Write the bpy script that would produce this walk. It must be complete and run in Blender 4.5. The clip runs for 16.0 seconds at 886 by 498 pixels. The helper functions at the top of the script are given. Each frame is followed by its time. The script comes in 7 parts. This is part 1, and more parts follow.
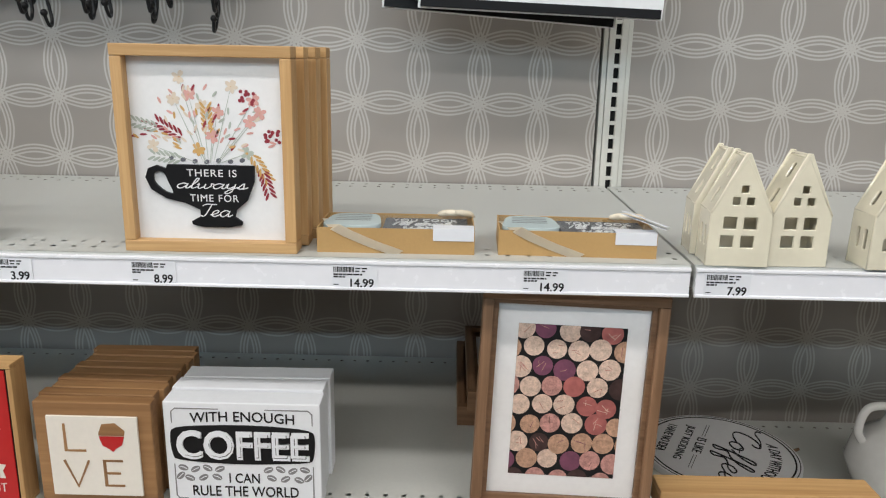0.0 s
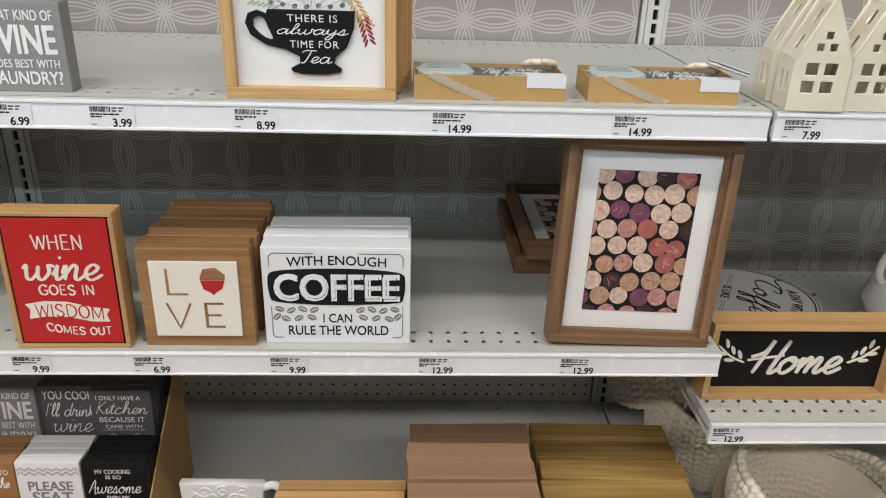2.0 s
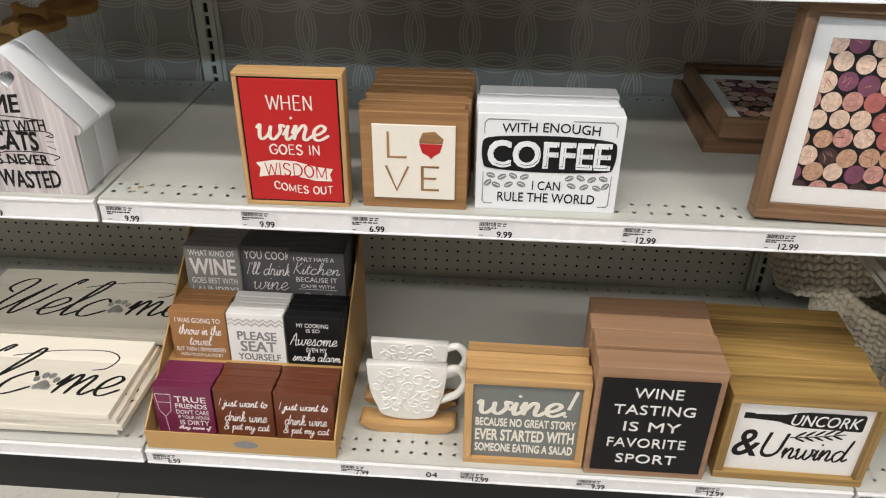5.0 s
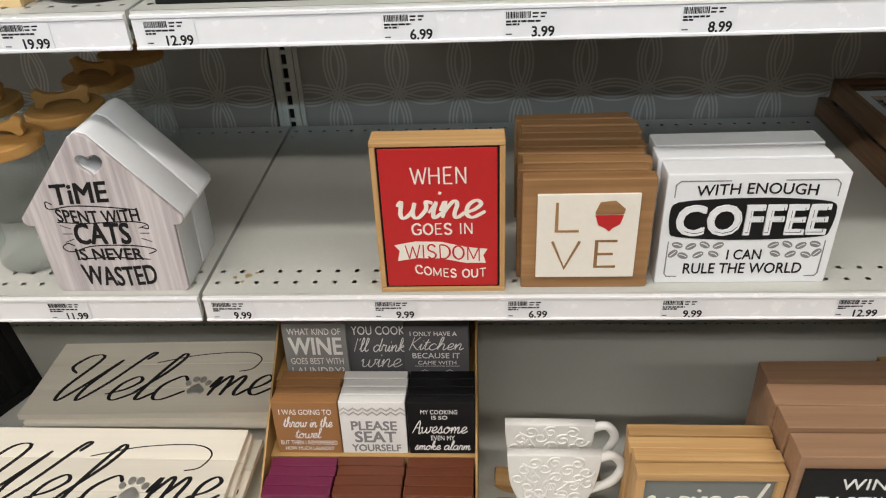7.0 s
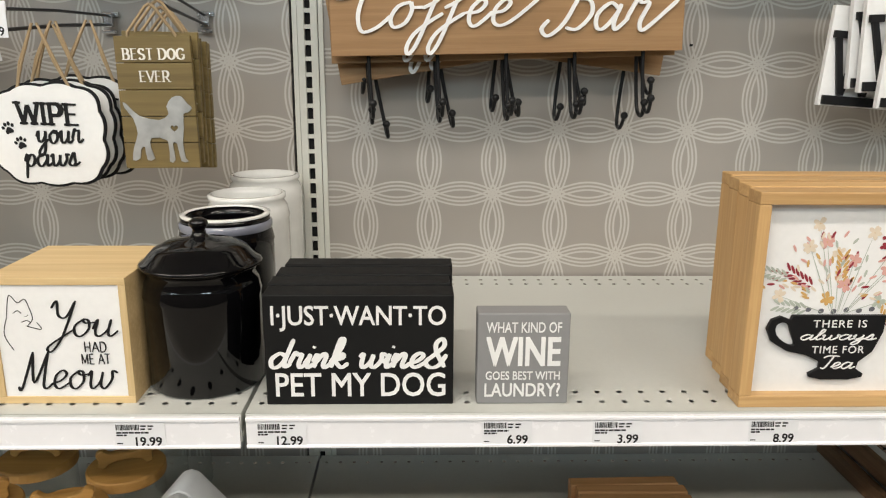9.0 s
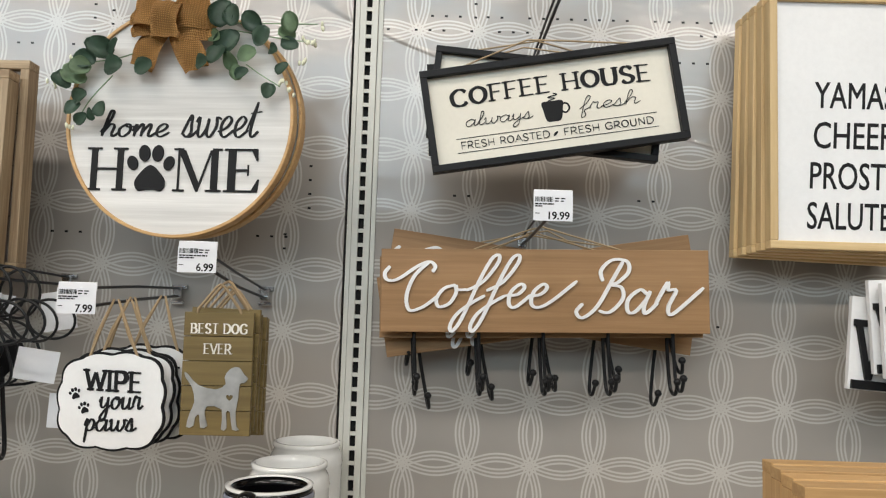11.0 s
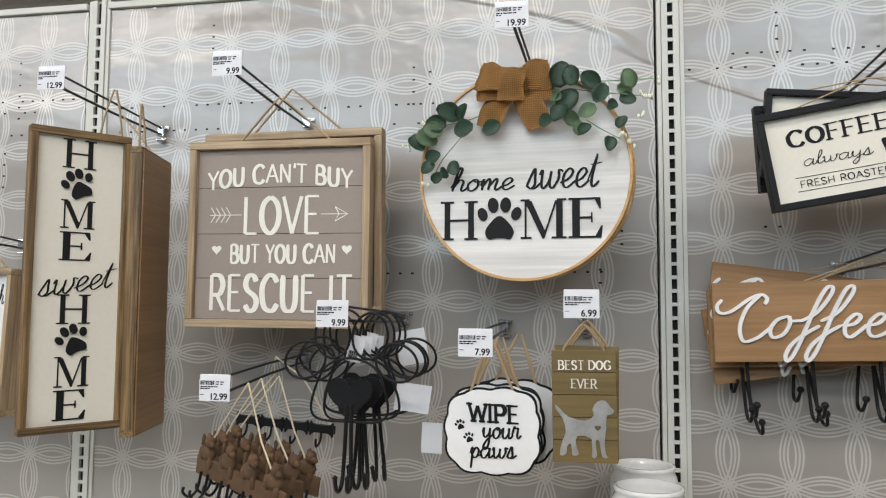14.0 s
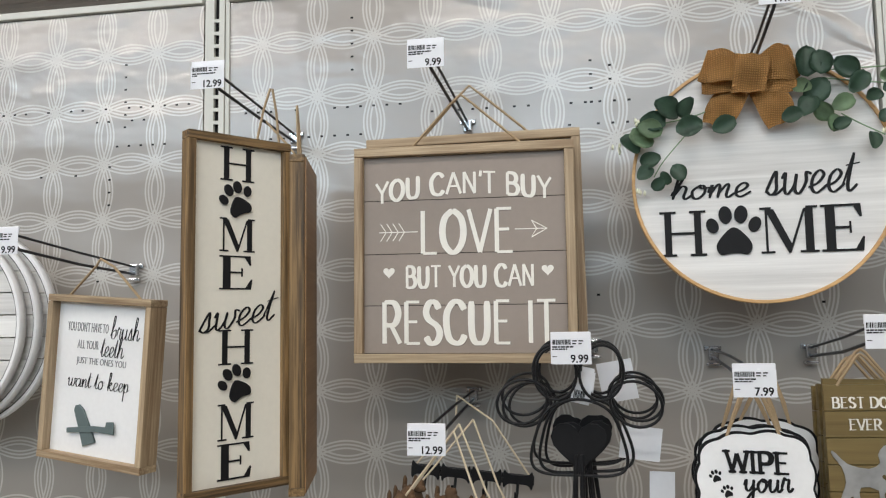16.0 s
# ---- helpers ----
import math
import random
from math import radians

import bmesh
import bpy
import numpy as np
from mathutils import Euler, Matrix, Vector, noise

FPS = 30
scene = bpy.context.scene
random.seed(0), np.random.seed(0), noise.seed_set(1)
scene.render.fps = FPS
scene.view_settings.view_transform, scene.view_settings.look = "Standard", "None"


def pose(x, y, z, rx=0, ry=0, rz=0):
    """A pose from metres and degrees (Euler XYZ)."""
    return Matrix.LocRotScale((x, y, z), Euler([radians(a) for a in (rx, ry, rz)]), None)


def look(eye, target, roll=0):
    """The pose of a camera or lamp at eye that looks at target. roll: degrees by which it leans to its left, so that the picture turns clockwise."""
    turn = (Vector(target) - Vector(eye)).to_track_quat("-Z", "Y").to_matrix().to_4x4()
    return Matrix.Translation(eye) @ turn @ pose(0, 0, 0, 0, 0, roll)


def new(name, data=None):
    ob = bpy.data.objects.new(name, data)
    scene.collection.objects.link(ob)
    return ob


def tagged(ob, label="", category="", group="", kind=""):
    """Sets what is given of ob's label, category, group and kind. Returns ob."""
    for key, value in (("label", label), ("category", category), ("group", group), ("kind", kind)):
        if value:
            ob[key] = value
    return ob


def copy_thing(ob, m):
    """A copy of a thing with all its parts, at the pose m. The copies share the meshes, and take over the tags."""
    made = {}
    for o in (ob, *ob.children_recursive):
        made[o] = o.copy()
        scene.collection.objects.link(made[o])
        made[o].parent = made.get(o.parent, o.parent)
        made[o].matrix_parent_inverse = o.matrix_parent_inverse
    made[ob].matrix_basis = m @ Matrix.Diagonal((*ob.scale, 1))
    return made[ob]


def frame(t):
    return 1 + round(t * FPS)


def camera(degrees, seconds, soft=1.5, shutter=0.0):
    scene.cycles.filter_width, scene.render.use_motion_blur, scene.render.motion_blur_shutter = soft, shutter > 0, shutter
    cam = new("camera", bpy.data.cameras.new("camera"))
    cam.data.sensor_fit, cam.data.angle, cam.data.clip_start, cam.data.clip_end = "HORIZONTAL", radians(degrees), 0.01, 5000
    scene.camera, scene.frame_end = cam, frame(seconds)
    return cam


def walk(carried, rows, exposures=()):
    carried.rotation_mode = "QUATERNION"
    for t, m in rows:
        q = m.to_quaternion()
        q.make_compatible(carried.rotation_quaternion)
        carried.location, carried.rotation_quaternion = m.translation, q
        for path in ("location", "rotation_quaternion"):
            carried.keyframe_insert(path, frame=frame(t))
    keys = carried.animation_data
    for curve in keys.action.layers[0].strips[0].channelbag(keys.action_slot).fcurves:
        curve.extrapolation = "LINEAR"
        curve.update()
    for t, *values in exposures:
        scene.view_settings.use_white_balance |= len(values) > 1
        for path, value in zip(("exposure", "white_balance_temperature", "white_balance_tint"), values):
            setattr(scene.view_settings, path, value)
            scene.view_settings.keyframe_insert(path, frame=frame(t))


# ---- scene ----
cam = camera(61.1, 16.0, 1.15)
PATH = [
    (0, (0.012, 0.146, 1.21), (-0.007, 2.081, 0.702), 1.1),
    (0.3, (0.009, 0.142, 1.202), (-0.003, 2.062, 0.642), 1.2),
    (0.5, (0.004, 0.141, 1.203), (-0.001, 2.049, 0.605), 1.2),
    (1, (-0.045, 0.141, 1.194), (-0.024, 2.024, 0.522), 1.4),
    (1.5, (-0.118, 0.121, 1.191), (-0.059, 1.979, 0.451), 1.6),
    (2, (-0.155, 0.092, 1.179), (-0.061, 1.921, 0.374), 1.8),
    (2.5, (-0.179, 0.061, 1.155), (-0.061, 1.865, 0.3), 1.9),
    (3, (-0.211, 0.048, 1.142), (-0.081, 1.821, 0.225), 2.2),
    (3.5, (-0.231, 0.034, 1.131), (-0.123, 1.781, 0.164), 2.3),
    (4, (-0.238, 0.028, 1.128), (-0.184, 1.759, 0.127), 2.5),
    (4.5, (-0.283, 0.022, 1.136), (-0.322, 1.742, 0.117), 2.0),
    (4.7, (-0.307, 0.025, 1.14), (-0.386, 1.739, 0.112), 1.7),
    (6.8, (-0.516, 0.248, 1.157), (-0.68, 1.927, 0.083), -2.4),
    (7, (-0.559, 0.251, 1.159), (-0.675, 1.94, 0.095), -2.6),
    (7.5, (-0.658, 0.245, 1.167), (-0.663, 1.969, 0.152), -2.1),
    (8, (-0.701, 0.248, 1.199), (-0.644, 2.052, 0.338), -1.1),
    (8.5, (-0.71, 0.258, 1.248), (-0.653, 2.151, 0.606), -0.4),
    (9, (-0.724, 0.258, 1.341), (-0.674, 2.198, 0.856), 0.4),
    (9.5, (-0.745, 0.241, 1.35), (-0.697, 2.223, 1.092), 1.4),
    (10, (-0.751, 0.232, 1.381), (-0.717, 2.229, 1.27), 1.8),
    (10.2, (-0.757, 0.231, 1.378), (-0.722, 2.231, 1.34), 1.8),
    (12.3, (-0.741, 0.161, 1.406), (-0.993, 2.131, 1.643), 1.8),
    (12.5, (-0.75, 0.157, 1.409), (-1.041, 2.123, 1.634), 1.7),
    (13, (-0.792, 0.15, 1.42), (-1.154, 2.106, 1.623), 1.3),
    (13.5, (-0.939, 0.108, 1.446), (-1.286, 2.072, 1.605), 0.8),
    (14, (-1.095, 0.076, 1.442), (-1.446, 2.04, 1.591), 0.3),
    (14.5, (-1.183, 0.112, 1.439), (-1.556, 2.071, 1.59), -0.2),
    (15, (-1.281, 0.183, 1.46), (-1.666, 2.139, 1.614), -0.6),
    (15.5, (-1.351, 0.215, 1.453), (-1.764, 2.163, 1.634), -0.8),
    (16, (-1.475, 0.203, 1.472), (-1.795, 2.169, 1.65), -0.9),
]
LIGHT_LEVELS = [
    (0.0, -0.30, 6300, 10), (0.8, -0.34, 6300, 10), (1.5, -0.36, 6350, 10), (3.0, -0.18, 6500, 10), (4.5, 0.0, 6500, 10), (7.0, -0.22, 6600, 10), (9.0, -0.20, 7000, 10),
    (10.0, -0.29, 6950, 10), (12.5, -0.44, 6420, 11), (14.5, -0.43, 6440, 11), (16.0, -0.53, 6430, 11),
]
walk(cam, [(t, look(eye, target, roll)) for t, eye, target, roll in PATH], LIGHT_LEVELS)

# ---- world and lights ----
world = bpy.data.worlds.new("store_air")
scene.world = world
world.use_nodes = True
world.node_tree.nodes["Background"].inputs[0].default_value = (0.80, 0.86, 0.95, 1)
world.node_tree.nodes["Background"].inputs[1].default_value = 0.02


def area_lamp(name, place, target, size_x, size_y, watts, colour):
    data = bpy.data.lights.new(name, "AREA")
    data.shape, data.size, data.size_y, data.energy, data.color = "RECTANGLE", size_x, size_y, watts, colour
    ob = new(name, data)
    ob.matrix_world = look(place, target)
    return ob


LAMP_ROWS = ((-13.0, 125), (-10.5, 125), (-8.0, 125), (-5.6, 115), (-3.2, 105), (-0.8, 78), (3.8, 60))
LAMP_COLUMNS = (-7.5, -5.0, -1.6, 1.8)
for lamp_y, watts in LAMP_ROWS:
    for lamp_x in LAMP_COLUMNS:
        area_lamp("ceiling_lamp", (lamp_x, lamp_y, 4.20), (lamp_x, lamp_y + 0.001, 0), 2.4, 0.30, watts, (1.0, 0.945, 0.885) if lamp_y > -4 else (0.66, 0.86, 1.0))


# ---- materials ----
def start_material(name):
    m = bpy.data.materials.new(name)
    m.use_nodes = True
    t = m.node_tree
    return m, t, t.nodes["Principled BSDF"]


def node(t, kind, **inputs):
    n = t.nodes.new(kind)
    return n


def mathn(t, op, a, b=None, c=None):
    n = t.nodes.new("ShaderNodeMath")
    n.operation = op
    for i, v in enumerate((a, b, c)):
        if v is None:
            continue
        if isinstance(v, (int, float)):
            n.inputs[i].default_value = v
        else:
            t.links.new(v, n.inputs[i])
    return n.outputs[0]


def coords(t, scale=(1, 1, 1), randomise=True):
    tc = t.nodes.new("ShaderNodeTexCoord")
    out = tc.outputs["Object"]
    if randomise:
        info = t.nodes.new("ShaderNodeObjectInfo")
        mul = t.nodes.new("ShaderNodeVectorMath")
        mul.operation = "MULTIPLY_ADD"
        mul.inputs[1].default_value = (7.0, 5.0, 9.0)
        t.links.new(info.outputs["Random"], mul.inputs[0])
        t.links.new(out, mul.inputs[2])
        out = mul.outputs[0]
    mp = t.nodes.new("ShaderNodeMapping")
    mp.inputs["Scale"].default_value = scale
    t.links.new(out, mp.inputs["Vector"])
    return mp.outputs[0]


def noise_tex(t, vec, scale, detail=3, rough=0.55):
    n = t.nodes.new("ShaderNodeTexNoise")
    n.inputs["Scale"].default_value = scale
    n.inputs["Detail"].default_value = detail
    n.inputs["Roughness"].default_value = rough
    t.links.new(vec, n.inputs["Vector"])
    return n.outputs[0]


def ramp(t, fac, stops):
    r = t.nodes.new("ShaderNodeValToRGB")
    while len(r.color_ramp.elements) < len(stops):
        r.color_ramp.elements.new(0.5)
    for e, (p, c) in zip(r.color_ramp.elements, stops):
        e.position, e.color = p, (*c, 1)
    t.links.new(fac, r.inputs[0])
    return r.outputs[0]


def mixc(t, fac, a, b, mode="MIX"):
    n = t.nodes.new("ShaderNodeMix")
    n.data_type, n.blend_type = "RGBA", mode
    if isinstance(fac, (int, float)):
        n.inputs[0].default_value = fac
    else:
        t.links.new(fac, n.inputs[0])
    for i, v in ((6, a), (7, b)):
        if isinstance(v, tuple):
            n.inputs[i].default_value = (*v, 1)
        else:
            t.links.new(v, n.inputs[i])
    return n.outputs[2]


def bump(t, bsdf, height, strength, distance=0.001):
    b = t.nodes.new("ShaderNodeBump")
    b.inputs["Strength"].default_value = strength
    b.inputs["Distance"].default_value = distance
    t.links.new(height, b.inputs["Height"])
    t.links.new(b.outputs[0], bsdf.inputs["Normal"])


def shade(c, f):
    return tuple(min(1.0, v * f) for v in c)


def paint(name, colour, rough=0.5, var=0.08, grain=120, relief=0.12, metal=0.0, large=5):
    m, t, b = start_material(name)
    v = coords(t)
    big, small = noise_tex(t, v, large, 4), noise_tex(t, v, grain, 3)
    c1 = ramp(t, big, ((0.3, shade(colour, 1 - var)), (0.7, shade(colour, 1 + var))))
    c2 = mixc(t, 0.35, c1, ramp(t, small, ((0.3, shade(colour, 1 - 1.3 * var)), (0.7, shade(colour, 1 + 1.3 * var)))))
    t.links.new(c2, b.inputs["Base Color"])
    b.inputs["Metallic"].default_value = metal
    r = mathn(t, "MULTIPLY_ADD", small, 0.18, rough - 0.09)
    t.links.new(r, b.inputs["Roughness"])
    if max(colour) < 0.06:
        b.inputs["Specular IOR Level"].default_value = 0.22
    bump(t, b, small, relief)
    return m


def wood(name, light, dark, axis="x", fine=1.0, rough=0.55, contrast=1.7):
    m, t, b = start_material(name)
    along, across = 3.5 * fine, 105.0 * fine
    sc = {"x": (along, across, across), "y": (across, along, across), "z": (across, across, along)}[axis]
    v = coords(t, sc)
    grain = noise_tex(t, v, 1.0, 5, 0.65)
    v2 = coords(t, tuple(q * 0.22 for q in sc))
    band = noise_tex(t, v2, 1.0, 2)
    mid = tuple((p + q) / 2 for p, q in zip(light, dark))
    info = t.nodes.new("ShaderNodeObjectInfo")
    tone = mathn(t, "MULTIPLY_ADD", info.outputs["Random"], 0.26, 0.87)
    c = ramp(t, grain, ((0.5 - 0.25 / contrast, dark), (0.52, mid), (0.5 + 0.22 / contrast, light)))
    c = mixc(t, 0.45, c, ramp(t, band, ((0.32, shade(dark, 0.85)), (0.62, light))))
    vary = t.nodes.new("ShaderNodeCombineColor")
    for i in range(3):
        t.links.new(tone, vary.inputs[i])
    c = mixc(t, 1.0, c, vary.outputs[0], "MULTIPLY")
    t.links.new(c, b.inputs["Base Color"])
    b.inputs["Roughness"].default_value = rough
    bump(t, b, grain, 0.25)
    return m


def glossy(name, colour, rough, coat=0.0, metal=0.0, ior=1.5):
    m, t, b = start_material(name)
    v = coords(t)
    n = noise_tex(t, v, 25, 3)
    t.links.new(ramp(t, n, ((0.3, shade(colour, 0.93)), (0.7, shade(colour, 1.05)))), b.inputs["Base Color"])
    b.inputs["Roughness"].default_value = rough
    b.inputs["Metallic"].default_value = metal
    b.inputs["Coat Weight"].default_value = coat
    b.inputs["Coat Roughness"].default_value = 0.05
    bump(t, b, n, 0.04)
    return m


def wallpaper():
    """Printed vinyl: chains of three nested ovals in both directions on a warm grey ground."""
    m, t, b = start_material("vinyl_wallpaper")
    tc = t.nodes.new("ShaderNodeTexCoord")
    sep = t.nodes.new("ShaderNodeSeparateXYZ")
    t.links.new(tc.outputs["Object"], sep.inputs[0])
    u = mathn(t, "DIVIDE", mathn(t, "ADD", sep.outputs[0], PAPER_X), PAPER_STEP_X)
    v = mathn(t, "DIVIDE", mathn(t, "ADD", sep.outputs[2], PAPER_Z), PAPER_STEP_Z)
    total = None
    for p, q in ((u, v), (v, u)):
        off = mathn(t, "SUBTRACT", p, mathn(t, "ROUND", p))
        wave = mathn(t, "MULTIPLY", mathn(t, "SINE", mathn(t, "MULTIPLY", q, math.pi)), 0.122)
        for way in ("ADD", "SUBTRACT"):
            strand = mathn(t, "ABSOLUTE", mathn(t, way, off, wave))
            d = mathn(t, "MINIMUM", strand, mathn(t, "ABSOLUTE", mathn(t, "SUBTRACT", strand, 0.060)))
            mr = t.nodes.new("ShaderNodeMapRange")
            mr.interpolation_type = "SMOOTHSTEP"
            t.links.new(d, mr.inputs[0])
            for i, val in ((1, 0.010), (2, 0.019), (3, 1.0), (4, 0.0)):
                mr.inputs[i].default_value = val
            total = mr.outputs[0] if total is None else mathn(t, "MAXIMUM", total, mr.outputs[0])
    vec = coords(t, randomise=False)
    cloud = noise_tex(t, vec, 3, 4)
    ground = ramp(t, cloud, ((0.3, (0.310, 0.284, 0.258)), (0.7, (0.338, 0.311, 0.284))))
    lines = mixc(t, mathn(t, "MULTIPLY", total, 0.85), ground, (0.54, 0.52, 0.485))
    t.links.new(lines, b.inputs["Base Color"])
    b.inputs["Roughness"].default_value = 0.30
    b.inputs["Coat Weight"].default_value = 0.9
    b.inputs["Coat Roughness"].default_value = 0.18
    b.inputs["Coat IOR"].default_value = 1.55
    # loose film: long soft creases
    v2 = coords(t, (2.2, 1, 5.0), randomise=False)
    w = noise_tex(t, v2, 1.0, 2, 0.4)
    turn = t.nodes.new("ShaderNodeMapping")
    turn.inputs["Rotation"].default_value = (0, radians(-17), 0)
    t.links.new(tc.outputs["Object"], turn.inputs["Vector"])
    draw = t.nodes.new("ShaderNodeMapping")
    draw.inputs["Scale"].default_value = (0.7, 1, 3.6)
    t.links.new(turn.outputs[0], draw.inputs["Vector"])
    fold = mathn(t, "ABSOLUTE", mathn(t, "SUBTRACT", noise_tex(t, draw.outputs[0], 1.0, 1.5, 0.5), 0.5))
    ridge = t.nodes.new("ShaderNodeMapRange")
    ridge.interpolation_type = "SMOOTHSTEP"
    t.links.new(fold, ridge.inputs[0])
    for i, val in ((1, 0.0), (2, 0.016), (3, 1.0), (4, 0.0)):
        ridge.inputs[i].default_value = val
    loose = t.nodes.new("ShaderNodeMapRange")
    t.links.new(sep.outputs[2], loose.inputs[0])
    for i, val in ((1, 1.60), (2, 1.95), (3, 0.0), (4, 1.0)):
        loose.inputs[i].default_value = val
    crumple = noise_tex(t, coords(t, (5.0, 1, 9.0), randomise=False), 1.0, 3, 0.6)
    slack = mathn(t, "MULTIPLY_ADD", ridge.outputs[0], 0.11, mathn(t, "MULTIPLY", crumple, 0.42))
    w = mathn(t, "MULTIPLY_ADD", slack, loose.outputs[0], w)
    bump(t, b, w, 0.7, 0.02)
    t.links.new(b.inputs["Normal"].links[0].from_socket, b.inputs["Coat Normal"])
    return m


PAPER_X, PAPER_Z, PAPER_STEP_X, PAPER_STEP_Z = 0.826, -1.229, 0.1105, 0.1105
VINYL = wallpaper()
STEEL_CREAM = paint("cream_powder_coat", (0.60, 0.60, 0.55), 0.42, 0.04, 200, 0.05)
STEEL_GREY = paint("shelf_grey_enamel", (0.52, 0.53, 0.50), 0.38, 0.05, 160, 0.05, large=3)
# flat black put in for the shade inside holes and slots
HOLE_SHADE = paint("hole_shade", (0.012, 0.012, 0.012), 0.8)
RAIL_WHITE = paint("price_rail_plastic", (0.78, 0.78, 0.81), 0.25, 0.03, 60, 0.03)
PAPER = paint("label_paper", (0.72, 0.73, 0.76), 0.55, 0.03)
INK = paint("black_ink", (0.009, 0.009, 0.010), 0.6)
INK_GREY = paint("grey_ink", (0.22, 0.22, 0.23), 0.6)
WHITE = paint("white_paint", (0.80, 0.80, 0.80), 0.45, 0.04)
WHITE_COOL = paint("white_lacquer", (0.80, 0.83, 0.87), 0.35, 0.03)
WARM_WHITE = paint("warm_white_paint", (0.80, 0.77, 0.70), 0.55, 0.04)
CREAM = paint("cream_board", (0.76, 0.72, 0.62), 0.6, 0.04)
BLACK = paint("black_paint", (0.008, 0.008, 0.009), 0.5, 0.15)
BLACK_WORN = paint("worn_black_paint", (0.006, 0.006, 0.0063), 0.6, 0.35, 60, 0.3)
RED = paint("red_paint", (0.48, 0.014, 0.016), 0.4, 0.06)
GREY_SIGN = paint("grey_board", (0.235, 0.235, 0.24), 0.55, 0.06)
GREY_WINE = paint("grey_green_board", (0.17, 0.185, 0.18), 0.55, 0.06)
CHARCOAL = paint("charcoal_board", (0.085, 0.085, 0.095), 0.6, 0.08)
TAN_BLOCK = paint("tan_block", (0.33, 0.16, 0.06), 0.55, 0.06)
BROWN_BLOCK = paint("brown_block", (0.135, 0.038, 0.016), 0.45, 0.08)
PLUM = paint("plum_block", (0.16, 0.018, 0.065), 0.45, 0.06)
KRAFT = paint("kraft_card", (0.47, 0.29, 0.11), 0.65, 0.06, 300, 0.15)
TAUPE = paint("taupe_planks", (0.285, 0.235, 0.20), 0.6, 0.06)
PINE_X, PINE_Z = wood("pine_flat", (0.60, 0.38, 0.17), (0.46, 0.26, 0.10), "x", 1.8, 0.55, 2.0), wood("pine_upright", (0.60, 0.38, 0.17), (0.46, 0.26, 0.10), "z", 1.8, 0.55, 2.0)
PALE_X, PALE_Z = wood("pale_pine_flat", (0.70, 0.52, 0.28), (0.58, 0.40, 0.19), "x", 1.8, 0.55, 2.0), wood("pale_pine_upright", (0.70, 0.52, 0.28), (0.58, 0.40, 0.19), "z", 1.8, 0.55, 2.0)
WALNUT_X, WALNUT_Z = wood("walnut_flat", (0.27, 0.155, 0.085), (0.15, 0.08, 0.04), "x", 1.8, 0.55, 2.0), wood("walnut_upright", (0.27, 0.155, 0.085), (0.15, 0.08, 0.04), "z", 1.8, 0.55, 2.0)
OAK_X = wood("oak_veneer", (0.36, 0.20, 0.085), (0.23, 0.115, 0.045), "x")
ROSY_X = wood("rosy_veneer", (0.36, 0.215, 0.13), (0.26, 0.15, 0.088), "x")
HONEY_X, HONEY_Z = wood("honey_flat", (0.42, 0.27, 0.09), (0.17, 0.095, 0.025), "x", 0.8, 0.5, 2.2), wood("honey_upright", (0.42, 0.27, 0.09), (0.17, 0.095, 0.025), "z", 0.8, 0.5, 2.2)
AGED_X, AGED_Z = wood("aged_flat", (0.31, 0.19, 0.078), (0.030, 0.015, 0.005), "x", 2.0, 0.55, 2.6), wood("aged_upright", (0.31, 0.19, 0.078), (0.030, 0.015, 0.005), "z", 2.0, 0.55, 2.6)
WEATHER_X, WEATHER_Z = wood("weathered_flat", (0.47, 0.36, 0.23), (0.20, 0.125, 0.065), "x", 2.0, 0.6, 2.2), wood("weathered_upright", (0.47, 0.36, 0.23), (0.20, 0.125, 0.065), "z", 2.0, 0.6, 2.2)
BAR_X = wood("coffee_bar_board", (0.335, 0.195, 0.088), (0.235, 0.125, 0.050), "x", 1.3)
OLIVE_X = wood("olive_stained_slat", (0.215, 0.155, 0.055), (0.12, 0.08, 0.025), "x")
WHITE_GRAIN = wood("whitewashed_board", (0.80, 0.79, 0.77), (0.55, 0.54, 0.52), "x", 1.7, 0.7, 1.0)
CREAM_GRAIN = wood("cream_washed_plank", (0.84, 0.80, 0.71), (0.74, 0.70, 0.61), "x", 0.9, 0.6, 0.6)
CAT_GRAIN = wood("whitewashed_pink_grain", (0.78, 0.74, 0.75), (0.34, 0.29, 0.32), "z", 1.5, 0.6, 1.5)
BAMBOO = wood("bamboo_lid", (0.52, 0.29, 0.085), (0.40, 0.20, 0.05), "x")
CERAMIC_IVORY = glossy("ivory_glaze", (0.74, 0.69, 0.54), 0.12, 0.6)
CERAMIC_WHITE = glossy("white_glaze", (0.78, 0.78, 0.76), 0.12, 0.6)
CERAMIC_BLACK = glossy("black_glaze", (0.002, 0.002, 0.0025), 0.06, 0.0)
CERAMIC_BLACK.node_tree.nodes["Principled BSDF"].inputs["Specular IOR Level"].default_value = 0.36
CERAMIC_GREY = glossy("grey_blue_glaze", (0.20, 0.21, 0.26), 0.15, 0.5)
RESIN_WHITE = paint("white_resin", (0.76, 0.76, 0.74), 0.5, 0.04)
IRON = paint("black_iron", (0.012, 0.012, 0.013), 0.38, 0.2, 90, 0.2)
PEG_DARK = paint("dark_wire", (0.05, 0.05, 0.055), 0.35, 0.1, metal=0.6)
CHROME = paint("zinc_clip", (0.62, 0.63, 0.65), 0.22, 0.08, metal=1.0)
GALVANISED = paint("galvanised_sheet", (0.50, 0.50, 0.49), 0.42, 0.25, 40, 0.1, metal=0.7, large=20)
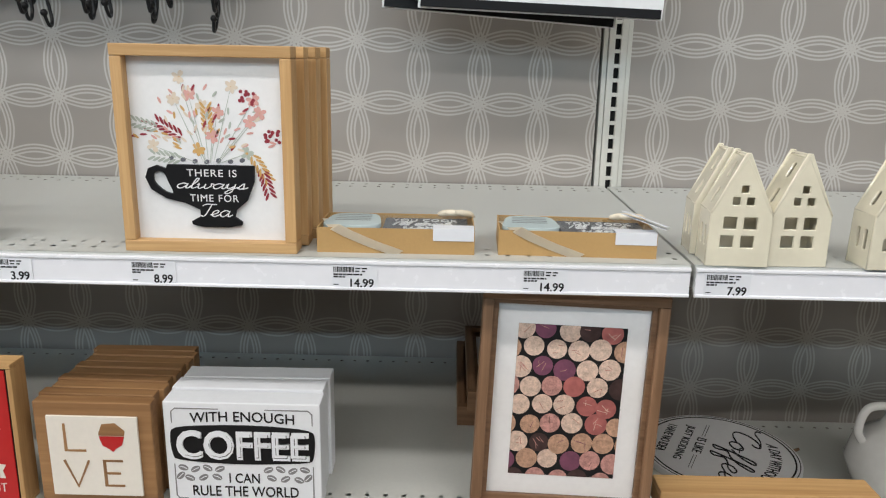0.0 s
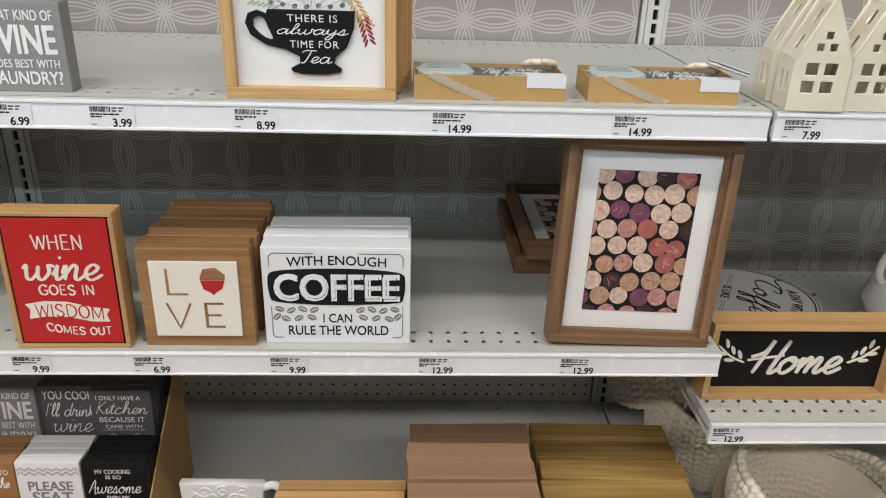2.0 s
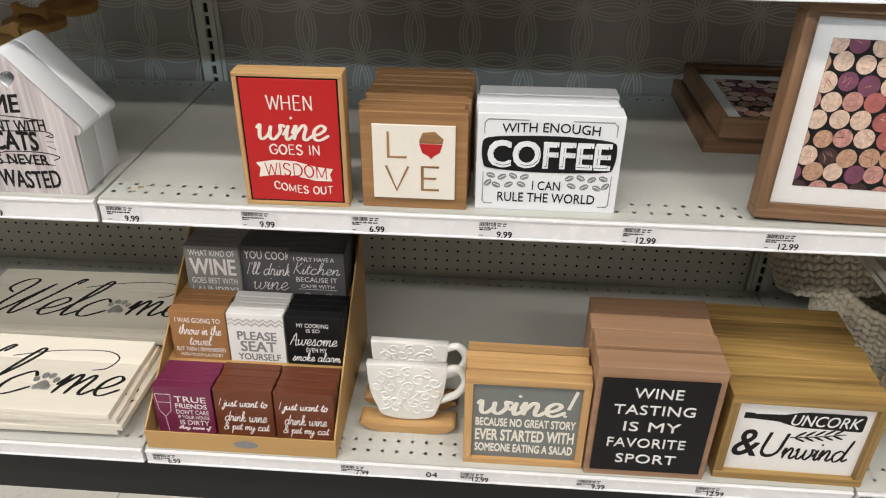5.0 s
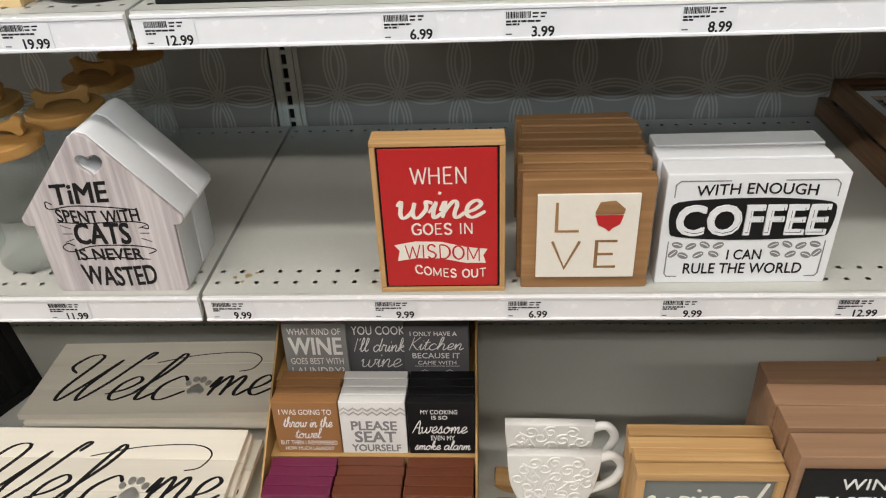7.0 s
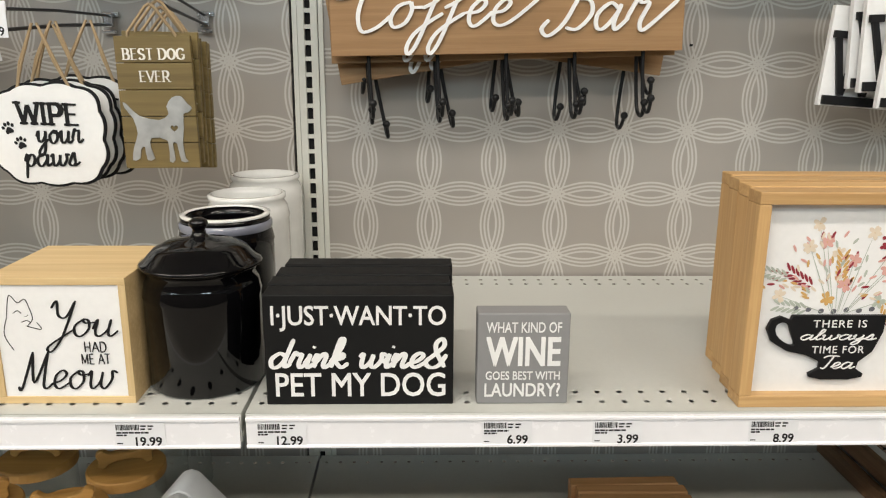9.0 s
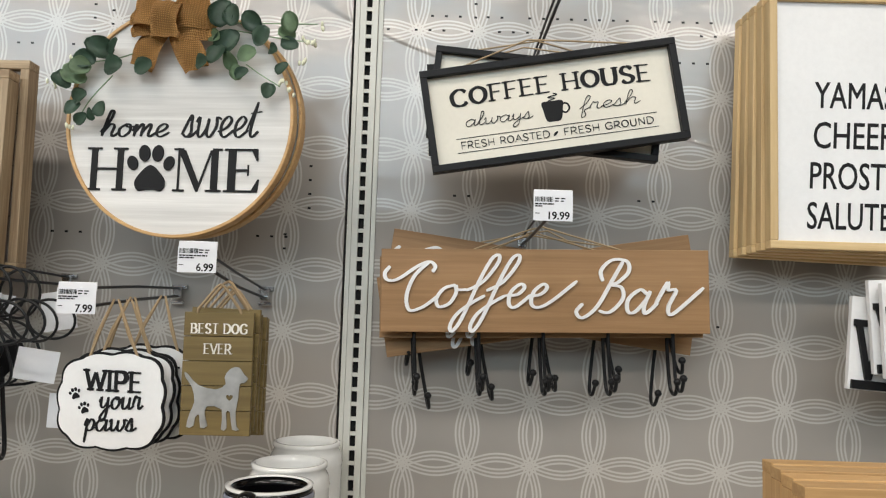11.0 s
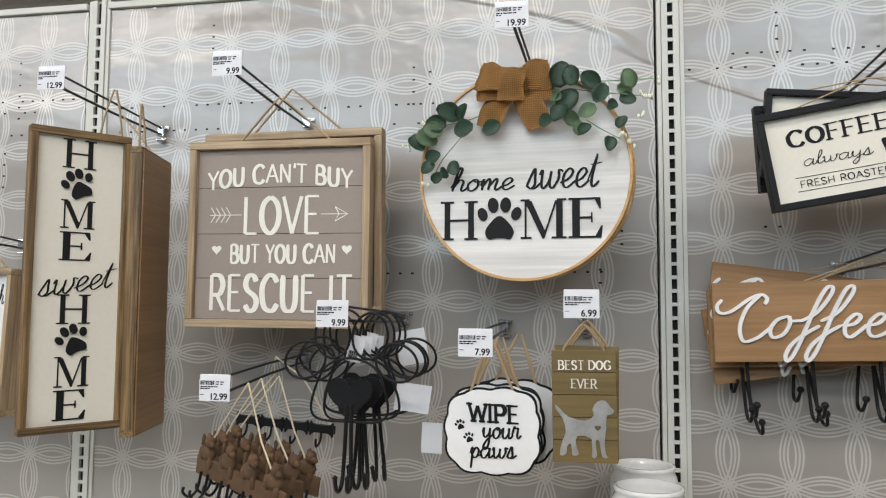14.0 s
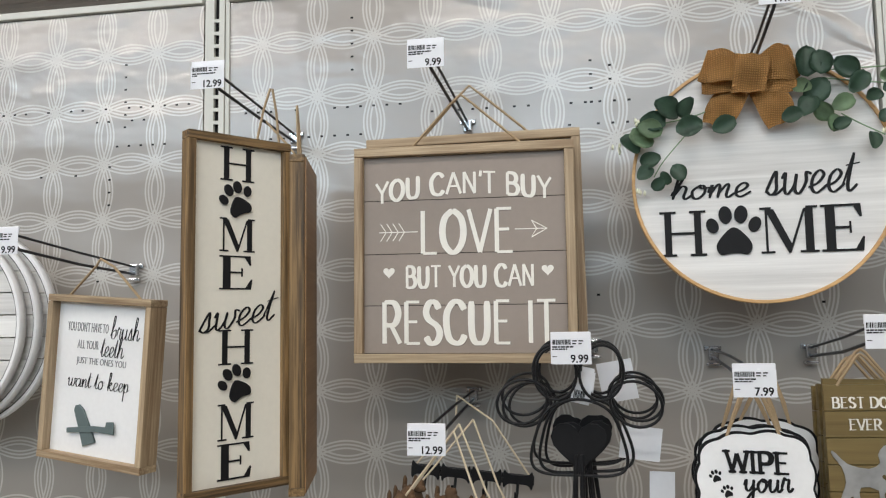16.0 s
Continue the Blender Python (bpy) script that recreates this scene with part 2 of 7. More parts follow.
RUST = paint("rusted_iron", (0.105, 0.058, 0.028), 0.8, 0.45, 60, 0.6, large=25)
RUST_STAIN = paint("rust_stain", (0.36, 0.27, 0.13), 0.7, 0.35, 300, 0.3, large=120)
JUTE = paint("jute_twine", (0.40, 0.29, 0.17), 0.85, 0.2, 400, 0.5)
STRING = paint("cotton_string", (0.66, 0.56, 0.40), 0.85, 0.12, 400, 0.4)


def woven(name, colour, period):
    """Coarse cloth: two crossed sets of threads, uneven in tone."""
    m, t, b = start_material(name)
    v = coords(t)
    threads = []
    for axis in ("X", "Z"):
        wv = t.nodes.new("ShaderNodeTexWave")
        wv.bands_direction = axis
        wv.inputs["Scale"].default_value = 2 * math.pi / (20 * period)
        wv.inputs["Distortion"].default_value = 1.6
        wv.inputs["Detail"].default_value = 2
        t.links.new(v, wv.inputs["Vector"])
        threads.append(wv.outputs[1])
    mesh = mathn(t, "MULTIPLY", threads[0], threads[1])
    big = noise_tex(t, v, 30, 4)
    c = mixc(t, mesh, shade(colour, 0.55), shade(colour, 1.25))
    c = mixc(t, 0.4, c, ramp(t, big, ((0.3, shade(colour, 0.7)), (0.7, shade(colour, 1.3)))))
    t.links.new(c, b.inputs["Base Color"])
    b.inputs["Roughness"].default_value = 0.95
    bump(t, b, mesh, 0.8, 0.0012)
    return m


BURLAP = woven("burlap", (0.56, 0.30, 0.10), 0.0032)
RIBBON = paint("cream_ribbon", (0.78, 0.70, 0.55), 0.5, 0.05)
COTTON = paint("cotton_cord", (0.74, 0.68, 0.56), 0.9, 0.10, 350, 0.5)
LEAF = paint("eucalyptus_leaf", (0.060, 0.115, 0.075), 0.42, 0.35, 80, 0.2, large=18)
LEAF_PALE = paint("pale_leaf", (0.20, 0.30, 0.17), 0.5, 0.3, 80, 0.2, large=18)
BUD = paint("cream_bud", (0.78, 0.78, 0.60), 0.6, 0.1)
SAGE = paint("sage_green_paint", (0.10, 0.135, 0.135), 0.6, 0.1)
FLOOR_TILE = paint("vinyl_floor_tile", (0.49, 0.47, 0.43), 0.3, 0.06, 90, 0.05)
CEILING = paint("ceiling_deck", (0.62, 0.60, 0.57), 0.7, 0.06)
AISLE = paint("dark_aisle_side", (0.16, 0.15, 0.14), 0.7, 0.2)
WALL_PLAIN = paint("store_wall", (0.36, 0.34, 0.32), 0.7, 0.05)
KICK = paint("black_kickplate", (0.015, 0.015, 0.016), 0.45, 0.15)
PINKS = [paint("print_blush", (0.64, 0.35, 0.31), 0.6), paint("print_wine", (0.26, 0.02, 0.035), 0.6), paint("print_ochre", (0.60, 0.36, 0.12), 0.6),
         paint("print_sage", (0.42, 0.46, 0.40), 0.6), paint("print_cream", (0.70, 0.60, 0.48), 0.6), paint("print_slate", (0.13, 0.13, 0.15), 0.6)]
CORKS = [paint("cork_tan", (0.45, 0.27, 0.18), 0.8, 0.42, 500, 0.5, large=160), paint("cork_pink", (0.47, 0.24, 0.21), 0.8, 0.45, 500, 0.5, large=160),
         paint("cork_pale", (0.62, 0.46, 0.37), 0.8, 0.35, 500, 0.5, large=160), paint("cork_plum", (0.17, 0.055, 0.10), 0.8, 0.3, 90, 0.5, large=60),
         paint("cork_dark", (0.055, 0.032, 0.030), 0.8, 0.4, 90, 0.5, large=60), paint("cork_rose", (0.36, 0.11, 0.10), 0.8, 0.3, 90, 0.5, large=60)]


def clear_glass(name, tint, sheen=0.75):
    m, t, b = start_material(name)
    clear = t.nodes.new("ShaderNodeBsdfTransparent")
    clear.inputs[0].default_value = (*tint, 1)
    gloss = t.nodes.new("ShaderNodeBsdfGlossy")
    gloss.inputs["Roughness"].default_value = 0.04
    edge = t.nodes.new("ShaderNodeLayerWeight")
    edge.inputs[0].default_value = 0.5
    fres = mathn(t, "MULTIPLY_ADD", mathn(t, "POWER", edge.outputs["Facing"], 3.5), sheen, 0.05)
    mix = t.nodes.new("ShaderNodeMixShader")
    t.links.new(fres, mix.inputs[0])
    t.links.new(clear.outputs[0], mix.inputs[1])
    t.links.new(gloss.outputs[0], mix.inputs[2])
    t.links.new(mix.outputs[0], t.nodes["Material Output"].inputs["Surface"])
    return m


GLASS = clear_glass("jar_glass", (0.96, 0.98, 0.98))
LID_FILM = clear_glass("clear_lid_film", (0.97, 0.98, 0.98), 0.22)


# ---- shape helpers ----
def part(name, shape, material, parent=None, label="", smooth=False):
    if isinstance(shape, bmesh.types.BMesh):
        me = bpy.data.meshes.new(name)
        shape.to_mesh(me)
        shape.free()
    else:
        me = shape
        me.name = name
    if not me.materials:
        me.materials.append(material)
    if smooth:
        me.polygons.foreach_set("use_smooth", [True] * len(me.polygons))
    ob = new(name, me)
    if parent:
        ob.parent = parent
    if label:
        ob["label"] = label
    return ob


def thing(name, m, label, category, group=""):
    ob = new(name)
    ob.empty_display_size = 0.05
    ob.matrix_world = m
    return tagged(ob, label, category, group)


def add_box(bm, x0, x1, y0, y1, z0, z1, bevel=0.0):
    vs = bmesh.ops.create_cube(bm, size=1.0)["verts"]
    for v in vs:
        v.co = Vector((x0 + (v.co.x + 0.5) * (x1 - x0), y0 + (v.co.y + 0.5) * (y1 - y0), z0 + (v.co.z + 0.5) * (z1 - z0)))
    if bevel > 0:
        es = list({e for v in vs for e in v.link_edges})
        bmesh.ops.bevel(bm, geom=es, offset=bevel, segments=2, profile=0.5, affect="EDGES")
    return bm


def box(x0, x1, y0, y1, z0, z1, bevel=0.0):
    return add_box(bmesh.new(), x0, x1, y0, y1, z0, z1, bevel)


def catmull(pts, closed=False, steps=6):
    n = len(pts)
    if n < 3:
        return [Vector(p) for p in pts]
    out = []
    for i in range(n if closed else n - 1):
        p = [Vector(pts[(i + k) % n]) if closed else Vector(pts[min(max(i + k, 0), n - 1)]) for k in (-1, 0, 1, 2)]
        for s in range(steps):
            u = s / steps
            out.append(0.5 * (2 * p[1] + (p[2] - p[0]) * u + (2 * p[0] - 5 * p[1] + 4 * p[2] - p[3]) * u * u + (3 * p[1] - p[0] - 3 * p[2] + p[3]) * u ** 3))
    if not closed:
        out.append(Vector(pts[-1]))
    return out


def curve_mesh(cu):
    ob = bpy.data.objects.new("temp", cu)
    me = bpy.data.meshes.new_from_object(ob)
    bpy.data.objects.remove(ob)
    bpy.data.curves.remove(cu)
    return me


UPRIGHT = Matrix.Rotation(radians(90), 4, "X")


def plate(outlines, y0, y1, bevel=0.0):
    """A flat plate in x and z, cut along closed outlines (the inner ones are holes), from y0 to y1."""
    cu = bpy.data.curves.new("temp", "CURVE")
    cu.dimensions, cu.fill_mode = "2D", "BOTH"
    cu.extrude, cu.bevel_depth, cu.bevel_resolution, cu.offset = max((y1 - y0) / 2 - bevel, 0.00005), bevel, 1, -bevel
    for o in outlines:
        sp = cu.splines.new("POLY")
        sp.points.add(len(o) - 1)
        for q, p in zip(sp.points, o):
            q.co = (p[0], p[1], 0, 1)
        sp.use_cyclic_u = True
    me = curve_mesh(cu)
    me.transform(Matrix.Translation((0, (y0 + y1) / 2, 0)) @ UPRIGHT)
    bm = bmesh.new()
    bm.from_mesh(me)
    bmesh.ops.remove_doubles(bm, verts=bm.verts[:], dist=1e-6)
    bm.to_mesh(me)
    bm.free()
    return me


def wire(paths, radius, sides=2):
    cu = bpy.data.curves.new("temp", "CURVE")
    cu.dimensions, cu.bevel_depth, cu.bevel_resolution, cu.use_fill_caps = "3D", radius, sides, True
    for pts, closed in paths:
        sp = cu.splines.new("POLY")
        sp.points.add(len(pts) - 1)
        for q, p in zip(sp.points, pts):
            q.co = (*p, 1)
        sp.use_cyclic_u = closed
    return curve_mesh(cu)


def lathe(profile, segments=40, centre=(0, 0, 0)):
    bm = bmesh.new()
    rings = []
    for r, z in profile:
        if r < 1e-5:
            rings.append([bm.verts.new((centre[0], centre[1], centre[2] + z))])
        else:
            rings.append([bm.verts.new((centre[0] + r * math.cos(2 * math.pi * k / segments), centre[1] + r * math.sin(2 * math.pi * k / segments), centre[2] + z)) for k in range(segments)])
    for a, b in zip(rings, rings[1:]):
        for k in range(segments):
            k2 = (k + 1) % segments
            if len(a) == 1 and len(b) == 1:
                continue
            if len(a) == 1:
                bm.faces.new((a[0], b[k2], b[k]))
            elif len(b) == 1:
                bm.faces.new((a[k], a[k2], b[0]))
            else:
                bm.faces.new((a[k], a[k2], b[k2], b[k]))
    bmesh.ops.recalc_face_normals(bm, faces=bm.faces[:])
    return bm


def merge(meshes):
    bm = bmesh.new()
    for me in meshes:
        bm.from_mesh(me)
        bpy.data.meshes.remove(me)
    return bm


def text_mesh(body, weight=0.0, slant=0.0, thick=0.0008, gap=1.0):
    cu = bpy.data.curves.new("temp", "FONT")
    cu.body, cu.size, cu.offset, cu.shear, cu.space_character = body, 1.0, min(weight, 0.0), slant, gap
    cu.resolution_u, cu.extrude = 3, 0.001
    me = curve_mesh(cu)
    if weight > 0:
        # heavier lettering: the same outlines struck again a little to each side
        bm = bmesh.new()
        for i, (a, b) in enumerate(((-1, -0.6), (1, -0.6), (-1, 0.6), (1, 0.6))):
            hit = me.copy()
            hit.transform(Matrix.Translation((a * weight, b * weight, 0)) @ Matrix.Diagonal((1, 1, 1 + 0.03 * i, 1)))
            bm.from_mesh(hit)
            bpy.data.meshes.remove(hit)
        bm.to_mesh(me)
        bm.free()
    return me


def fit_box(me, x0, x1, z0, z1, y, thick, arch=0.0, tilt=0.0):
    """Lay a mesh drawn in its own x and y into a rectangle of x and z, standing proud of y towards the viewer."""
    n = len(me.vertices)
    co = np.empty(n * 3)
    me.vertices.foreach_get("co", co)
    co = co.reshape(-1, 3)
    lo, hi = co.min(0), co.max(0)
    span = np.maximum(hi - lo, 1e-6)
    k = (co - lo) / span
    out = np.empty_like(co)
    out[:, 0] = x0 + k[:, 0] * (x1 - x0)
    mid = 2 * k[:, 0] - 1
    out[:, 2] = z0 + k[:, 1] * (z1 - z0) + arch * (1 - mid ** 2) + tilt * mid
    out[:, 1] = y - k[:, 2] * thick
    me.vertices.foreach_set("co", out.ravel())
    me.update()
    return me


def words(parent, body, x0, x1, z0, z1, material, y=0.0, weight=0.0, slant=0.0, thick=0.0008, gap=1.0, arch=0.0, tilt=0.0, name="lettering"):
    me = fit_box(text_mesh(body, weight, slant, thick, gap), x0, x1, z0, z1, y, thick, arch, tilt)
    return part(name, me, material, parent)


# a hand-drawn script alphabet: strokes parted by bars, points as x,y with x-height 1; then the advance
SCRIPT = {
    "a": ("0.9,0.8 0.5,1 0.1,0.6 0.2,0.1 0.5,0 0.85,0.5 0.95,0.95|0.95,0.95 0.9,0.3 1.0,0 1.35,0.3", 1.2),
    "b": ("0,0.3 0.4,1.2 0.5,1.9 0.3,2 0.2,1.2 0.2,0.2 0.5,0 0.85,0.3 0.75,0.85 0.3,0.6|0.78,0.85 1.15,0.8", 1.05),
    "c": ("0.8,0.8 0.5,1 0.12,0.6 0.2,0.1 0.55,0 1.05,0.35", 0.95),
    "d": ("0.85,0.8 0.5,1 0.1,0.6 0.2,0.1 0.5,0 0.85,0.5 1.1,2|1.1,2 0.9,0.5 1,0.05 1.3,0.3", 1.2),
    "e": ("0,0.25 0.5,0.45 0.75,0.8 0.5,1 0.2,0.7 0.2,0.2 0.5,0 1.0,0.35", 0.9),
    "f": ("0,0.25 0.45,0.9 0.7,1.8 0.5,2 0.35,1.4 0.25,-0.5 0.3,-1 0.55,-0.7 0.4,0 0.85,0.35", 0.75),
    "g": ("0.85,0.85 0.5,1 0.1,0.6 0.2,0.1 0.5,0 0.85,0.6 0.9,0.95 0.8,-0.6 0.4,-1 0.2,-0.7 0.7,-0.1 1.2,0.3", 1.1),
    "h": ("0,0.3 0.4,1.2 0.5,1.9 0.3,2 0.2,1.2 0.15,0|0.17,0.3 0.5,0.95 0.8,0.8 0.75,0.2 0.9,0 1.2,0.3", 1.1),
    "i": ("0,0.3 0.25,0.95|0.25,0.95 0.2,0.3 0.3,0 0.6,0.3|0.33,1.38 0.37,1.5", 0.5),
    "j": ("0,0.3 0.3,0.95|0.3,0.95 0.2,-0.6 -0.1,-1 -0.2,-0.6 0.6,0.3|0.35,1.38 0.39,1.5", 0.5),
    "k": ("0,0.3 0.4,1.2 0.5,1.9 0.3,2 0.2,1.2 0.15,0|0.18,0.4 0.6,0.95 0.7,0.7 0.25,0.5|0.25,0.5 0.6,0.1 0.8,0 1.1,0.3", 1.0),
    "l": ("0,0.3 0.4,1.2 0.5,1.9 0.3,2 0.2,1.2 0.2,0.3 0.35,0 0.7,0.3", 0.6),
    "m": ("0,0.4 0.15,0.95 0.15,0|0.15,0.3 0.45,0.95 0.6,0.8 0.6,0|0.6,0.3 0.95,0.95 1.1,0.8 1.05,0.2 1.2,0 1.5,0.3", 1.4),
    "n": ("0,0.4 0.15,0.95 0.15,0|0.15,0.3 0.5,0.95 0.7,0.8 0.65,0.2 0.8,0 1.1,0.3", 1.0),
    "o": ("0.5,1 0.1,0.6 0.2,0.1 0.5,0 0.8,0.4 0.7,0.9 0.45,0.95 0.6,0.75 1.05,0.8", 1.0),
    "p": ("0,0.4 0.2,0.95 0.15,-1|0.17,0.3 0.5,0.95 0.8,0.7 0.7,0.15 0.4,0 0.2,0.2|0.6,0.05 1.0,0.3", 0.95),
    "r": ("0,0.3 0.2,1.05 0.35,0.9 0.6,0.92 0.55,0.3 0.7,0 1.0,0.3", 0.85),
    "s": ("0,0.1 0.4,1.05 0.5,0.6 0.55,0.2 0.3,0 0.05,0.15|0.3,0 0.6,0.02 0.95,0.3", 0.8),
    "t": ("0,0.3 0.4,1.7|0.4,1.7 0.25,0.4 0.4,0 0.75,0.3|0.05,1.15 0.75,1.25", 0.65),
    "u": ("0,0.4 0.15,0.95 0.15,0.2 0.4,0 0.75,0.4 0.8,0.95|0.8,0.95 0.78,0.2 0.95,0 1.25,0.3", 1.15),
    "v": ("0,0.8 0.2,0.95 0.4,0.1 0.5,0 0.85,0.8 0.8,0.95 1.1,0.85", 1.0),
    "w": ("0,0.7 0.15,0.95 0.2,0.2 0.4,0 0.7,0.4 0.75,0.9|0.75,0.9 0.75,0.2 1,0 1.3,0.5 1.25,0.95 1.55,0.85", 1.45),
    "y": ("0,0.5 0.15,0.95 0.15,0.3 0.4,0.1 0.75,0.5 0.8,0.95|0.8,0.95 0.75,-0.5 0.4,-1 0.2,-0.7 0.6,-0.1 1.2,0.35", 1.1),
    "A": ("0,0 0.7,2 0.9,0 1.2,0.1|0.2,0.8 0.95,0.85", 1.1),
    "B": ("0.1,1.2 0.0,1.7 0.5,2.1 1.1,2 1.3,1.6 0.9,1.15 0.6,1.1 1.2,1.0 1.35,0.5 0.9,0 0.4,0.05|0.75,1.95 0.5,1 0.3,0 -0.1,-0.2 -0.35,0.1 -0.1,0.35", 1.5),
    "C": ("-0.7,1.75 -0.65,1.45 -0.3,1.4 0.3,1.85 1.0,2 1.15,1.7 1.0,1.4|1.1,1.95 0.6,1.8 0.2,1 0.25,0.2 0.7,0 1.4,0.4", 1.35),
    "H": ("-0.3,1.0 0.3,1.3 0.45,2 0.2,0|-0.4,0.8 1.4,1.1|1.3,2 1.05,0.2 1.2,0 1.5,0.3", 1.4),
    "I": ("0.4,2 0.2,0", 0.6),
    "K": ("0.3,2 0.1,0|1.0,2 0.25,1|0.25,1 0.9,0.1 1.1,0.1", 1.1),
    "M": ("-0.2,0.1 0,0 0.3,2|0.3,2 0.6,0.3 1.1,2|1.1,2 1.1,0.3 1.3,0 1.6,0.3", 1.5),
    "T": ("-0.1,1.7 0.3,2 1.3,1.95|0.8,1.95 0.6,0.6 0.4,0 0.1,0.1", 1.0),
    "U": ("0,1.7 0.2,2 0.15,0.5 0.5,0 0.9,0.5 1.1,2|1.1,2 1.0,0.3 1.2,0 1.5,0.3", 1.4),
    "W": ("0.1,1.2 -0.3,1.5 -0.1,2 0.4,1.9 0.3,0.6 0.5,0 0.8,0.5 1.2,1.8|1.2,1.8 1.0,0.6 1.2,0 1.6,0.8 1.9,2 2.1,2.1 2.0,1.8", 1.9),
    "Y": ("-0.1,1.6 0.1,2 0.3,1.2 0.7,1.1 1.0,2|1.0,2 0.7,0 0.3,-0.9 0.1,-0.6 1.2,0.4", 1.1),
    "&": ("1.2,0.9 0.9,0.1 0.4,0 0.1,0.4 0.5,0.9 0.9,1.5 0.7,2 0.4,1.7 0.6,1 1.3,0", 1.4),
    "!": ("0.4,2 0.2,0.6|0.13,0.12 0.1,0", 0.5),
    "'": ("0.2,2 0.1,1.6", 0.3),
    " ": ("", 0.7),
}


# a flowing script with looped stems, for the raised lettering
FLOWING = dict(SCRIPT)
FLOWING.update({
    "C": ("-1.05,1.75 -1.2,1.45 -1.0,1.15 -0.55,1.2 0.1,1.75 0.55,1.95 0.85,1.75 0.8,1.5|0.55,1.95 0.1,1.35 0.0,0.5 0.3,-0.15 0.85,0.0 1.3,0.45", 1.2),
    "o": ("0.75,0.95 0.3,0.8 0.1,0.35 0.3,0.0 0.7,0.15 0.85,0.6 0.75,0.95 0.85,0.75 1.3,0.75", 1.25),
    "f": ("0.0,0.7 0.6,1.1 1.0,1.9 0.95,2.25 0.7,2.1 0.45,1.2 0.15,-0.5 -0.1,-1.05 -0.25,-0.8 -0.1,-0.3 0.35,0.15 0.85,0.5", 0.85),
    "e": ("0.0,0.5 0.5,0.55 0.72,0.85 0.5,1.0 0.2,0.65 0.25,0.15 0.55,0.0 1.05,0.5", 0.95),
    "E": ("0.0,0.5 0.5,0.55 0.72,0.85 0.5,1.0 0.2,0.65 0.25,0.15 0.6,0.0 1.1,0.3 1.9,1.15", 1.9),
    "B": ("0.35,1.35 0.15,1.8 0.5,2.25 1.15,2.2 1.35,1.75 1.0,1.3 0.65,1.2 1.2,1.1 1.4,0.6 1.0,0.05 0.5,0.1|1.0,2.2 0.75,1.4 0.4,0.3 -0.1,-0.2 -0.45,0.05 -0.25,0.4", 1.55),
    "a": ("0.85,0.8 0.5,1.0 0.1,0.6 0.2,0.1 0.5,0.05 0.85,0.55 0.95,0.95|0.95,0.95 0.85,0.3 1.0,0.0 1.4,0.45", 1.3),
    "r": ("0.0,0.35 0.3,1.3 0.4,1.0 0.75,0.98 0.6,0.3 0.75,-0.05 1.1,0.2 1.9,1.1", 1.9),
})

# plain drawn capitals, one unit high; then the advance
CAPITALS = {
    "A": ("0,0 0.36,1|0.36,1 0.72,0|0.14,0.36 0.58,0.36", 0.82),
    "B": ("0.08,0 0.08,1|0.08,1 0.40,0.98 0.52,0.76 0.40,0.54 0.08,0.53|0.08,0.53 0.46,0.50 0.60,0.27 0.46,0.02 0.08,0", 0.76),
    "C": ("0.66,0.80 0.52,0.97 0.30,0.99 0.08,0.75 0.05,0.45 0.14,0.12 0.36,0.0 0.55,0.04 0.67,0.2", 0.82),
    "D": ("0.08,0 0.08,1|0.08,1 0.40,0.97 0.64,0.72 0.65,0.32 0.42,0.03 0.08,0", 0.82),
    "E": ("0.08,0 0.08,1|0.08,1 0.52,1|0.08,0.52 0.45,0.52|0.08,0 0.54,0", 0.70),
    "F": ("0.08,0 0.08,1|0.08,1 0.52,1|0.08,0.52 0.45,0.52", 0.66),
    "G": ("0.66,0.80 0.52,0.97 0.30,0.99 0.08,0.75 0.05,0.45 0.14,0.12 0.36,0.0 0.55,0.04 0.67,0.2|0.67,0.08 0.67,0.45|0.67,0.45 0.42,0.45", 0.84),
    "H": ("0.08,0 0.08,1|0.62,0 0.62,1|0.08,0.5 0.62,0.5", 0.84),
    "I": ("0.1,0 0.1,1", 0.32),
    "L": ("0.08,1 0.08,0|0.08,0 0.50,0", 0.64),
    "M": ("0.08,0 0.08,1|0.08,1 0.42,0.1|0.42,0.1 0.76,1|0.76,1 0.76,0", 0.98),
    "N": ("0.08,0 0.08,1|0.08,1 0.60,0|0.60,0 0.60,1", 0.82),
    "O": ("0.36,1 0.12,0.82 0.04,0.5 0.12,0.18 0.36,0 0.60,0.18 0.68,0.5 0.60,0.82 0.36,1", 0.84),
    "P": ("0.08,0 0.08,1|0.08,1 0.42,0.98 0.56,0.73 0.42,0.46 0.08,0.45", 0.70),
    "R": ("0.08,0 0.08,1|0.08,1 0.42,0.98 0.56,0.73 0.42,0.46 0.08,0.45|0.30,0.46 0.62,0", 0.76),
    "S": ("0.50,0.82 0.38,0.98 0.18,0.98 0.06,0.78 0.14,0.58 0.42,0.42 0.52,0.24 0.42,0.04 0.20,0.0 0.05,0.16", 0.70),
    "T": ("0,1 0.60,1|0.30,1 0.30,0", 0.70),
    "U": ("0.08,1 0.08,0.3 0.18,0.04 0.34,0 0.50,0.04 0.60,0.3 0.60,1", 0.82),
    "V": ("0,1 0.33,0|0.33,0 0.66,1", 0.76),
    "W": ("0,1 0.22,0|0.22,0 0.44,0.9|0.44,0.9 0.66,0|0.66,0 0.88,1", 0.98),
    "Y": ("0,1 0.31,0.48|0.62,1 0.31,0.48|0.31,0.48 0.31,0", 0.72),
    "'": ("0.1,1.05 0.06,0.78", 0.22),
    " ": ("", 0.42),
}


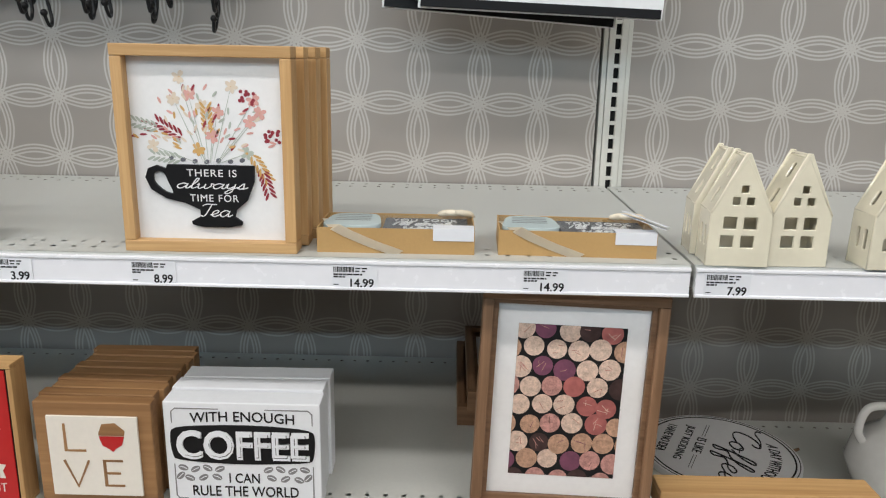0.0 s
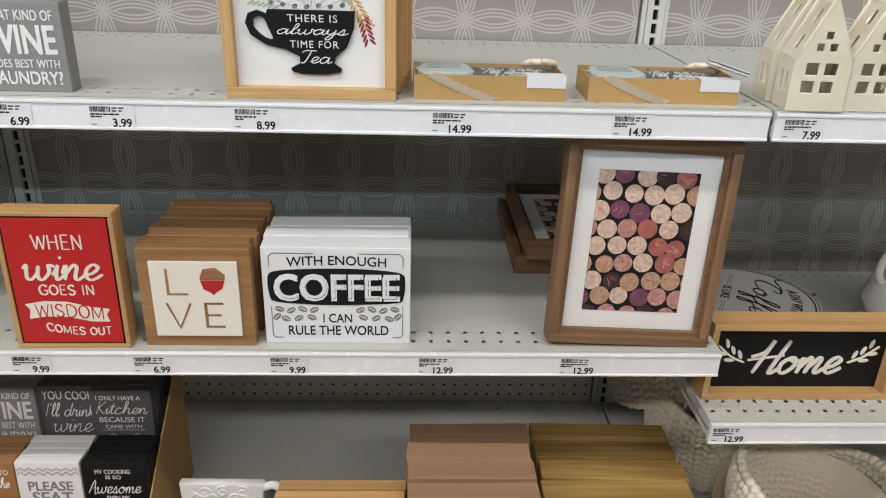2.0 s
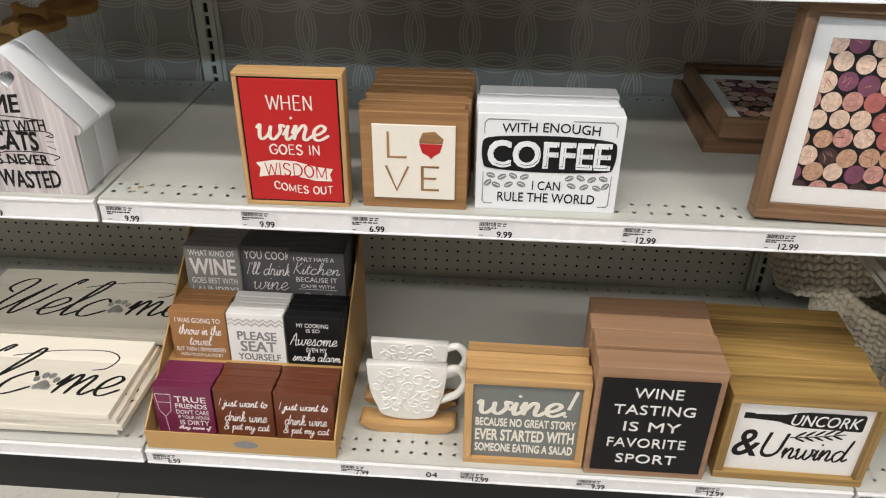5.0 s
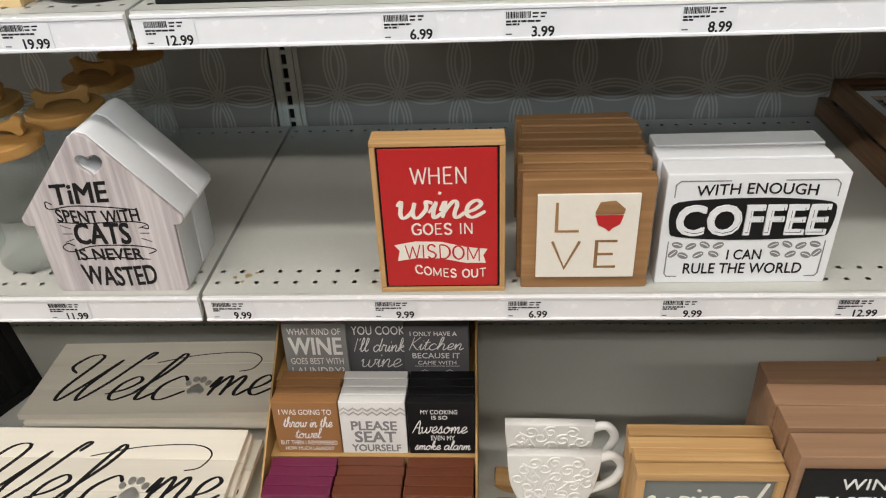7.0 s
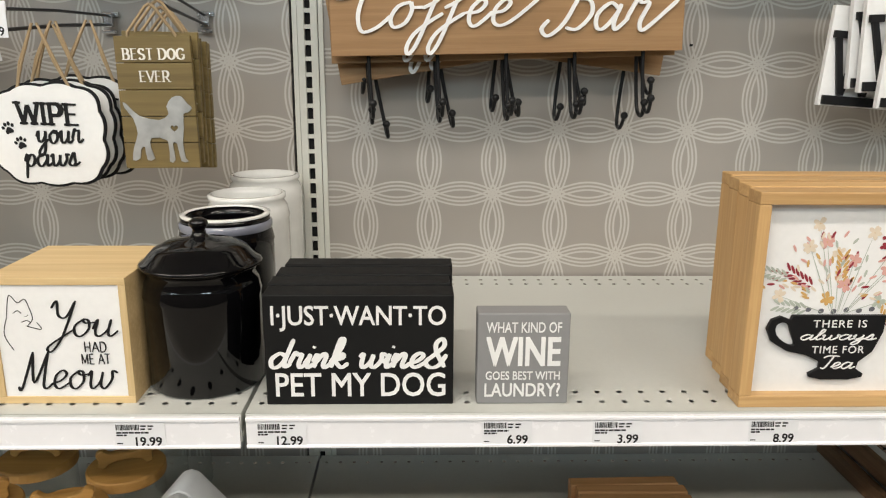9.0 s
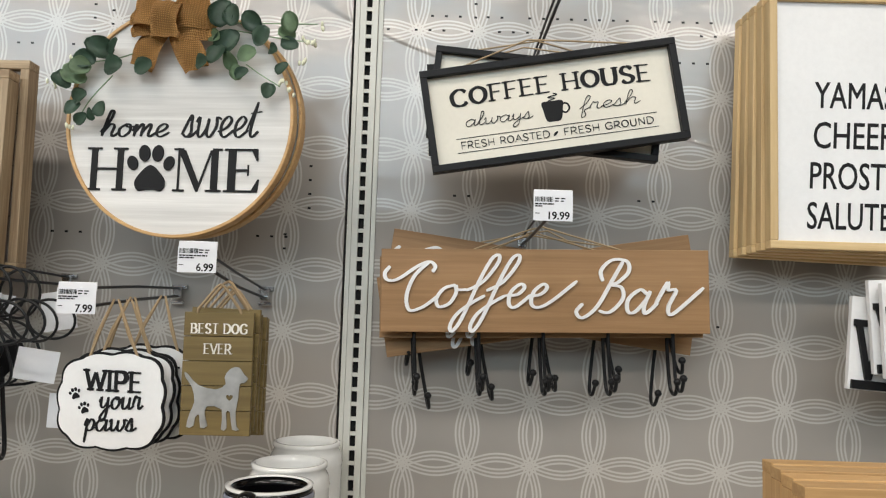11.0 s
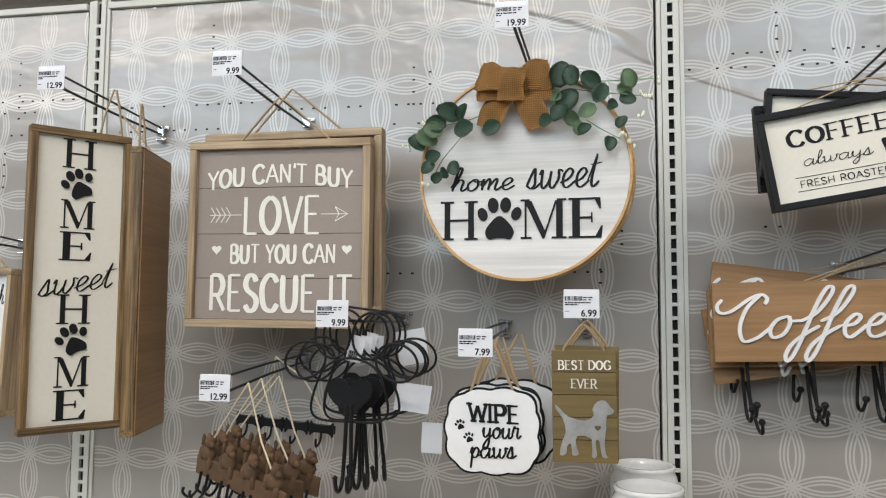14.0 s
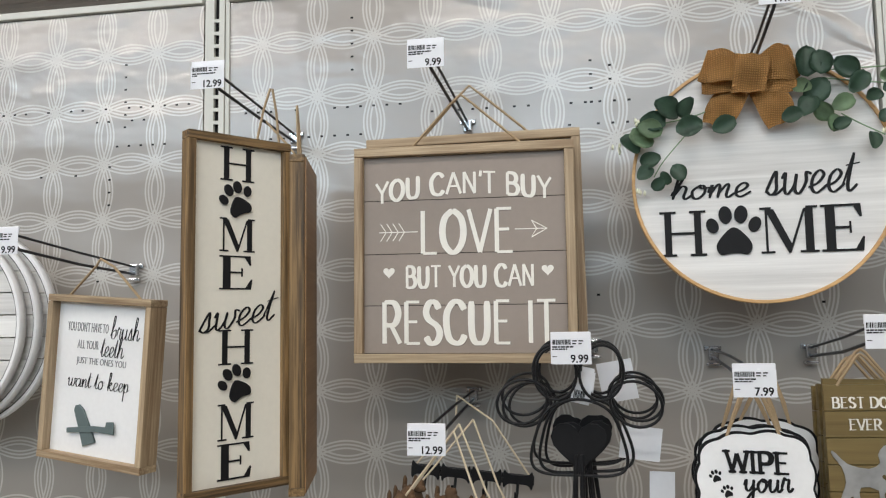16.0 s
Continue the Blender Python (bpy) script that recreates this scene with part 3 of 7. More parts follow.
def ribbon(bm, pts, width, pen, thick, lift):
    """A flat stroke with a slanted pen: wide where it runs down, narrow where it runs up or across."""
    n = len(pts)
    rows = []
    for i, p in enumerate(pts):
        d = pts[min(i + 1, n - 1)] - pts[max(i - 1, 0)]
        if d.length < 1e-9:
            d = Vector((1, 0))
        d = d.normalized()
        w = width * (1 - pen + pen * abs(d.y)) * (0.65 if i in (0, n - 1) else 1.0)
        s = Vector((-d.y, d.x)) * w / 2
        z = thick + lift + i * 2e-6
        rows.append([bm.verts.new((q.x, q.y, h)) for q, h in ((p + s, 0), (p + s, z), (p - s, z), (p - s, 0))])
    for a, b in zip(rows, rows[1:]):
        for k in range(3):
            bm.faces.new((a[k], a[k + 1], b[k + 1], b[k]))
    for e in (rows[0], rows[-1]):
        bm.faces.new(e)


def script(parent, body, x0, x1, z0, z1, material, y=0.0, width=0.004, pen=0.5, slant=0.25, thick=0.0012, tilt=0.0, arch=0.0, name="lettering", alphabet=SCRIPT, serif=0.0):
    """Drawn lettering fitted to a rectangle; upright stroke ends may carry flat serifs."""
    strokes, at = [], 0.0
    for ch in body:
        text, step = alphabet[ch]
        for st in text.split("|") if text else ():
            pts = [tuple(float(q) for q in p.split(",")) for p in st.split()]
            strokes.append([Vector((at + px + slant * py, py)) for px, py in catmull(pts, steps=5)])
            for (ax, ay), (bx, by) in ((pts[0], pts[1]), (pts[-1], pts[-2])) if serif else ():
                if abs(by - ay) > 1.3 * abs(bx - ax) and (ay < 0.02 or ay > 0.98):
                    strokes.append([Vector((at + ax + k * serif, ay)) for k in (-1, 0, 1)])
        at += step
    xs, ys = [p.x for s in strokes for p in s], [p.y for s in strokes for p in s]
    lx, ly, sx, sy = min(xs), min(ys), max(max(xs) - min(xs), 1e-6), max(max(ys) - min(ys), 1e-6)
    bm = bmesh.new()
    for i, s in enumerate(strokes):
        pts = []
        for p in s:
            k = (p.x - lx) / sx
            m = 2 * k - 1
            pts.append(Vector((x0 + k * (x1 - x0), z0 + (p.y - ly) / sy * (z1 - z0) + tilt * m + arch * (1 - m * m))))
        ribbon(bm, pts, width, pen, thick, 4e-5 * (i % 5))
    for v in bm.verts:
        v.co = Vector((v.co.x, y - v.co.z, v.co.y))
    bmesh.ops.recalc_face_normals(bm, faces=bm.faces[:])
    return part(name, bm, material, parent)


def caps(parent, body, x0, x1, z0, z1, material, y=0.0, width=0.004, pen=0.3, serif=0.0, **more):
    return script(parent, body, x0, x1, z0, z1, material, y, width, pen, 0.0, alphabet=CAPITALS, serif=serif, **more)


def stroke(parent, pts, width, material, y=0.0, thick=0.0008, pen=0.0, name="line", smooth=True):
    bm = bmesh.new()
    ribbon(bm, catmull(pts) if smooth else [Vector(p) for p in pts], width, pen, thick, 0)
    for v in bm.verts:
        v.co = Vector((v.co.x, y - v.co.z, v.co.y))
    bmesh.ops.recalc_face_normals(bm, faces=bm.faces[:])
    return part(name, bm, material, parent)


def serif_caps(parent, ch, x0, x1, z0, z1, material, y=0.0, thick=0.002):
    """A book-face capital H, M or E with thick stems, thin arms and flat serifs."""
    w, h = x1 - x0, z1 - z0
    hair, sw = 0.045, 0.145
    quads = []

    def q(*p):
        quads.append(p)

    def bar(a, b, c, d):
        q((a, c), (b, c), (b, d), (a, d))
    if ch == "H":
        for s in (0.10, 0.73):
            bar(s, s + sw, hair, 1 - hair)
            bar(s - 0.10, s + sw + 0.10, 0, hair)
            bar(s - 0.10, s + sw + 0.10, 1 - hair, 1)
        bar(0.10 + sw, 0.73, 0.48, 0.53)
    elif ch == "E":
        bar(0.10, 0.31, hair, 1 - hair)
        bar(0.0, 0.90, 0, hair)
        bar(0.0, 0.88, 1 - hair, 1)
        bar(0.31, 0.66, 0.48, 0.53)
        bar(0.62, 0.66, 0.38, 0.48)
        bar(0.62, 0.66, 0.53, 0.63)
        q((0.90, 0.0), (0.94, 0.30), (0.90, 0.30), (0.74, hair), (0.86, hair))
        q((0.88, 1.0), (0.72, 1 - hair), (0.86, 0.72), (0.90, 0.72))
    elif ch == "M":
        bar(0.09, 0.13, hair, 1 - hair)
        bar(0.0, 0.24, 0, hair)
        bar(0.78, 0.92, hair, 1 - hair)
        bar(0.68, 1.0, 0, hair)
        bar(0.0, 0.20, 1 - hair, 1)
        bar(0.80, 1.0, 1 - hair, 1)
        q((0.09, 1 - hair), (0.24, 1 - hair), (0.55, 0.16), (0.48, 0.0))
        q((0.48, 0.0), (0.52, 0.0), (0.80, 1 - hair), (0.76, 1 - hair))
    bm = bmesh.new()
    for i, p in enumerate(quads):
        t = thick + 3e-5 * (i % 4)
        f = [bm.verts.new((x0 + a * w, y - t, z0 + b * h)) for a, b in p]
        k = [bm.verts.new((x0 + a * w, y, z0 + b * h)) for a, b in p]
        bm.faces.new(f)
        for j in range(len(p)):
            j2 = (j + 1) % len(p)
            bm.faces.new((f[j], k[j], k[j2], f[j2]))
    bmesh.ops.recalc_face_normals(bm, faces=bm.faces[:])
    return part("lettering", bm, material, parent)


def oval(cx, cz, rx, rz, turn=0.0, n=20):
    c, s = math.cos(turn), math.sin(turn)
    return [(cx + rx * math.cos(a) * c - rz * math.sin(a) * s, cz + rx * math.cos(a) * s + rz * math.sin(a) * c) for a in (2 * math.pi * k / n for k in range(n))]


def paw(parent, cx, cz, size, material, y=0.0, thick=0.003, turn=0.0, name="paw_print"):
    def at(px, pz):
        c, s = math.cos(turn), math.sin(turn)
        return (cx + size * (px * c - pz * s), cz + size * (px * s + pz * c))
    outs = [[at(*p) for p in oval(ox, oz, rx, rz, tn)] for ox, oz, rx, rz, tn in ((-0.38, 0.14, 0.11, 0.15, 0.35), (-0.14, 0.34, 0.12, 0.17, 0.1), (0.14, 0.34, 0.12, 0.17, -0.1), (0.38, 0.14, 0.11, 0.15, -0.35))]
    pad = catmull([(0, 0.1), (0.2, -0.05), (0.32, -0.25), (0.25, -0.42), (0.08, -0.40), (-0.08, -0.40), (-0.25, -0.42), (-0.32, -0.25), (-0.2, -0.05)], True, 4)
    outs.append([at(p.x, p.y) for p in pad])
    return part(name, plate(outs, y - thick, y, min(0.0006, thick / 3)), material, parent)


def heart_outline(cx, cz, size):
    out = []
    for k in range(24):
        a = 2 * math.pi * k / 24
        out.append((cx + size * 16 * math.sin(a) ** 3 / 34, cz + size * (13 * math.cos(a) - 5 * math.cos(2 * a) - 2 * math.cos(3 * a) - math.cos(4 * a)) / 34))
    return out


def rounded(x0, x1, z0, z1, r, n=4):
    out = []
    for cx, cz, a0 in ((x1 - r, z1 - r, 0), (x0 + r, z1 - r, 90), (x0 + r, z0 + r, 180), (x1 - r, z0 + r, 270)):
        for k in range(n + 1):
            a = radians(a0 + 90 * k / n)
            out.append((cx + r * math.cos(a), cz + r * math.sin(a)))
    return out


def stack(ob, m, count, dy, wobble=0.002, lean=1.2):
    """Further copies one behind the other, each a little askew."""
    for i in range(1, count):
        copy_thing(ob, m @ pose(random.uniform(-wobble, wobble), i * dy, 0, -lean * (0.9 if i % 2 else 0.15) * random.uniform(0.7, 1.1), 0, random.uniform(-0.6, 0.6) * wobble / 0.002))


def frame_parts(root, w, h, d, rail, flat, upright, inset, board, bevel=0.0012, flush=False):
    """A mitred-looking frame of four rails round a board that lies inset behind their front."""
    part("top_rail", box(-w / 2, w / 2, 0, d, h - rail, h, bevel), flat, root)
    part("bottom_rail", box(-w / 2, w / 2, 0, d, 0, rail, bevel), flat, root)
    part("side_rail", box(-w / 2, -w / 2 + rail, 0.0004, d - 0.0004, rail + 0.0002, h - rail - 0.0002, bevel), upright, root)
    part("side_rail", box(w / 2 - rail, w / 2, 0.0004, d - 0.0004, rail + 0.0002, h - rail - 0.0002, bevel), upright, root)
    return part("panel", box(-w / 2 + rail, w / 2 - rail, inset, d - 0.002, rail, h - rail), board, root)


# ---- the setting ----
FRONT, BACK = 1.0, 1.545          # price rails and wall panel, in y
TOP, MID, LOW, RIGHT_MID = 0.972, 0.621, 0.155, 0.500   # shelf surfaces
BAYS = (-2.138, -0.919, 0.300, 1.519)   # joints between bays, in x
WALL_TOP = 2.108


def structure(name, shape, material):
    return tagged(part(name, shape, material), kind="structure")


structure("floor", box(-9, 9, -16, 8, -0.1, -0.002), WALL_PLAIN)
structure("ceiling", box(-9, 9, -16, 8, 4.6, 4.7), CEILING)
structure("wall_north", box(-9, 9, 8, 8.2, 0, 4.6), WALL_PLAIN)
structure("wall_south", box(-9, 9, -16.2, -16, 0, 4.6), WALL_PLAIN)
structure("wall_west", box(-9.2, -9, -16, 8, 0, 4.6), WALL_PLAIN)
structure("wall_east", box(9, 9.2, -16, 8, 0, 4.6), WALL_PLAIN)
# unseen block added for the opposite shelving; cuts low light from the far lamps
structure("wall_aisle", box(-8, 8, -1.75, -1.45, 0, 2.1), AISLE)
deck = bmesh.new()
for i in range(102):
    add_box(deck, -9, 9, -15.5 + i * 0.23, -15.42 + i * 0.23, 4.55, 4.6)
structure("trim", deck, CEILING)
for lamp_y, watts in LAMP_ROWS:
    for lamp_x in LAMP_COLUMNS:
        light = thing("ceiling_light", pose(lamp_x, lamp_y, 4.22), "white steel strip light hung under the store ceiling", "ceiling light", "ceiling strip lights")
        part("housing", box(-1.25, 1.25, -0.18, 0.18, 0.0, 0.09, 0.01), WHITE, light)
        part("hanger", box(-0.9, -0.88, -0.01, 0.01, 0.09, 0.38), CHROME, light)
        part("hanger", box(0.88, 0.9, -0.01, 0.01, 0.09, 0.38), CHROME, light)


def holed(nx, ny, step, hole):
    """A sheet of square cells, each with an eight-sided hole, in x and y, as vertices and faces."""
    verts, faces = [], []
    r = hole
    for j in range(ny):
        for i in range(nx):
            cx, cy, n0 = (i + 0.5) * step, (j + 0.5) * step, len(verts)
            hs = step / 2
            for a in range(8):
                ang = math.pi / 4 * a
                verts.append((cx + r * math.cos(ang), cy + r * math.sin(ang), 0))
            for p in ((hs, 0), (hs, hs), (0, hs), (-hs, hs), (-hs, 0), (-hs, -hs), (0, -hs), (hs, -hs)):
                verts.append((cx + p[0], cy + p[1], 0))
            for a in range(8):
                b = (a + 1) % 8
                faces.append((n0 + a, n0 + 8 + a, n0 + 8 + b, n0 + b))
    return verts, faces


def shelf_top(bm, x0, x1, y0, y1, z):
    """The perforated top sheet: two rows of holes in front, two at the back, plain between."""
    step = (x1 - x0) / 48
    verts, faces = holed(48, 2, step, 0.0034)
    for base in (y0 + 0.012, y1 - 0.012 - 2 * step):
        vs = [bm.verts.new((x0 + a, base + b, z)) for a, b, c in verts]
        for f in faces:
            bm.faces.new([vs[k] for k in f])
    for ya, yb in ((y0, y0 + 0.012), (y0 + 0.012 + 2 * step, y1 - 0.012 - 2 * step), (y1 - 0.012, y1)):
        bm.faces.new([bm.verts.new(p) for p in ((x0, ya, z), (x1, ya, z), (x1, yb, z), (x0, yb, z))])


def shelf(x0, x1, y_front, z, label, drop=0.036, base=False):
    ob = thing("shelf", pose(0, 0, 0), label, "shelf", "store shelves")
    a, b = x0 + 0.0025, x1 - 0.0025
    bm = bmesh.new()
    shelf_top(bm, a, b, y_front + 0.004, BACK - 0.008, z)
    bmesh.ops.remove_doubles(bm, verts=bm.verts[:], dist=1e-5)
    part("deck", bm, STEEL_GREY, ob)
    bm = box(a, b, y_front + 0.0045, BACK - 0.009, z - 0.020, z - 0.017)
    add_box(bm, a, b, y_front + 0.004, y_front + 0.007, z - 0.034, z - 0.0005)
    for e0, e1 in ((a, a + 0.0015), (b - 0.0015, b)):
        add_box(bm, e0, e1, y_front + 0.0075, BACK - 0.01, z - 0.030, z - 0.0006)
    part("tray", bm, STEEL_GREY, ob)
    rail = bmesh.new()
    zt, zb = z - 0.003, z - drop - 0.003
    prof = [(0.0035, zt), (-0.0014, zt), (-0.0022, zt - 0.0008), (-0.0022, zt - 0.0036), (-0.0014, zt - 0.0044), (0, zt - 0.0046), (0, zb + 0.0040), (-0.0014, zb + 0.0036), (-0.0022, zb + 0.0028), (-0.0022, zb + 0.0008), (-0.0014, zb), (0.0035, zb)]
    ends = [[rail.verts.new((e, y_front + p[0], p[1])) for p in prof] for e in (a + 0.001, b - 0.001)]
    rail.faces.new(ends[0])
    rail.faces.new(ends[1][::-1])
    for k in range(len(prof)):
        k2 = (k + 1) % len(prof)
        rail.faces.new((ends[0][k], ends[0][k2], ends[1][k2], ends[1][k]))
    bmesh.ops.recalc_face_normals(rail, faces=rail.faces[:])
    part("price_rail", rail, RAIL_WHITE, ob, "glossy white plastic price rail")
    if not base:
        for bx in (a + 0.012, b - 0.012):
            prof = [(y_front + 0.10, z - 0.021), (BACK - 0.02, z - 0.021), (BACK - 0.02, z - 0.085), (BACK - 0.08, z - 0.075)]
            bm = bmesh.new()
            fa = [bm.verts.new((bx - 0.0012, p[0], p[1])) for p in prof]
            fb = [bm.verts.new((bx + 0.0012, p[0], p[1])) for p in prof]
            bm.faces.new(fa)
            bm.faces.new(fb[::-1])
            for k in range(4):
                bm.faces.new((fa[k], fa[(k + 1) % 4], fb[(k + 1) % 4], fb[k]))
            bmesh.ops.recalc_face_normals(bm, faces=bm.faces[:])
            part("bracket", bm, STEEL_CREAM, ob)
    return ob


for x0, x1 in zip(BAYS, BAYS[1:]):
    shelf(x0, x1, FRONT, TOP, "grey enamelled steel shelf with punched holes")
    shelf(x0, x1, 0.948, LOW, "grey enamelled steel base shelf above a black kickplate", 0.030, True)
for x0, x1, z in ((BAYS[0], BAYS[1], MID), (BAYS[1], BAYS[2], MID), (BAYS[2], BAYS[3], RIGHT_MID)):
    shelf(x0, x1, FRONT, z, "grey enamelled steel shelf with punched holes")
# the bays to the west repeat what is seen of the first
for z in (TOP, MID):
    shelf(BAYS[0] - 1.219, BAYS[0], FRONT, z, "grey enamelled steel shelf with punched holes")

# wall panels: printed film above, bare perforated steel below
for i, (x0, x1) in enumerate(((BAYS[0] - 1.219, BAYS[0]),) + tuple(zip(BAYS, BAYS[1:]))):
    structure(f"wall_panel_{i + 1}", box(x0 + 0.0262, x1 - 0.0262, BACK, BACK + 0.02, 0.47, WALL_TOP - 0.017), VINYL)
    low = bmesh.new()
    step = (x1 - x0 - 0.052) / 46
    verts, faces = holed(46, 14, step, 0.003)
    vs = [low.verts.new((x0 + 0.026 + a, BACK, 0.11 + b)) for a, b, c in verts]
    for f in faces:
        low.faces.new([vs[k] for k in f])
    bmesh.ops.remove_doubles(low, verts=low.verts[:], dist=1e-5)
    structure(f"lower_panel_{i + 1}", low, STEEL_CREAM)
    # black sheet behind the panel, painting the dark seen through its holes
    structure(f"panel_core_{i + 1}", box(x0, x1, BACK + 0.021, BACK + 0.06, 0.02, WALL_TOP - 0.04), HOLE_SHADE)
    cap = box(x0 + 0.0262, x1 - 0.0262, BACK - 0.008, BACK + 0.03, WALL_TOP - 0.015, WALL_TOP, 0.002)
    structure("trim", cap, STEEL_CREAM)
structure("gondola_back", box(BAYS[0] - 1.219, BAYS[3], BACK + 0.062, BACK + 0.09, 0.0, WALL_TOP - 0.01), STEEL_CREAM)
structure("kickplate", box(BAYS[0] - 1.219, BAYS[3], 0.978, 0.99, 0.0, 0.134), KICK)


def upright(x):
    """Slotted steel post: two side strips, rungs between the slots, a black strip painted as the slots' shade, and
    stepped flanges.
    """
    ob = thing("slotted_upright", pose(x, 0, 0), "cream steel upright with a column of black slots", "shelf upright", "slotted uprights")
    f = BACK - 0.007
    for s in (-1, 1):
        for a, b, y, name in ((0.0050, 0.0165, f, "post_side"), (0.0172, 0.0255, f + 0.003, "post_flange")):
            xa, xb = sorted((s * a, s * b))
            part(name, box(xa, xb, y, BACK + 0.02, 0.02, WALL_TOP + 0.005, 0.0008), STEEL_CREAM, ob)
    rungs = bmesh.new()
    for k in range(80):
        z = 0.045 + 0.0254 * k
        add_box(rungs, -0.0055, 0.0055, f + 0.0004, f + 0.004, z, z + 0.0068)
    part("rung_strip", rungs, STEEL_CREAM, ob)
    # black strip set in as the shade behind the slots
    part("core", box(-0.0052, 0.0052, f + 0.008, f + 0.010, 0.02, WALL_TOP), HOLE_SHADE, ob)
    return ob


for x in BAYS:
    upright(x + 0.004)

# punched holes in the film where hooks have hung

def punched(name, spots):
    bm = bmesh.new()
    for x, z in spots:
        # dark chips on the film stand for the shade in each hole
        add_box(bm, x - 0.0027, x + 0.0027, BACK - 0.0006, BACK - 0.0001, z - 0.0018, z + 0.0018)
    return tagged(part(name, bm, HOLE_SHADE), "small dark punched holes in the printed film", "peg holes", kind="stuff")


random.seed(5)
spots = []
for z, a, b in ((1.894, -2.60, -2.19), (1.868, -2.39, -2.28), (1.817, -2.345, -2.185), (1.762, -2.51, -2.40), (1.868, -2.075, -1.77), (1.8145, -2.075, -1.83), (1.810, -1.46, -1.30), (1.850, -1.71, -1.35), (1.507, -1.10, -1.045),
                (1.894, -0.88, -0.60), (1.921, -0.80, -0.29), (1.896, -0.335, -0.26), (1.59, -0.75, -0.70), (1.59, -0.42, -0.38), (1.40, -2.2, -2.16), (1.43, -2.05, -1.98), (1.505, -1.47, -1.40), (1.845, -0.40, -0.28), (1.37, -0.33, -0.26)):
    x = a
    while x < b:
        if random.random() < 0.86:
            spots.append((x, z))
        x += 0.0254
for x, z0, z1 in ((-2.329, 1.855, 2.0), (-1.8625, 1.94, 2.06), (-1.386, 1.89, 1.93), (-1.420, 1.85, 1.93), (-1.051, 1.486, 1.56), (-0.721, 1.92, 2.03), (-1.01, 1.56, 1.66), (-2.36, 1.70, 1.79), (-2.38, 1.55, 1.60)):
    z = z0
    while z < z1:
        if random.random() < 0.9:
            spots.append((x, z))
        z += 0.0254
punched("peg_holes", spots)

# floor of square vinyl tiles
tile_bm = bmesh.new()
add_box(tile_bm, -0.1515, 0.1515, -0.1515, 0.1515, -0.002, 0.0, 0.0008)
tile_me = bpy.data.meshes.new("floor_tile")
tile_bm.to_mesh(tile_me)
tile_bm.free()
tile_me.materials.append(FLOOR_TILE)
the_floor = bpy.data.objects["floor"]
for i in range(18):
    for j in range(7):
        t_ob = new("tile", tile_me)
        t_ob.location = (-3.6 + i * 0.305, -0.98 + j * 0.305, 0.0)
        t_ob.parent = the_floor


# ---- price labels and hooks ----
def price_label(x, z_top, y, price, faded=False, w=0.054, h=0.029, code=True):
    """A shelf label by its top left corner."""
    ob = part("price_label", box(0, w, -0.0006, 0, -h, 0), PAPER)
    ob.matrix_world = pose(x, y, z_top)
    tagged(ob, f"white paper shelf price label printed {price}", "price label", "price labels")
    ink = INK_GREY if faded else INK
    bars = bmesh.new()
    at = 0.002
    while at < 0.026:
        wd = random.choice((0.0005, 0.0008, 0.0013))
        add_box(bars, at, at + wd, -0.0009, -0.0006, -0.0085, -0.002)
        at += wd + random.choice((0.0005, 0.0008))
    tagged(part("barcode", bars, ink, ob), kind="stuff")
    lines = bmesh.new()
    for k, (a, b, c) in enumerate(((0.028, 0.034, 0.003), (0.036, 0.042, 0.003), (0.028, 0.033, 0.0065), (0.036, 0.040, 0.0065))):
        add_box(lines, a, b, -0.0009, -0.0006, -c - 0.0016, -c)
    for row, end in ((0.0105, random.uniform(0.026, 0.042)), (0.0135, random.uniform(0.010, 0.024))):
        at = 0.002
        while at < end:
            wd = random.uniform(0.002, 0.007)
            add_box(lines, at, min(at + wd, end), -0.0009, -0.0006, -row - 0.0019, -row)
            at += wd + 0.0009
    add_box(lines, 0.002, 0.008, -0.0009, -0.0006, -0.0245, -0.0235)
    tagged(part("small_print", lines, ink, ob), kind="stuff")
    n = len(price)
    pw = 0.0054 * n + 0.001
    words(ob, price, w - 0.004 - pw, w - 0.004, -h + 0.002, -h + 0.0125, ink, -0.0006, 0.022, thick=0.0003, name="price")
    return ob


RAIL_Y = FRONT - 0.0004
random.seed(11)
for x, price, faded in ((-0.128, "14.99", 0), (0.098, "14.99", 0), (0.314, "7.99", 0), (-0.368, "8.99", 0), (-0.540, "3.99", 0), (-0.661, "6.99", 0), (-0.905, "12.99", 0), (-1.056, "19.99", 0), (-1.245, "9.99", 0)):
    price_label(x, TOP - 0.0082, RAIL_Y, price, bool(faded))
for x, price in ((-0.700, "9.99"), (-0.535, "6.99"), (-0.347, "9.99"), (-0.139, "12.99"), (0.063, "12.99"), (-0.907, "9.99"), (-1.120, "11.99")):
    price_label(x, MID - 0.0082, RAIL_Y, price)
price_label(0.306, RIGHT_MID - 0.0082, RAIL_Y, "12.99")
for x, price in ((-0.905, "6.99"), (-0.570, "7.99"), (-0.362, "12.99"), (-0.163, "9.99"), (0.037, "12.99"), (0.306, "19.99")):
    price_label(x, LOW - 0.0075, 0.948 - 0.0004, price, h=0.024)
aisle = part("bay_number", box(0, 0.042, -0.0006, 0, -0.024, 0), PAPER)
aisle.matrix_world = pose(-0.430, 0.9476, LOW - 0.0075)
tagged(aisle, "white paper bay marker printed 04", "bay marker")
words(aisle, "04", 0.010, 0.030, -0.018, -0.006, INK, -0.0006, 0.01, thick=0.0003, name="number")


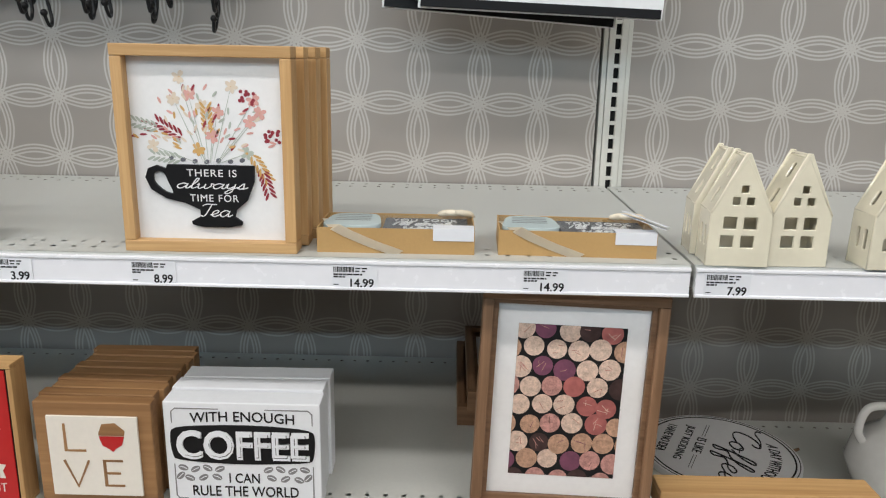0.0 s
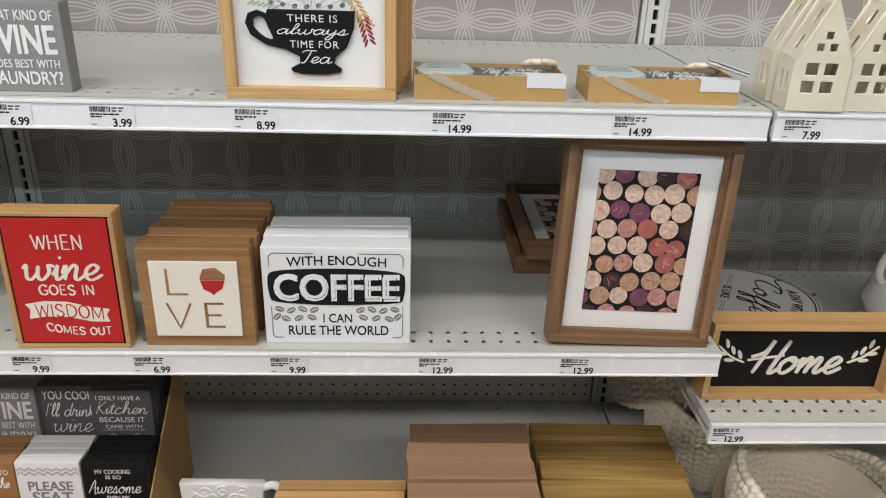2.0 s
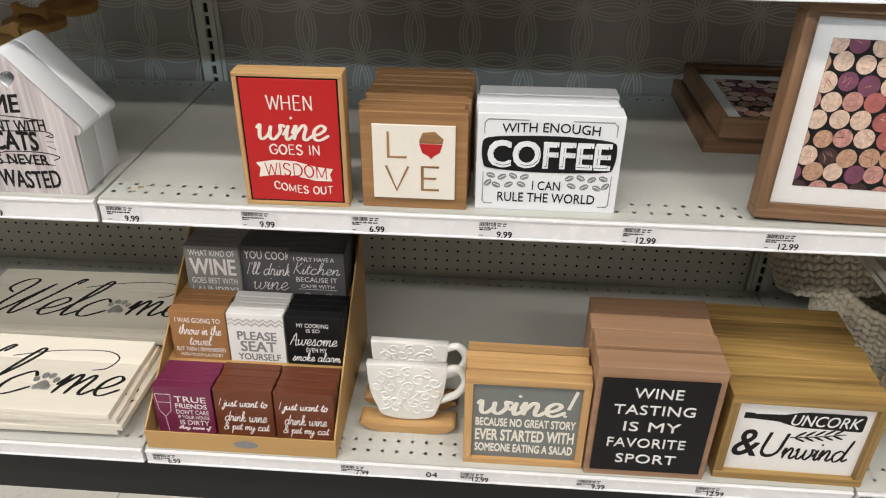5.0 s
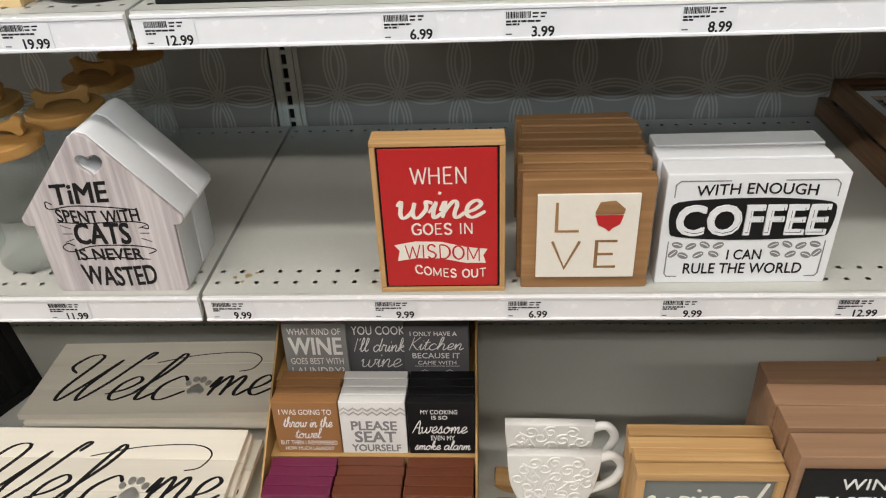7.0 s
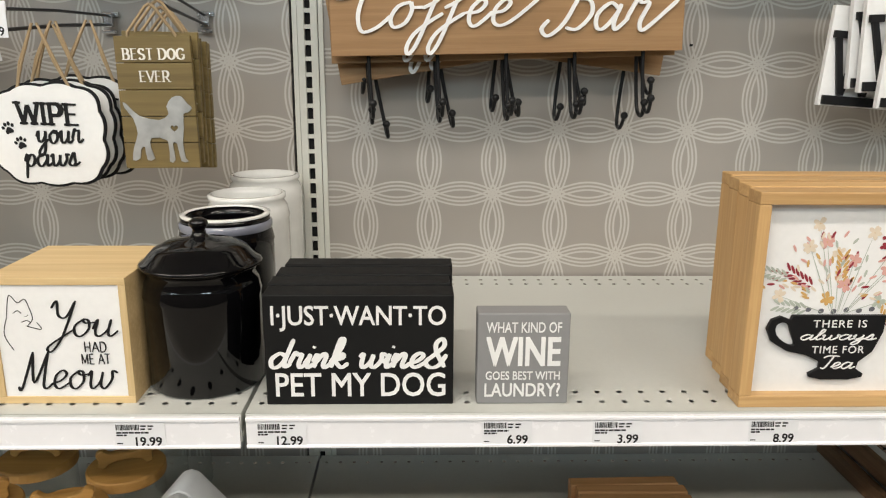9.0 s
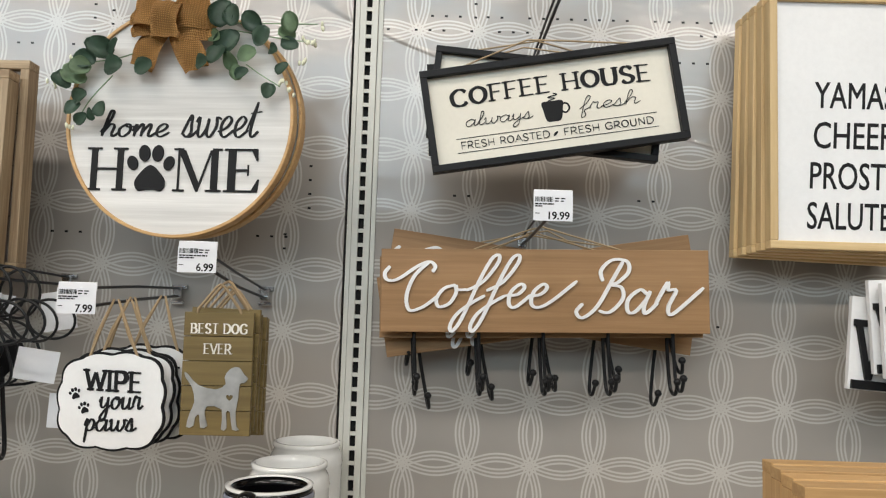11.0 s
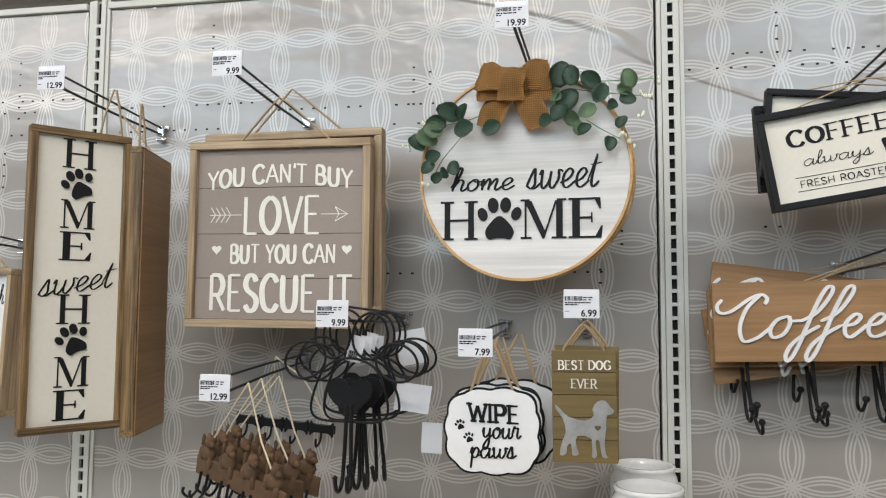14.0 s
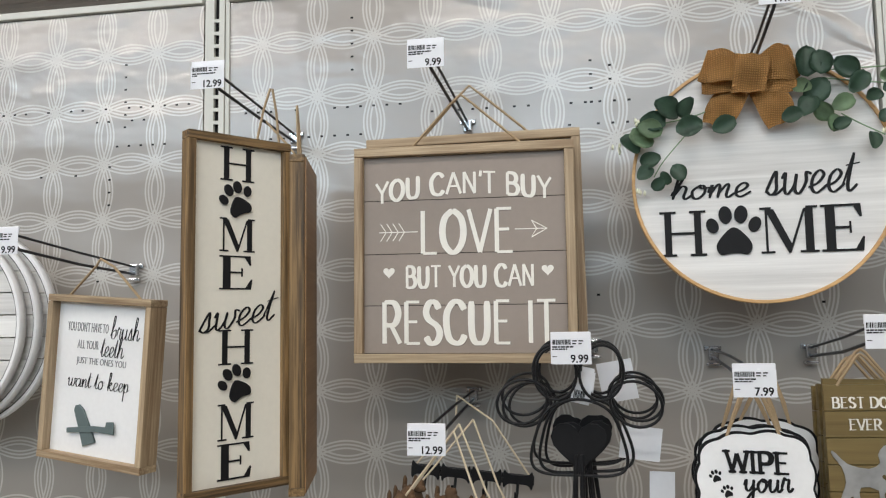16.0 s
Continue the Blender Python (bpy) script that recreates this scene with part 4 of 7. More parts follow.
def hook(x, z, price, length=0.30, sway=0.0, fall=0.0, tag=True, group="peg hooks"):
    """A double wire peg hook with a zinc back clip and a hanging price card."""
    ob = thing("peg_hook", pose(x, BACK, z), f"dark wire peg hook with a white price card {price}" if tag else "dark wire peg hook with a zinc clip", "peg hook", group)
    clip = bmesh.new()
    add_box(clip, -0.014, 0.014, -0.006, -0.001, 0.004, 0.012, 0.001)
    add_box(clip, -0.008, 0.008, -0.016, -0.006, -0.012, 0.010, 0.002)
    add_box(clip, -0.012, 0.012, -0.014, -0.006, -0.022, -0.016, 0.002)
    part("clip", clip, CHROME, ob)
    up = [(0.0, -0.012, 0.006), (sway * 0.4, -0.5 * length, 0.010 + fall * 0.4), (sway, -length, 0.012 + fall)]
    lo = [(0.0, -0.012, -0.008), (sway * 0.4, -0.5 * length, -0.010 + fall * 0.4), (sway * 0.9, -length + 0.03, -0.012 + fall), (sway, -length + 0.012, 0.0 + fall)]
    part("wire", wire([(up, False)], 0.0022), PEG_DARK, ob, smooth=True)
    part("wire", wire([(lo, False)], 0.0026), PEG_DARK, ob, smooth=True)
    if tag:
        holder = part("card_holder", box(sway - 0.026, sway + 0.026, -length - 0.0035, -length - 0.001, 0.008 + fall, 0.020 + fall, 0.001), RAIL_WHITE, ob)
        card = price_label(x + sway - 0.026, z + fall + 0.012, BACK - length - 0.0040, price, w=0.052, h=0.034)
        card["group"] = "price cards on hooks"
    return ob


# ---- things on the top shelf ----
random.seed(21)


def tea_sign(m):
    w, h, d = 0.206, 0.241, 0.031
    ob = thing("framed_sign", m, "pine framed tea cup sign with printed flowers, stacked on the shelf", "sign", "tea cup signs")
    frame_parts(ob, w, h, d, 0.0135, PINE_X, PINE_Z, 0.014, WHITE, 0.0012)
    y = 0.0138
    # flowers printed above the cup
    rng = random.Random(4)
    blooms = {}

    def dab(k, x, z, rx, rz, turn):
        blooms.setdefault(k, []).append(oval(x, z, rx, rz, turn, 8))
    for k, x, z in ((0, -0.02, 0.185), (4, -0.005, 0.172), (0, 0.012, 0.165), (4, 0.03, 0.195), (4, -0.03, 0.205), (0, 0.055, 0.180), (0, 0.05, 0.155), (4, -0.065, 0.125), (2, -0.012, 0.122), (0, 0.005, 0.137), (0, 0.062, 0.165), (4, -0.038, 0.180), (3, 0.045, 0.118)):
        for i in range(6):
            a = i * math.pi / 3 + rng.random()
            dab(k, x + 0.0044 * math.cos(a), z + 0.0044 * math.sin(a), 0.0040, 0.0025, a)
        dab(2, x, z, 0.0018, 0.0018, 0)
        # its stem, down to the cup's rim
        ang = math.atan2(z - 0.104, x - 0.15 * x)
        dab(3, (x + 0.15 * x) / 2, (z + 0.104) / 2, math.hypot(z - 0.104, 0.85 * x) / 2, 0.0005, ang)
    for i in range(90):
        a = rng.uniform(0.15, 2.95)
        r = rng.uniform(0.025, 0.085)
        dab(rng.choice((0, 0, 1, 3, 4, 2)), -0.005 + r * math.cos(a), 0.115 + r * math.sin(a) * 0.95, 0.0045, 0.0015, a + rng.uniform(-0.6, 0.6))
    for cx, cz in ((0.048, 0.182), (0.076, 0.137)):
        for i in range(14):
            dab(1, cx + rng.uniform(-0.009, 0.009), cz + rng.uniform(-0.008, 0.008), 0.0022, 0.0022, 0)
    for bx, bz, ang, k in ((-0.045, 0.145, 2.6, 1), (0.066, 0.085, -1.3, 1), (0.060, 0.102, -1.0, 2), (-0.075, 0.150, 2.9, 3), (-0.050, 0.112, 3.0, 3), (0.0, 0.155, 1.6, 2)):
        for i in range(6):
            for s in (-1, 1):
                dab(k, bx + 0.006 * (i - 2) * math.cos(ang) - s * 0.004 * math.sin(ang), bz + 0.006 * (i - 2) * math.sin(ang) + s * 0.004 * math.cos(ang), 0.0055, 0.0016, ang + s * 0.6)
    for i in range(7):
        dab(5, -0.045 + i * 0.014, 0.107 + 0.004 * rng.random(), 0.0035, 0.0028, rng.random())
    for k, shapes in blooms.items():
        tagged(part("flower_print", plate_layers(shapes, y - 0.0003, y), PINKS[k], ob), kind="stuff")
    # black cup plaque
    body = [(-0.049, 0.104), (0.054, 0.104), (0.053, 0.085), (0.044, 0.062), (0.030, 0.050), (0.028, 0.042), (0.037, 0.036), (0.036, 0.032), (0.020, 0.029), (-0.010, 0.029), (-0.023, 0.032), (-0.024, 0.036), (-0.013, 0.042), (-0.013, 0.050), (-0.030, 0.058), (-0.052, 0.063), (-0.070, 0.074), (-0.076, 0.088), (-0.072, 0.099), (-0.062, 0.103), (-0.051, 0.099)]
    hole = catmull([(-0.053, 0.093), (-0.049, 0.083), (-0.044, 0.070), (-0.054, 0.072), (-0.065, 0.082), (-0.066, 0.092), (-0.060, 0.096)], True, 3)
    part("cup_plaque", plate([body, [(p.x, p.y) for p in hole]], y - 0.005, y, 0.0006), BLACK, ob, "matt black cup-shaped plaque")
    yc = y - 0.005
    words(ob, "THERE IS", -0.026, 0.033, 0.0905, 0.0990, WHITE, yc, gap=1.15)
    script(ob, "always", -0.038, 0.046, 0.0705, 0.0885, WHITE, yc, 0.0013, 0.3)
    words(ob, "TIME FOR", -0.024, 0.034, 0.0605, 0.0690, WHITE, yc, gap=1.15)
    script(ob, "Tea", -0.012, 0.026, 0.0425, 0.0575, WHITE, yc, 0.0013, 0.3)
    return ob


def plate_layers(shapes, y0, y1):
    """Thin printed dabs, each a hair above the last, in one mesh."""
    bm = bmesh.new()
    for i, s in enumerate(shapes):
        bm.faces.new([bm.verts.new((p[0], y0 - 4e-6 * (i % 40), p[1])) for p in s])
    bmesh.ops.recalc_face_normals(bm, faces=bm.faces[:])
    return bm


m = pose(-0.2745, 1.012, TOP)
tea = tea_sign(m)
for i in range(1, 4):
    copy_thing(tea, m @ pose(0.0065 * i, 0.041 * i, 0, -(0.2, 1.0, 0.4)[i - 1], 0, (0.6, -0.8, 0.3)[i - 1]))


def gift_set(m, tag_out):
    ob = thing("gift_set", m, "kraft gift box with clear lid, wine block and cream ribbon", "gift box", "wine gift sets")
    w, d, h = 0.191, 0.088, 0.031
    bm = box(-w / 2, w / 2, 0, 0.0015, 0, h)
    add_box(bm, -w / 2, w / 2, d - 0.0015, d, 0, h)
    add_box(bm, -w / 2, -w / 2 + 0.0015, 0.0016, d - 0.0016, 0, h)
    add_box(bm, w / 2 - 0.0015, w / 2, 0.0016, d - 0.0016, 0, h)
    add_box(bm, -w / 2 + 0.0016, w / 2 - 0.0016, 0.0016, d - 0.0016, 0, 0.002)
    part("tray", bm, KRAFT, ob)
    slab = part("wine_block", box(-0.018, 0.088, 0.006, 0.080, 0.003, h - 0.004, 0.001), CHARCOAL, ob)
    flat = pose(0, 0, h - 0.004, -90, 0, 0)
    o = words(ob, "YOU COOK", -0.008, 0.075, 0.058, 0.072, WHITE, 0.0, gap=1.1)
    o.matrix_local = flat
    for body, xa, xb, za, zb in (("I'll drink", -0.006, 0.068, 0.036, 0.054), ("wine", 0.008, 0.062, 0.014, 0.032)):
        o = script(ob, body, xa, xb, za, zb, WHITE, 0.0, 0.0024, 0.4)
        o.matrix_local = flat
    sit = catmull([(-0.085, 0.010), (-0.088, 0.045), (-0.080, 0.072), (-0.055, 0.076), (-0.030, 0.072), (-0.022, 0.045), (-0.026, 0.010)], True, 4)
    o = part("coaster", plate([[(p.x, p.y) for p in sit]], -0.006, 0.0, 0.0008), paint("pale_blue_stone", (0.46, 0.54, 0.54), 0.5, 0.06), ob)
    o.matrix_local = flat
    for k in range(4):
        o = stroke(ob, [(-0.078, 0.064 - k * 0.010), (-0.034, 0.064 - k * 0.010)], 0.002, INK_GREY, -0.0065, 0.0002, smooth=False, name="small_print")
        o.matrix_local = flat
    lid = part("clear_lid", box(-w / 2 + 0.002, w / 2 - 0.002, 0.002, d - 0.002, h - 0.0015, h - 0.0008), LID_FILM, ob)
    lid.visible_shadow = False
    # ribbon over the front corner, bow behind, paper band
    bm = bmesh.new()
    path = [(-0.090, 0.045, h + 0.0012), (-0.080, 0.010, h + 0.0015), (-0.073, -0.0010, h + 0.001), (-0.058, -0.0014, h * 0.78), (-0.030, -0.0014, h * 0.40), (0.004, -0.0014, 0.0005)]
    prev = None
    for i, p in enumerate(path):
        side = Vector((0.0055, 0.0016 if i < 2 else 0, 0.0035 if i >= 2 else 0))
        row = (bm.verts.new(Vector(p) - side), bm.verts.new(Vector(p) + side))
        if prev:
            bm.faces.new((prev[0], row[0], row[1], prev[1]))
        prev = row
    r = bmesh.ops.solidify(bm, geom=bm.faces[:], thickness=0.0004)
    part("ribbon", bm, RIBBON, ob)
    knots = bmesh.new()
    for k, (a, b, c, tn) in enumerate(((0.070, 0.070, 0.006, 0.2), (0.082, 0.064, 0.007, 0.5), (0.060, 0.074, 0.005, -0.5), (0.090, 0.072, 0.004, 0.9))):
        vs = bmesh.ops.create_uvsphere(knots, u_segments=10, v_segments=6, radius=1)["verts"]
        for v in vs:
            q = Vector((v.co.x * 0.013, v.co.y * 0.004, v.co.z * 0.0045))
            q.rotate(Euler((0.3 * k, 0.5 * tn, tn)))
            v.co = q + Vector((a, b, h + c))
    part("bow", knots, RIBBON, ob, smooth=True)
    bm = box(0.045, 0.0945, -0.0012, -0.0004, h - 0.014, h + 0.0008)
    add_box(bm, 0.045, 0.0945, -0.0004, 0.020, h + 0.0004, h + 0.0010)
    part("paper_band", bm, PAPER, ob)
    if tag_out:
        bm = box(-0.028, 0.028, -0.018, 0.018, 0, 0.0008)
        add_box(bm, -0.028, 0.028, -0.018, 0.018, 0.004, 0.0048)
        o = part("gift_card", bm, PAPER, ob, "folded white gift card")
        o.matrix_local = pose(0.083, 0.020, h + 0.010, -12, 14, -24)
    return ob


gift_set(pose(-0.054, 1.026, TOP, 0, 0, 0.4), False)
gift_set(pose(0.166, 1.028, TOP, 0, 0, -1.6), True)


def ceramic_house(m):
    ob = thing("ceramic_house", m, "glossy ivory ceramic house with cut-out windows", "ornament", "ceramic houses")
    w, h, e, d, th = 0.073, 0.134, 0.064, 0.046, 0.004
    gable = [(-w / 2, 0), (w / 2, 0), (w / 2 - 0.001, e), (0.003, h), (-0.003, h), (-w / 2 + 0.001, e)]
    holes = []
    for cx, cz, sx, sz in ((-0.012, 0.052, 0.0075, 0.0070), (0.011, 0.052, 0.0075, 0.0070), (-0.014, 0.030, 0.0075, 0.0070), (0.0095, 0.030, 0.0075, 0.0070), (-0.0075, 0.078, 0.0043, 0.0045), (0.0085, 0.078, 0.0043, 0.0045), (0.001, 0.092, 0.0042, 0.0042)):
        holes.append(rounded(cx - sx, cx + sx, cz - sz, cz + sz, 0.001, 2))
    part("gable_wall", plate([gable] + holes, 0, th, 0.0012), CERAMIC_IVORY, ob)
    part("back_wall", plate([gable], d - th, d, 0.0012), CERAMIC_IVORY, ob)
    for s in (-1, 1):
        sl = [rounded(a, b, 0.022, 0.046, 0.002, 2) for a, b in ((0.012, 0.018), (0.027, 0.033))]
        side = plate([[(0.0015, 0), (d - 0.0015, 0), (d - 0.0015, e + 0.001), (0.0015, e + 0.001)]] + sl, 0, th, 0.001)
        o = part("side_wall", side, CERAMIC_IVORY, ob)
        o.matrix_local = pose(s * (w / 2 - 0.001) if s > 0 else -w / 2 + 0.005, 0, 0, 0, 0, 90)
        run = math.hypot(w / 2, h - e)
        slots = [rounded(a, a + 0.006, b, b + 0.018, 0.002, 2) for a, b in ((0.018, 0.012), (0.018, 0.046))]
        roof = plate([[(0.0, 0), (d, 0), (d, run - 0.0005), (0.0, run - 0.0005)]] + slots, 0, th, 0.0015)
        o = part("roof", roof, CERAMIC_IVORY, ob)
        ang = math.degrees(math.atan2(w / 2, h - e))
        if s < 0:
            o.matrix_local = pose(-w / 2 + 0.004, 0, e - 0.002, 0, ang, 0) @ pose(0, 0, 0, 0, 0, 90)
        else:
            o.matrix_local = pose(w / 2, 0, e - 0.002, 0, -ang, 0) @ pose(0, 0, 0, 0, 0, 90)
    return ob


house = ceramic_house(pose(0.3485, 1.000, TOP, 0, 0, -3))
for m in (pose(0.4200, 1.004, TOP, 0, 0, 2), pose(0.346, 1.052, TOP, 0, 0, -4), pose(0.536, 0.998, TOP, 0, 0, 3)):
    copy_thing(house, m)


def block_sign(m, w, h, d, material, label, group, bevel=0.0015):
    ob = thing("box_sign", m, label, "sign", group)
    part("body", box(-w / 2, w / 2, 0, d, 0, h, bevel), material, ob)
    return ob


m = pose(-0.7945, 1.024, TOP)
sg = block_sign(m, 0.205, 0.127, 0.035, BLACK_WORN, "worn black wooden block sign about wine and a dog", "dog and wine block signs")
words(sg, "I·JUST·WANT·TO", -0.094, 0.094, 0.086, 0.115, WHITE, 0, 0.012, gap=0.98)
script(sg, "drink wine&", -0.096, 0.095, 0.044, 0.078, WHITE, 0, 0.0052, 0.45)
words(sg, "PET MY DOG", -0.092, 0.094, 0.010, 0.038, WHITE, 0, 0.012)
stack(sg, m, 4, 0.0400, 0.004, 2.0)

m = pose(-0.6155, 1.024, TOP)
sg = block_sign(m, 0.101, 0.106, 0.028, GREY_SIGN, "small grey block sign with white lettering about wine", "grey wine blocks")
words(sg, "WHAT KIND OF", -0.041, 0.041, 0.084, 0.096, WHITE, 0, 0.01)
words(sg, "WINE", -0.041, 0.041, 0.045, 0.079, WHITE, 0, 0.03)
words(sg, "GOES BEST WITH", -0.041, 0.041, 0.029, 0.039, WHITE, 0, 0.01)
words(sg, "LAUNDRY?", -0.042, 0.042, 0.009, 0.025, WHITE, 0, 0.015)

m = pose(-1.1165, 1.030, TOP)
ob = thing("box_sign", m, "deep pale wood box sign with a cat drawing on white", "sign")
w, h, d = 0.149, 0.144, 0.145
part("body", box(-w / 2, w / 2, 0.004, d, 0, h, 0.001), PALE_X, ob)
for a, b, c, e, mt in ((-w / 2, w / 2, h - 0.008, h, PALE_X), (-w / 2, w / 2, 0, 0.008, PALE_X), (-w / 2, -w / 2 + 0.008, 0.008, h - 0.008, PALE_Z), (w / 2 - 0.008, w / 2, 0.008, h - 0.008, PALE_Z)):
    part("edge_strip", box(a, b, 0, 0.0038, c, e, 0.0006), mt, ob)
part("panel", box(-w / 2 + 0.008, w / 2 - 0.008, 0.002, 0.0039, 0.008, h - 0.008), WHITE, ob)
script(ob, "You", -0.016, 0.062, 0.060, 0.118, INK, 0.002, 0.0026, 0.55)
caps(ob, "HAD", 0.0245, 0.047, 0.060, 0.0715, INK, 0.002, 0.0012, 0.1)
caps(ob, "ME AT", 0.0200, 0.050, 0.046, 0.0575, INK, 0.002, 0.0012, 0.1)
script(ob, "Meow", -0.052, 0.057, 0.015, 0.060, INK, 0.002, 0.0026, 0.55)
for pts in ([(-0.055, 0.100), (-0.050, 0.124), (-0.042, 0.116), (-0.034, 0.120), (-0.030, 0.110), (-0.028, 0.098), (-0.034, 0.090)], [(-0.055, 0.100), (-0.060, 0.080), (-0.052, 0.062)], [(-0.036, 0.090), (-0.020, 0.086), (-0.024, 0.094)], [(-0.048, 0.104), (-0.043, 0.107), (-0.039, 0.104)], [(-0.036, 0.100), (-0.032, 0.102)], [(-0.040, 0.094), (-0.034, 0.096), (-0.030, 0.093)]):
    stroke(ob, pts, 0.0009, INK, 0.002, 0.0003, name="drawn_line")


def canister(m, glaze, band, label, lid, h=0.152, r=0.064):
    ob = thing("canister", m, label, "canister", "ceramic pet treat canisters")
    prof = [(0, 0), (r - 0.004, 0), (r, 0.004), (r, h - 0.030), (r + 0.001, h - 0.026), (r - 0.002, h - 0.012), (r - 0.007, h - 0.003)]
    prof += [(r - 0.004, h), (r - 0.004, h + 0.006), (r - 0.010, h + 0.007), (r - 0.012, h - 0.004), (r - 0.012, 0.01), (0, 0.008)]
    part("body", lathe(prof), glaze, ob, smooth=True)
    if band:
        part("rim", lathe([(r - 0.0035, h - 0.012), (r - 0.001, h - 0.010), (r - 0.001, h - 0.002), (r - 0.0035, h)]), band, ob, smooth=True)
        part("lip", lathe([(r - 0.004, h + 0.0062), (r - 0.003, h + 0.009), (r - 0.010, h + 0.0095), (r - 0.011, h + 0.0075)]), CERAMIC_WHITE, ob, smooth=True)
    if lid:
        lp = [(r + 0.001, h + 0.0055), (r + 0.003, h + 0.008), (r + 0.001, h + 0.011), (r - 0.004, h + 0.014), (r - 0.014, h + 0.025), (r - 0.030, h + 0.033), (0.012, h + 0.037), (0.008, h + 0.041), (0.007, h + 0.046), (0.011, h + 0.051), (0.010, h + 0.056), (0.005, h + 0.059), (0, h + 0.059)]
        part("lid", lathe([(0, h + 0.0054)] + lp), glaze, ob, smooth=True)
    return ob


canister(pose(-0.981, 1.100, TOP, 0, 0, 30), CERAMIC_BLACK, None, "glossy black ceramic canister with a knobbed lid", True, 0.136, 0.066)
canister(pose(-0.985, 1.232, TOP, 0, 0, 10), CERAMIC_BLACK, CERAMIC_GREY, "open glossy black ceramic canister with a pale rim", False, 0.166, 0.061)
canister(pose(-0.984, 1.352, TOP, 0, 0, -10), CERAMIC_WHITE, None, "open glossy white ceramic canister", False, 0.174, 0.060)
canister(pose(-0.982, 1.474, TOP, 0, 0, 50), CERAMIC_WHITE, None, "tall open glossy white ceramic canister", False, 0.184, 0.059)


# ---- things on the middle shelves ----
random.seed(31)
m = pose(-0.613, 1.006, MID, -1, 0, 0.5) @ Matrix.Diagonal((1, 1, 0.96, 1))
ob = thing("framed_sign", m, "red wine sign in a slim pine box frame", "sign")
w, h, d = 0.152, 0.208, 0.034
frame_parts(ob, w, h, d, 0.0065, PINE_X, PINE_Z, 0.003, BLACK)
part("red_board", box(-w / 2 + 0.009, w / 2 - 0.009, 0.0012, 0.0029, 0.009, h - 0.009, 0.0006), RED, ob)
yb = 0.0012
caps(ob, "WHEN", -0.031, 0.031, 0.154, 0.175, WARM_WHITE, yb, 0.0030, 0.3, thick=0.0008)
script(ob, "wine", -0.049, 0.053, 0.108, 0.143, WARM_WHITE, yb, 0.0050, 0.5, 0.15)
caps(ob, "GOES IN", -0.033, 0.037, 0.085, 0.100, WARM_WHITE, yb, 0.0024, 0.3, thick=0.0008)
band = [(-0.056, 0.074), (-0.050, 0.066), (-0.053, 0.051), (-0.030, 0.055), (0, 0.054), (0.030, 0.047), (0.053, 0.047), (0.050, 0.058), (0.055, 0.067), (0.030, 0.070), (0, 0.078), (-0.030, 0.079)]
band = [(p[0], p[1] - 0.004) for p in band]
part("banner", plate([band], yb - 0.0006, yb), WARM_WHITE, ob)
caps(ob, "WISDOM", -0.043, 0.045, 0.048, 0.068, RED, yb - 0.0006, 0.0022, 0.2, thick=0.0003, arch=0.002, tilt=-0.002)
caps(ob, "COMES OUT", -0.032, 0.053, 0.026, 0.038, WARM_WHITE, yb, 0.0019, 0.2, thick=0.0008, arch=-0.004, tilt=-0.003)

m = pose(-0.4415, 1.014, MID, 0, 0, 0)
ob = block_sign(m, 0.152, 0.149, 0.0195, OAK_X, "oak veneer box sign spelling love with a wine glass", "love box signs")
part("white_board", box(-0.0585, 0.0585, -0.004, -0.0002, 0.018, 0.131, 0.0006), WARM_WHITE, ob)
yb = -0.004
for pts in ([(-0.036, 0.121), (-0.036, 0.083), (-0.010, 0.083)], [(-0.040, 0.069), (-0.025, 0.031), (-0.008, 0.069)], [(0.036, 0.069), (0.012, 0.069), (0.012, 0.033), (0.036, 0.033)], [(0.012, 0.051), (0.032, 0.051)]):
    stroke(ob, pts, 0.0048, OAK_X, yb, 0.0006, smooth=False, name="letter_stroke")
part("glass_bowl", plate([[(0.013, 0.121), (0.030, 0.123), (0.042, 0.112), (0.0405, 0.105), (0.008, 0.105), (0.008, 0.109)]], yb - 0.0006, yb), OAK_X, ob)
part("wine", plate([[(0.008, 0.104), (0.0405, 0.104), (0.037, 0.092), (0.028, 0.086), (0.025, 0.082), (0.021, 0.086), (0.012, 0.091)]], yb - 0.0007, yb), RED, ob)
stack(ob, m, 9, 0.0218, 0.005, 1.6)

m = pose(-0.252, 1.022, MID)
ob = block_sign(m, 0.203, 0.149, 0.036, WHITE_COOL, "white block sign about coffee with raised lettering", "coffee block signs")
words(ob, "WITH ENOUGH", -0.067, 0.068, 0.120, 0.134, INK, 0, 0.004, arch=0.003)
part("black_field", plate([[(p.x, p.y) for p in catmull([(-0.086, 0.113), (-0.040, 0.117), (0, 0.118), (0.040, 0.117), (0.086, 0.112), (0.094, 0.100), (0.092, 0.074), (0.084, 0.066), (0.040, 0.063), (0, 0.062), (-0.040, 0.063), (-0.084, 0.067), (-0.092, 0.075), (-0.094, 0.100)], True, 3)]], -0.0012, -0.0001, 0.0003), INK, ob)
words(ob, "COFFEE", -0.086, 0.087, 0.069, 0.110, WHITE_COOL, -0.0012, 0.028, thick=0.0022)
words(ob, "COFFEE", -0.082, 0.083, 0.0725, 0.1065, INK, -0.0034, -0.012, thick=0.0003, name="inner_line")
words(ob, "COFFEE", -0.083, 0.082, 0.0735, 0.1070, WHITE_COOL, -0.0037, -0.002, thick=0.0003, name="letter_face")
words(ob, "I CAN", -0.020, 0.020, 0.034, 0.048, INK, 0, 0.004)
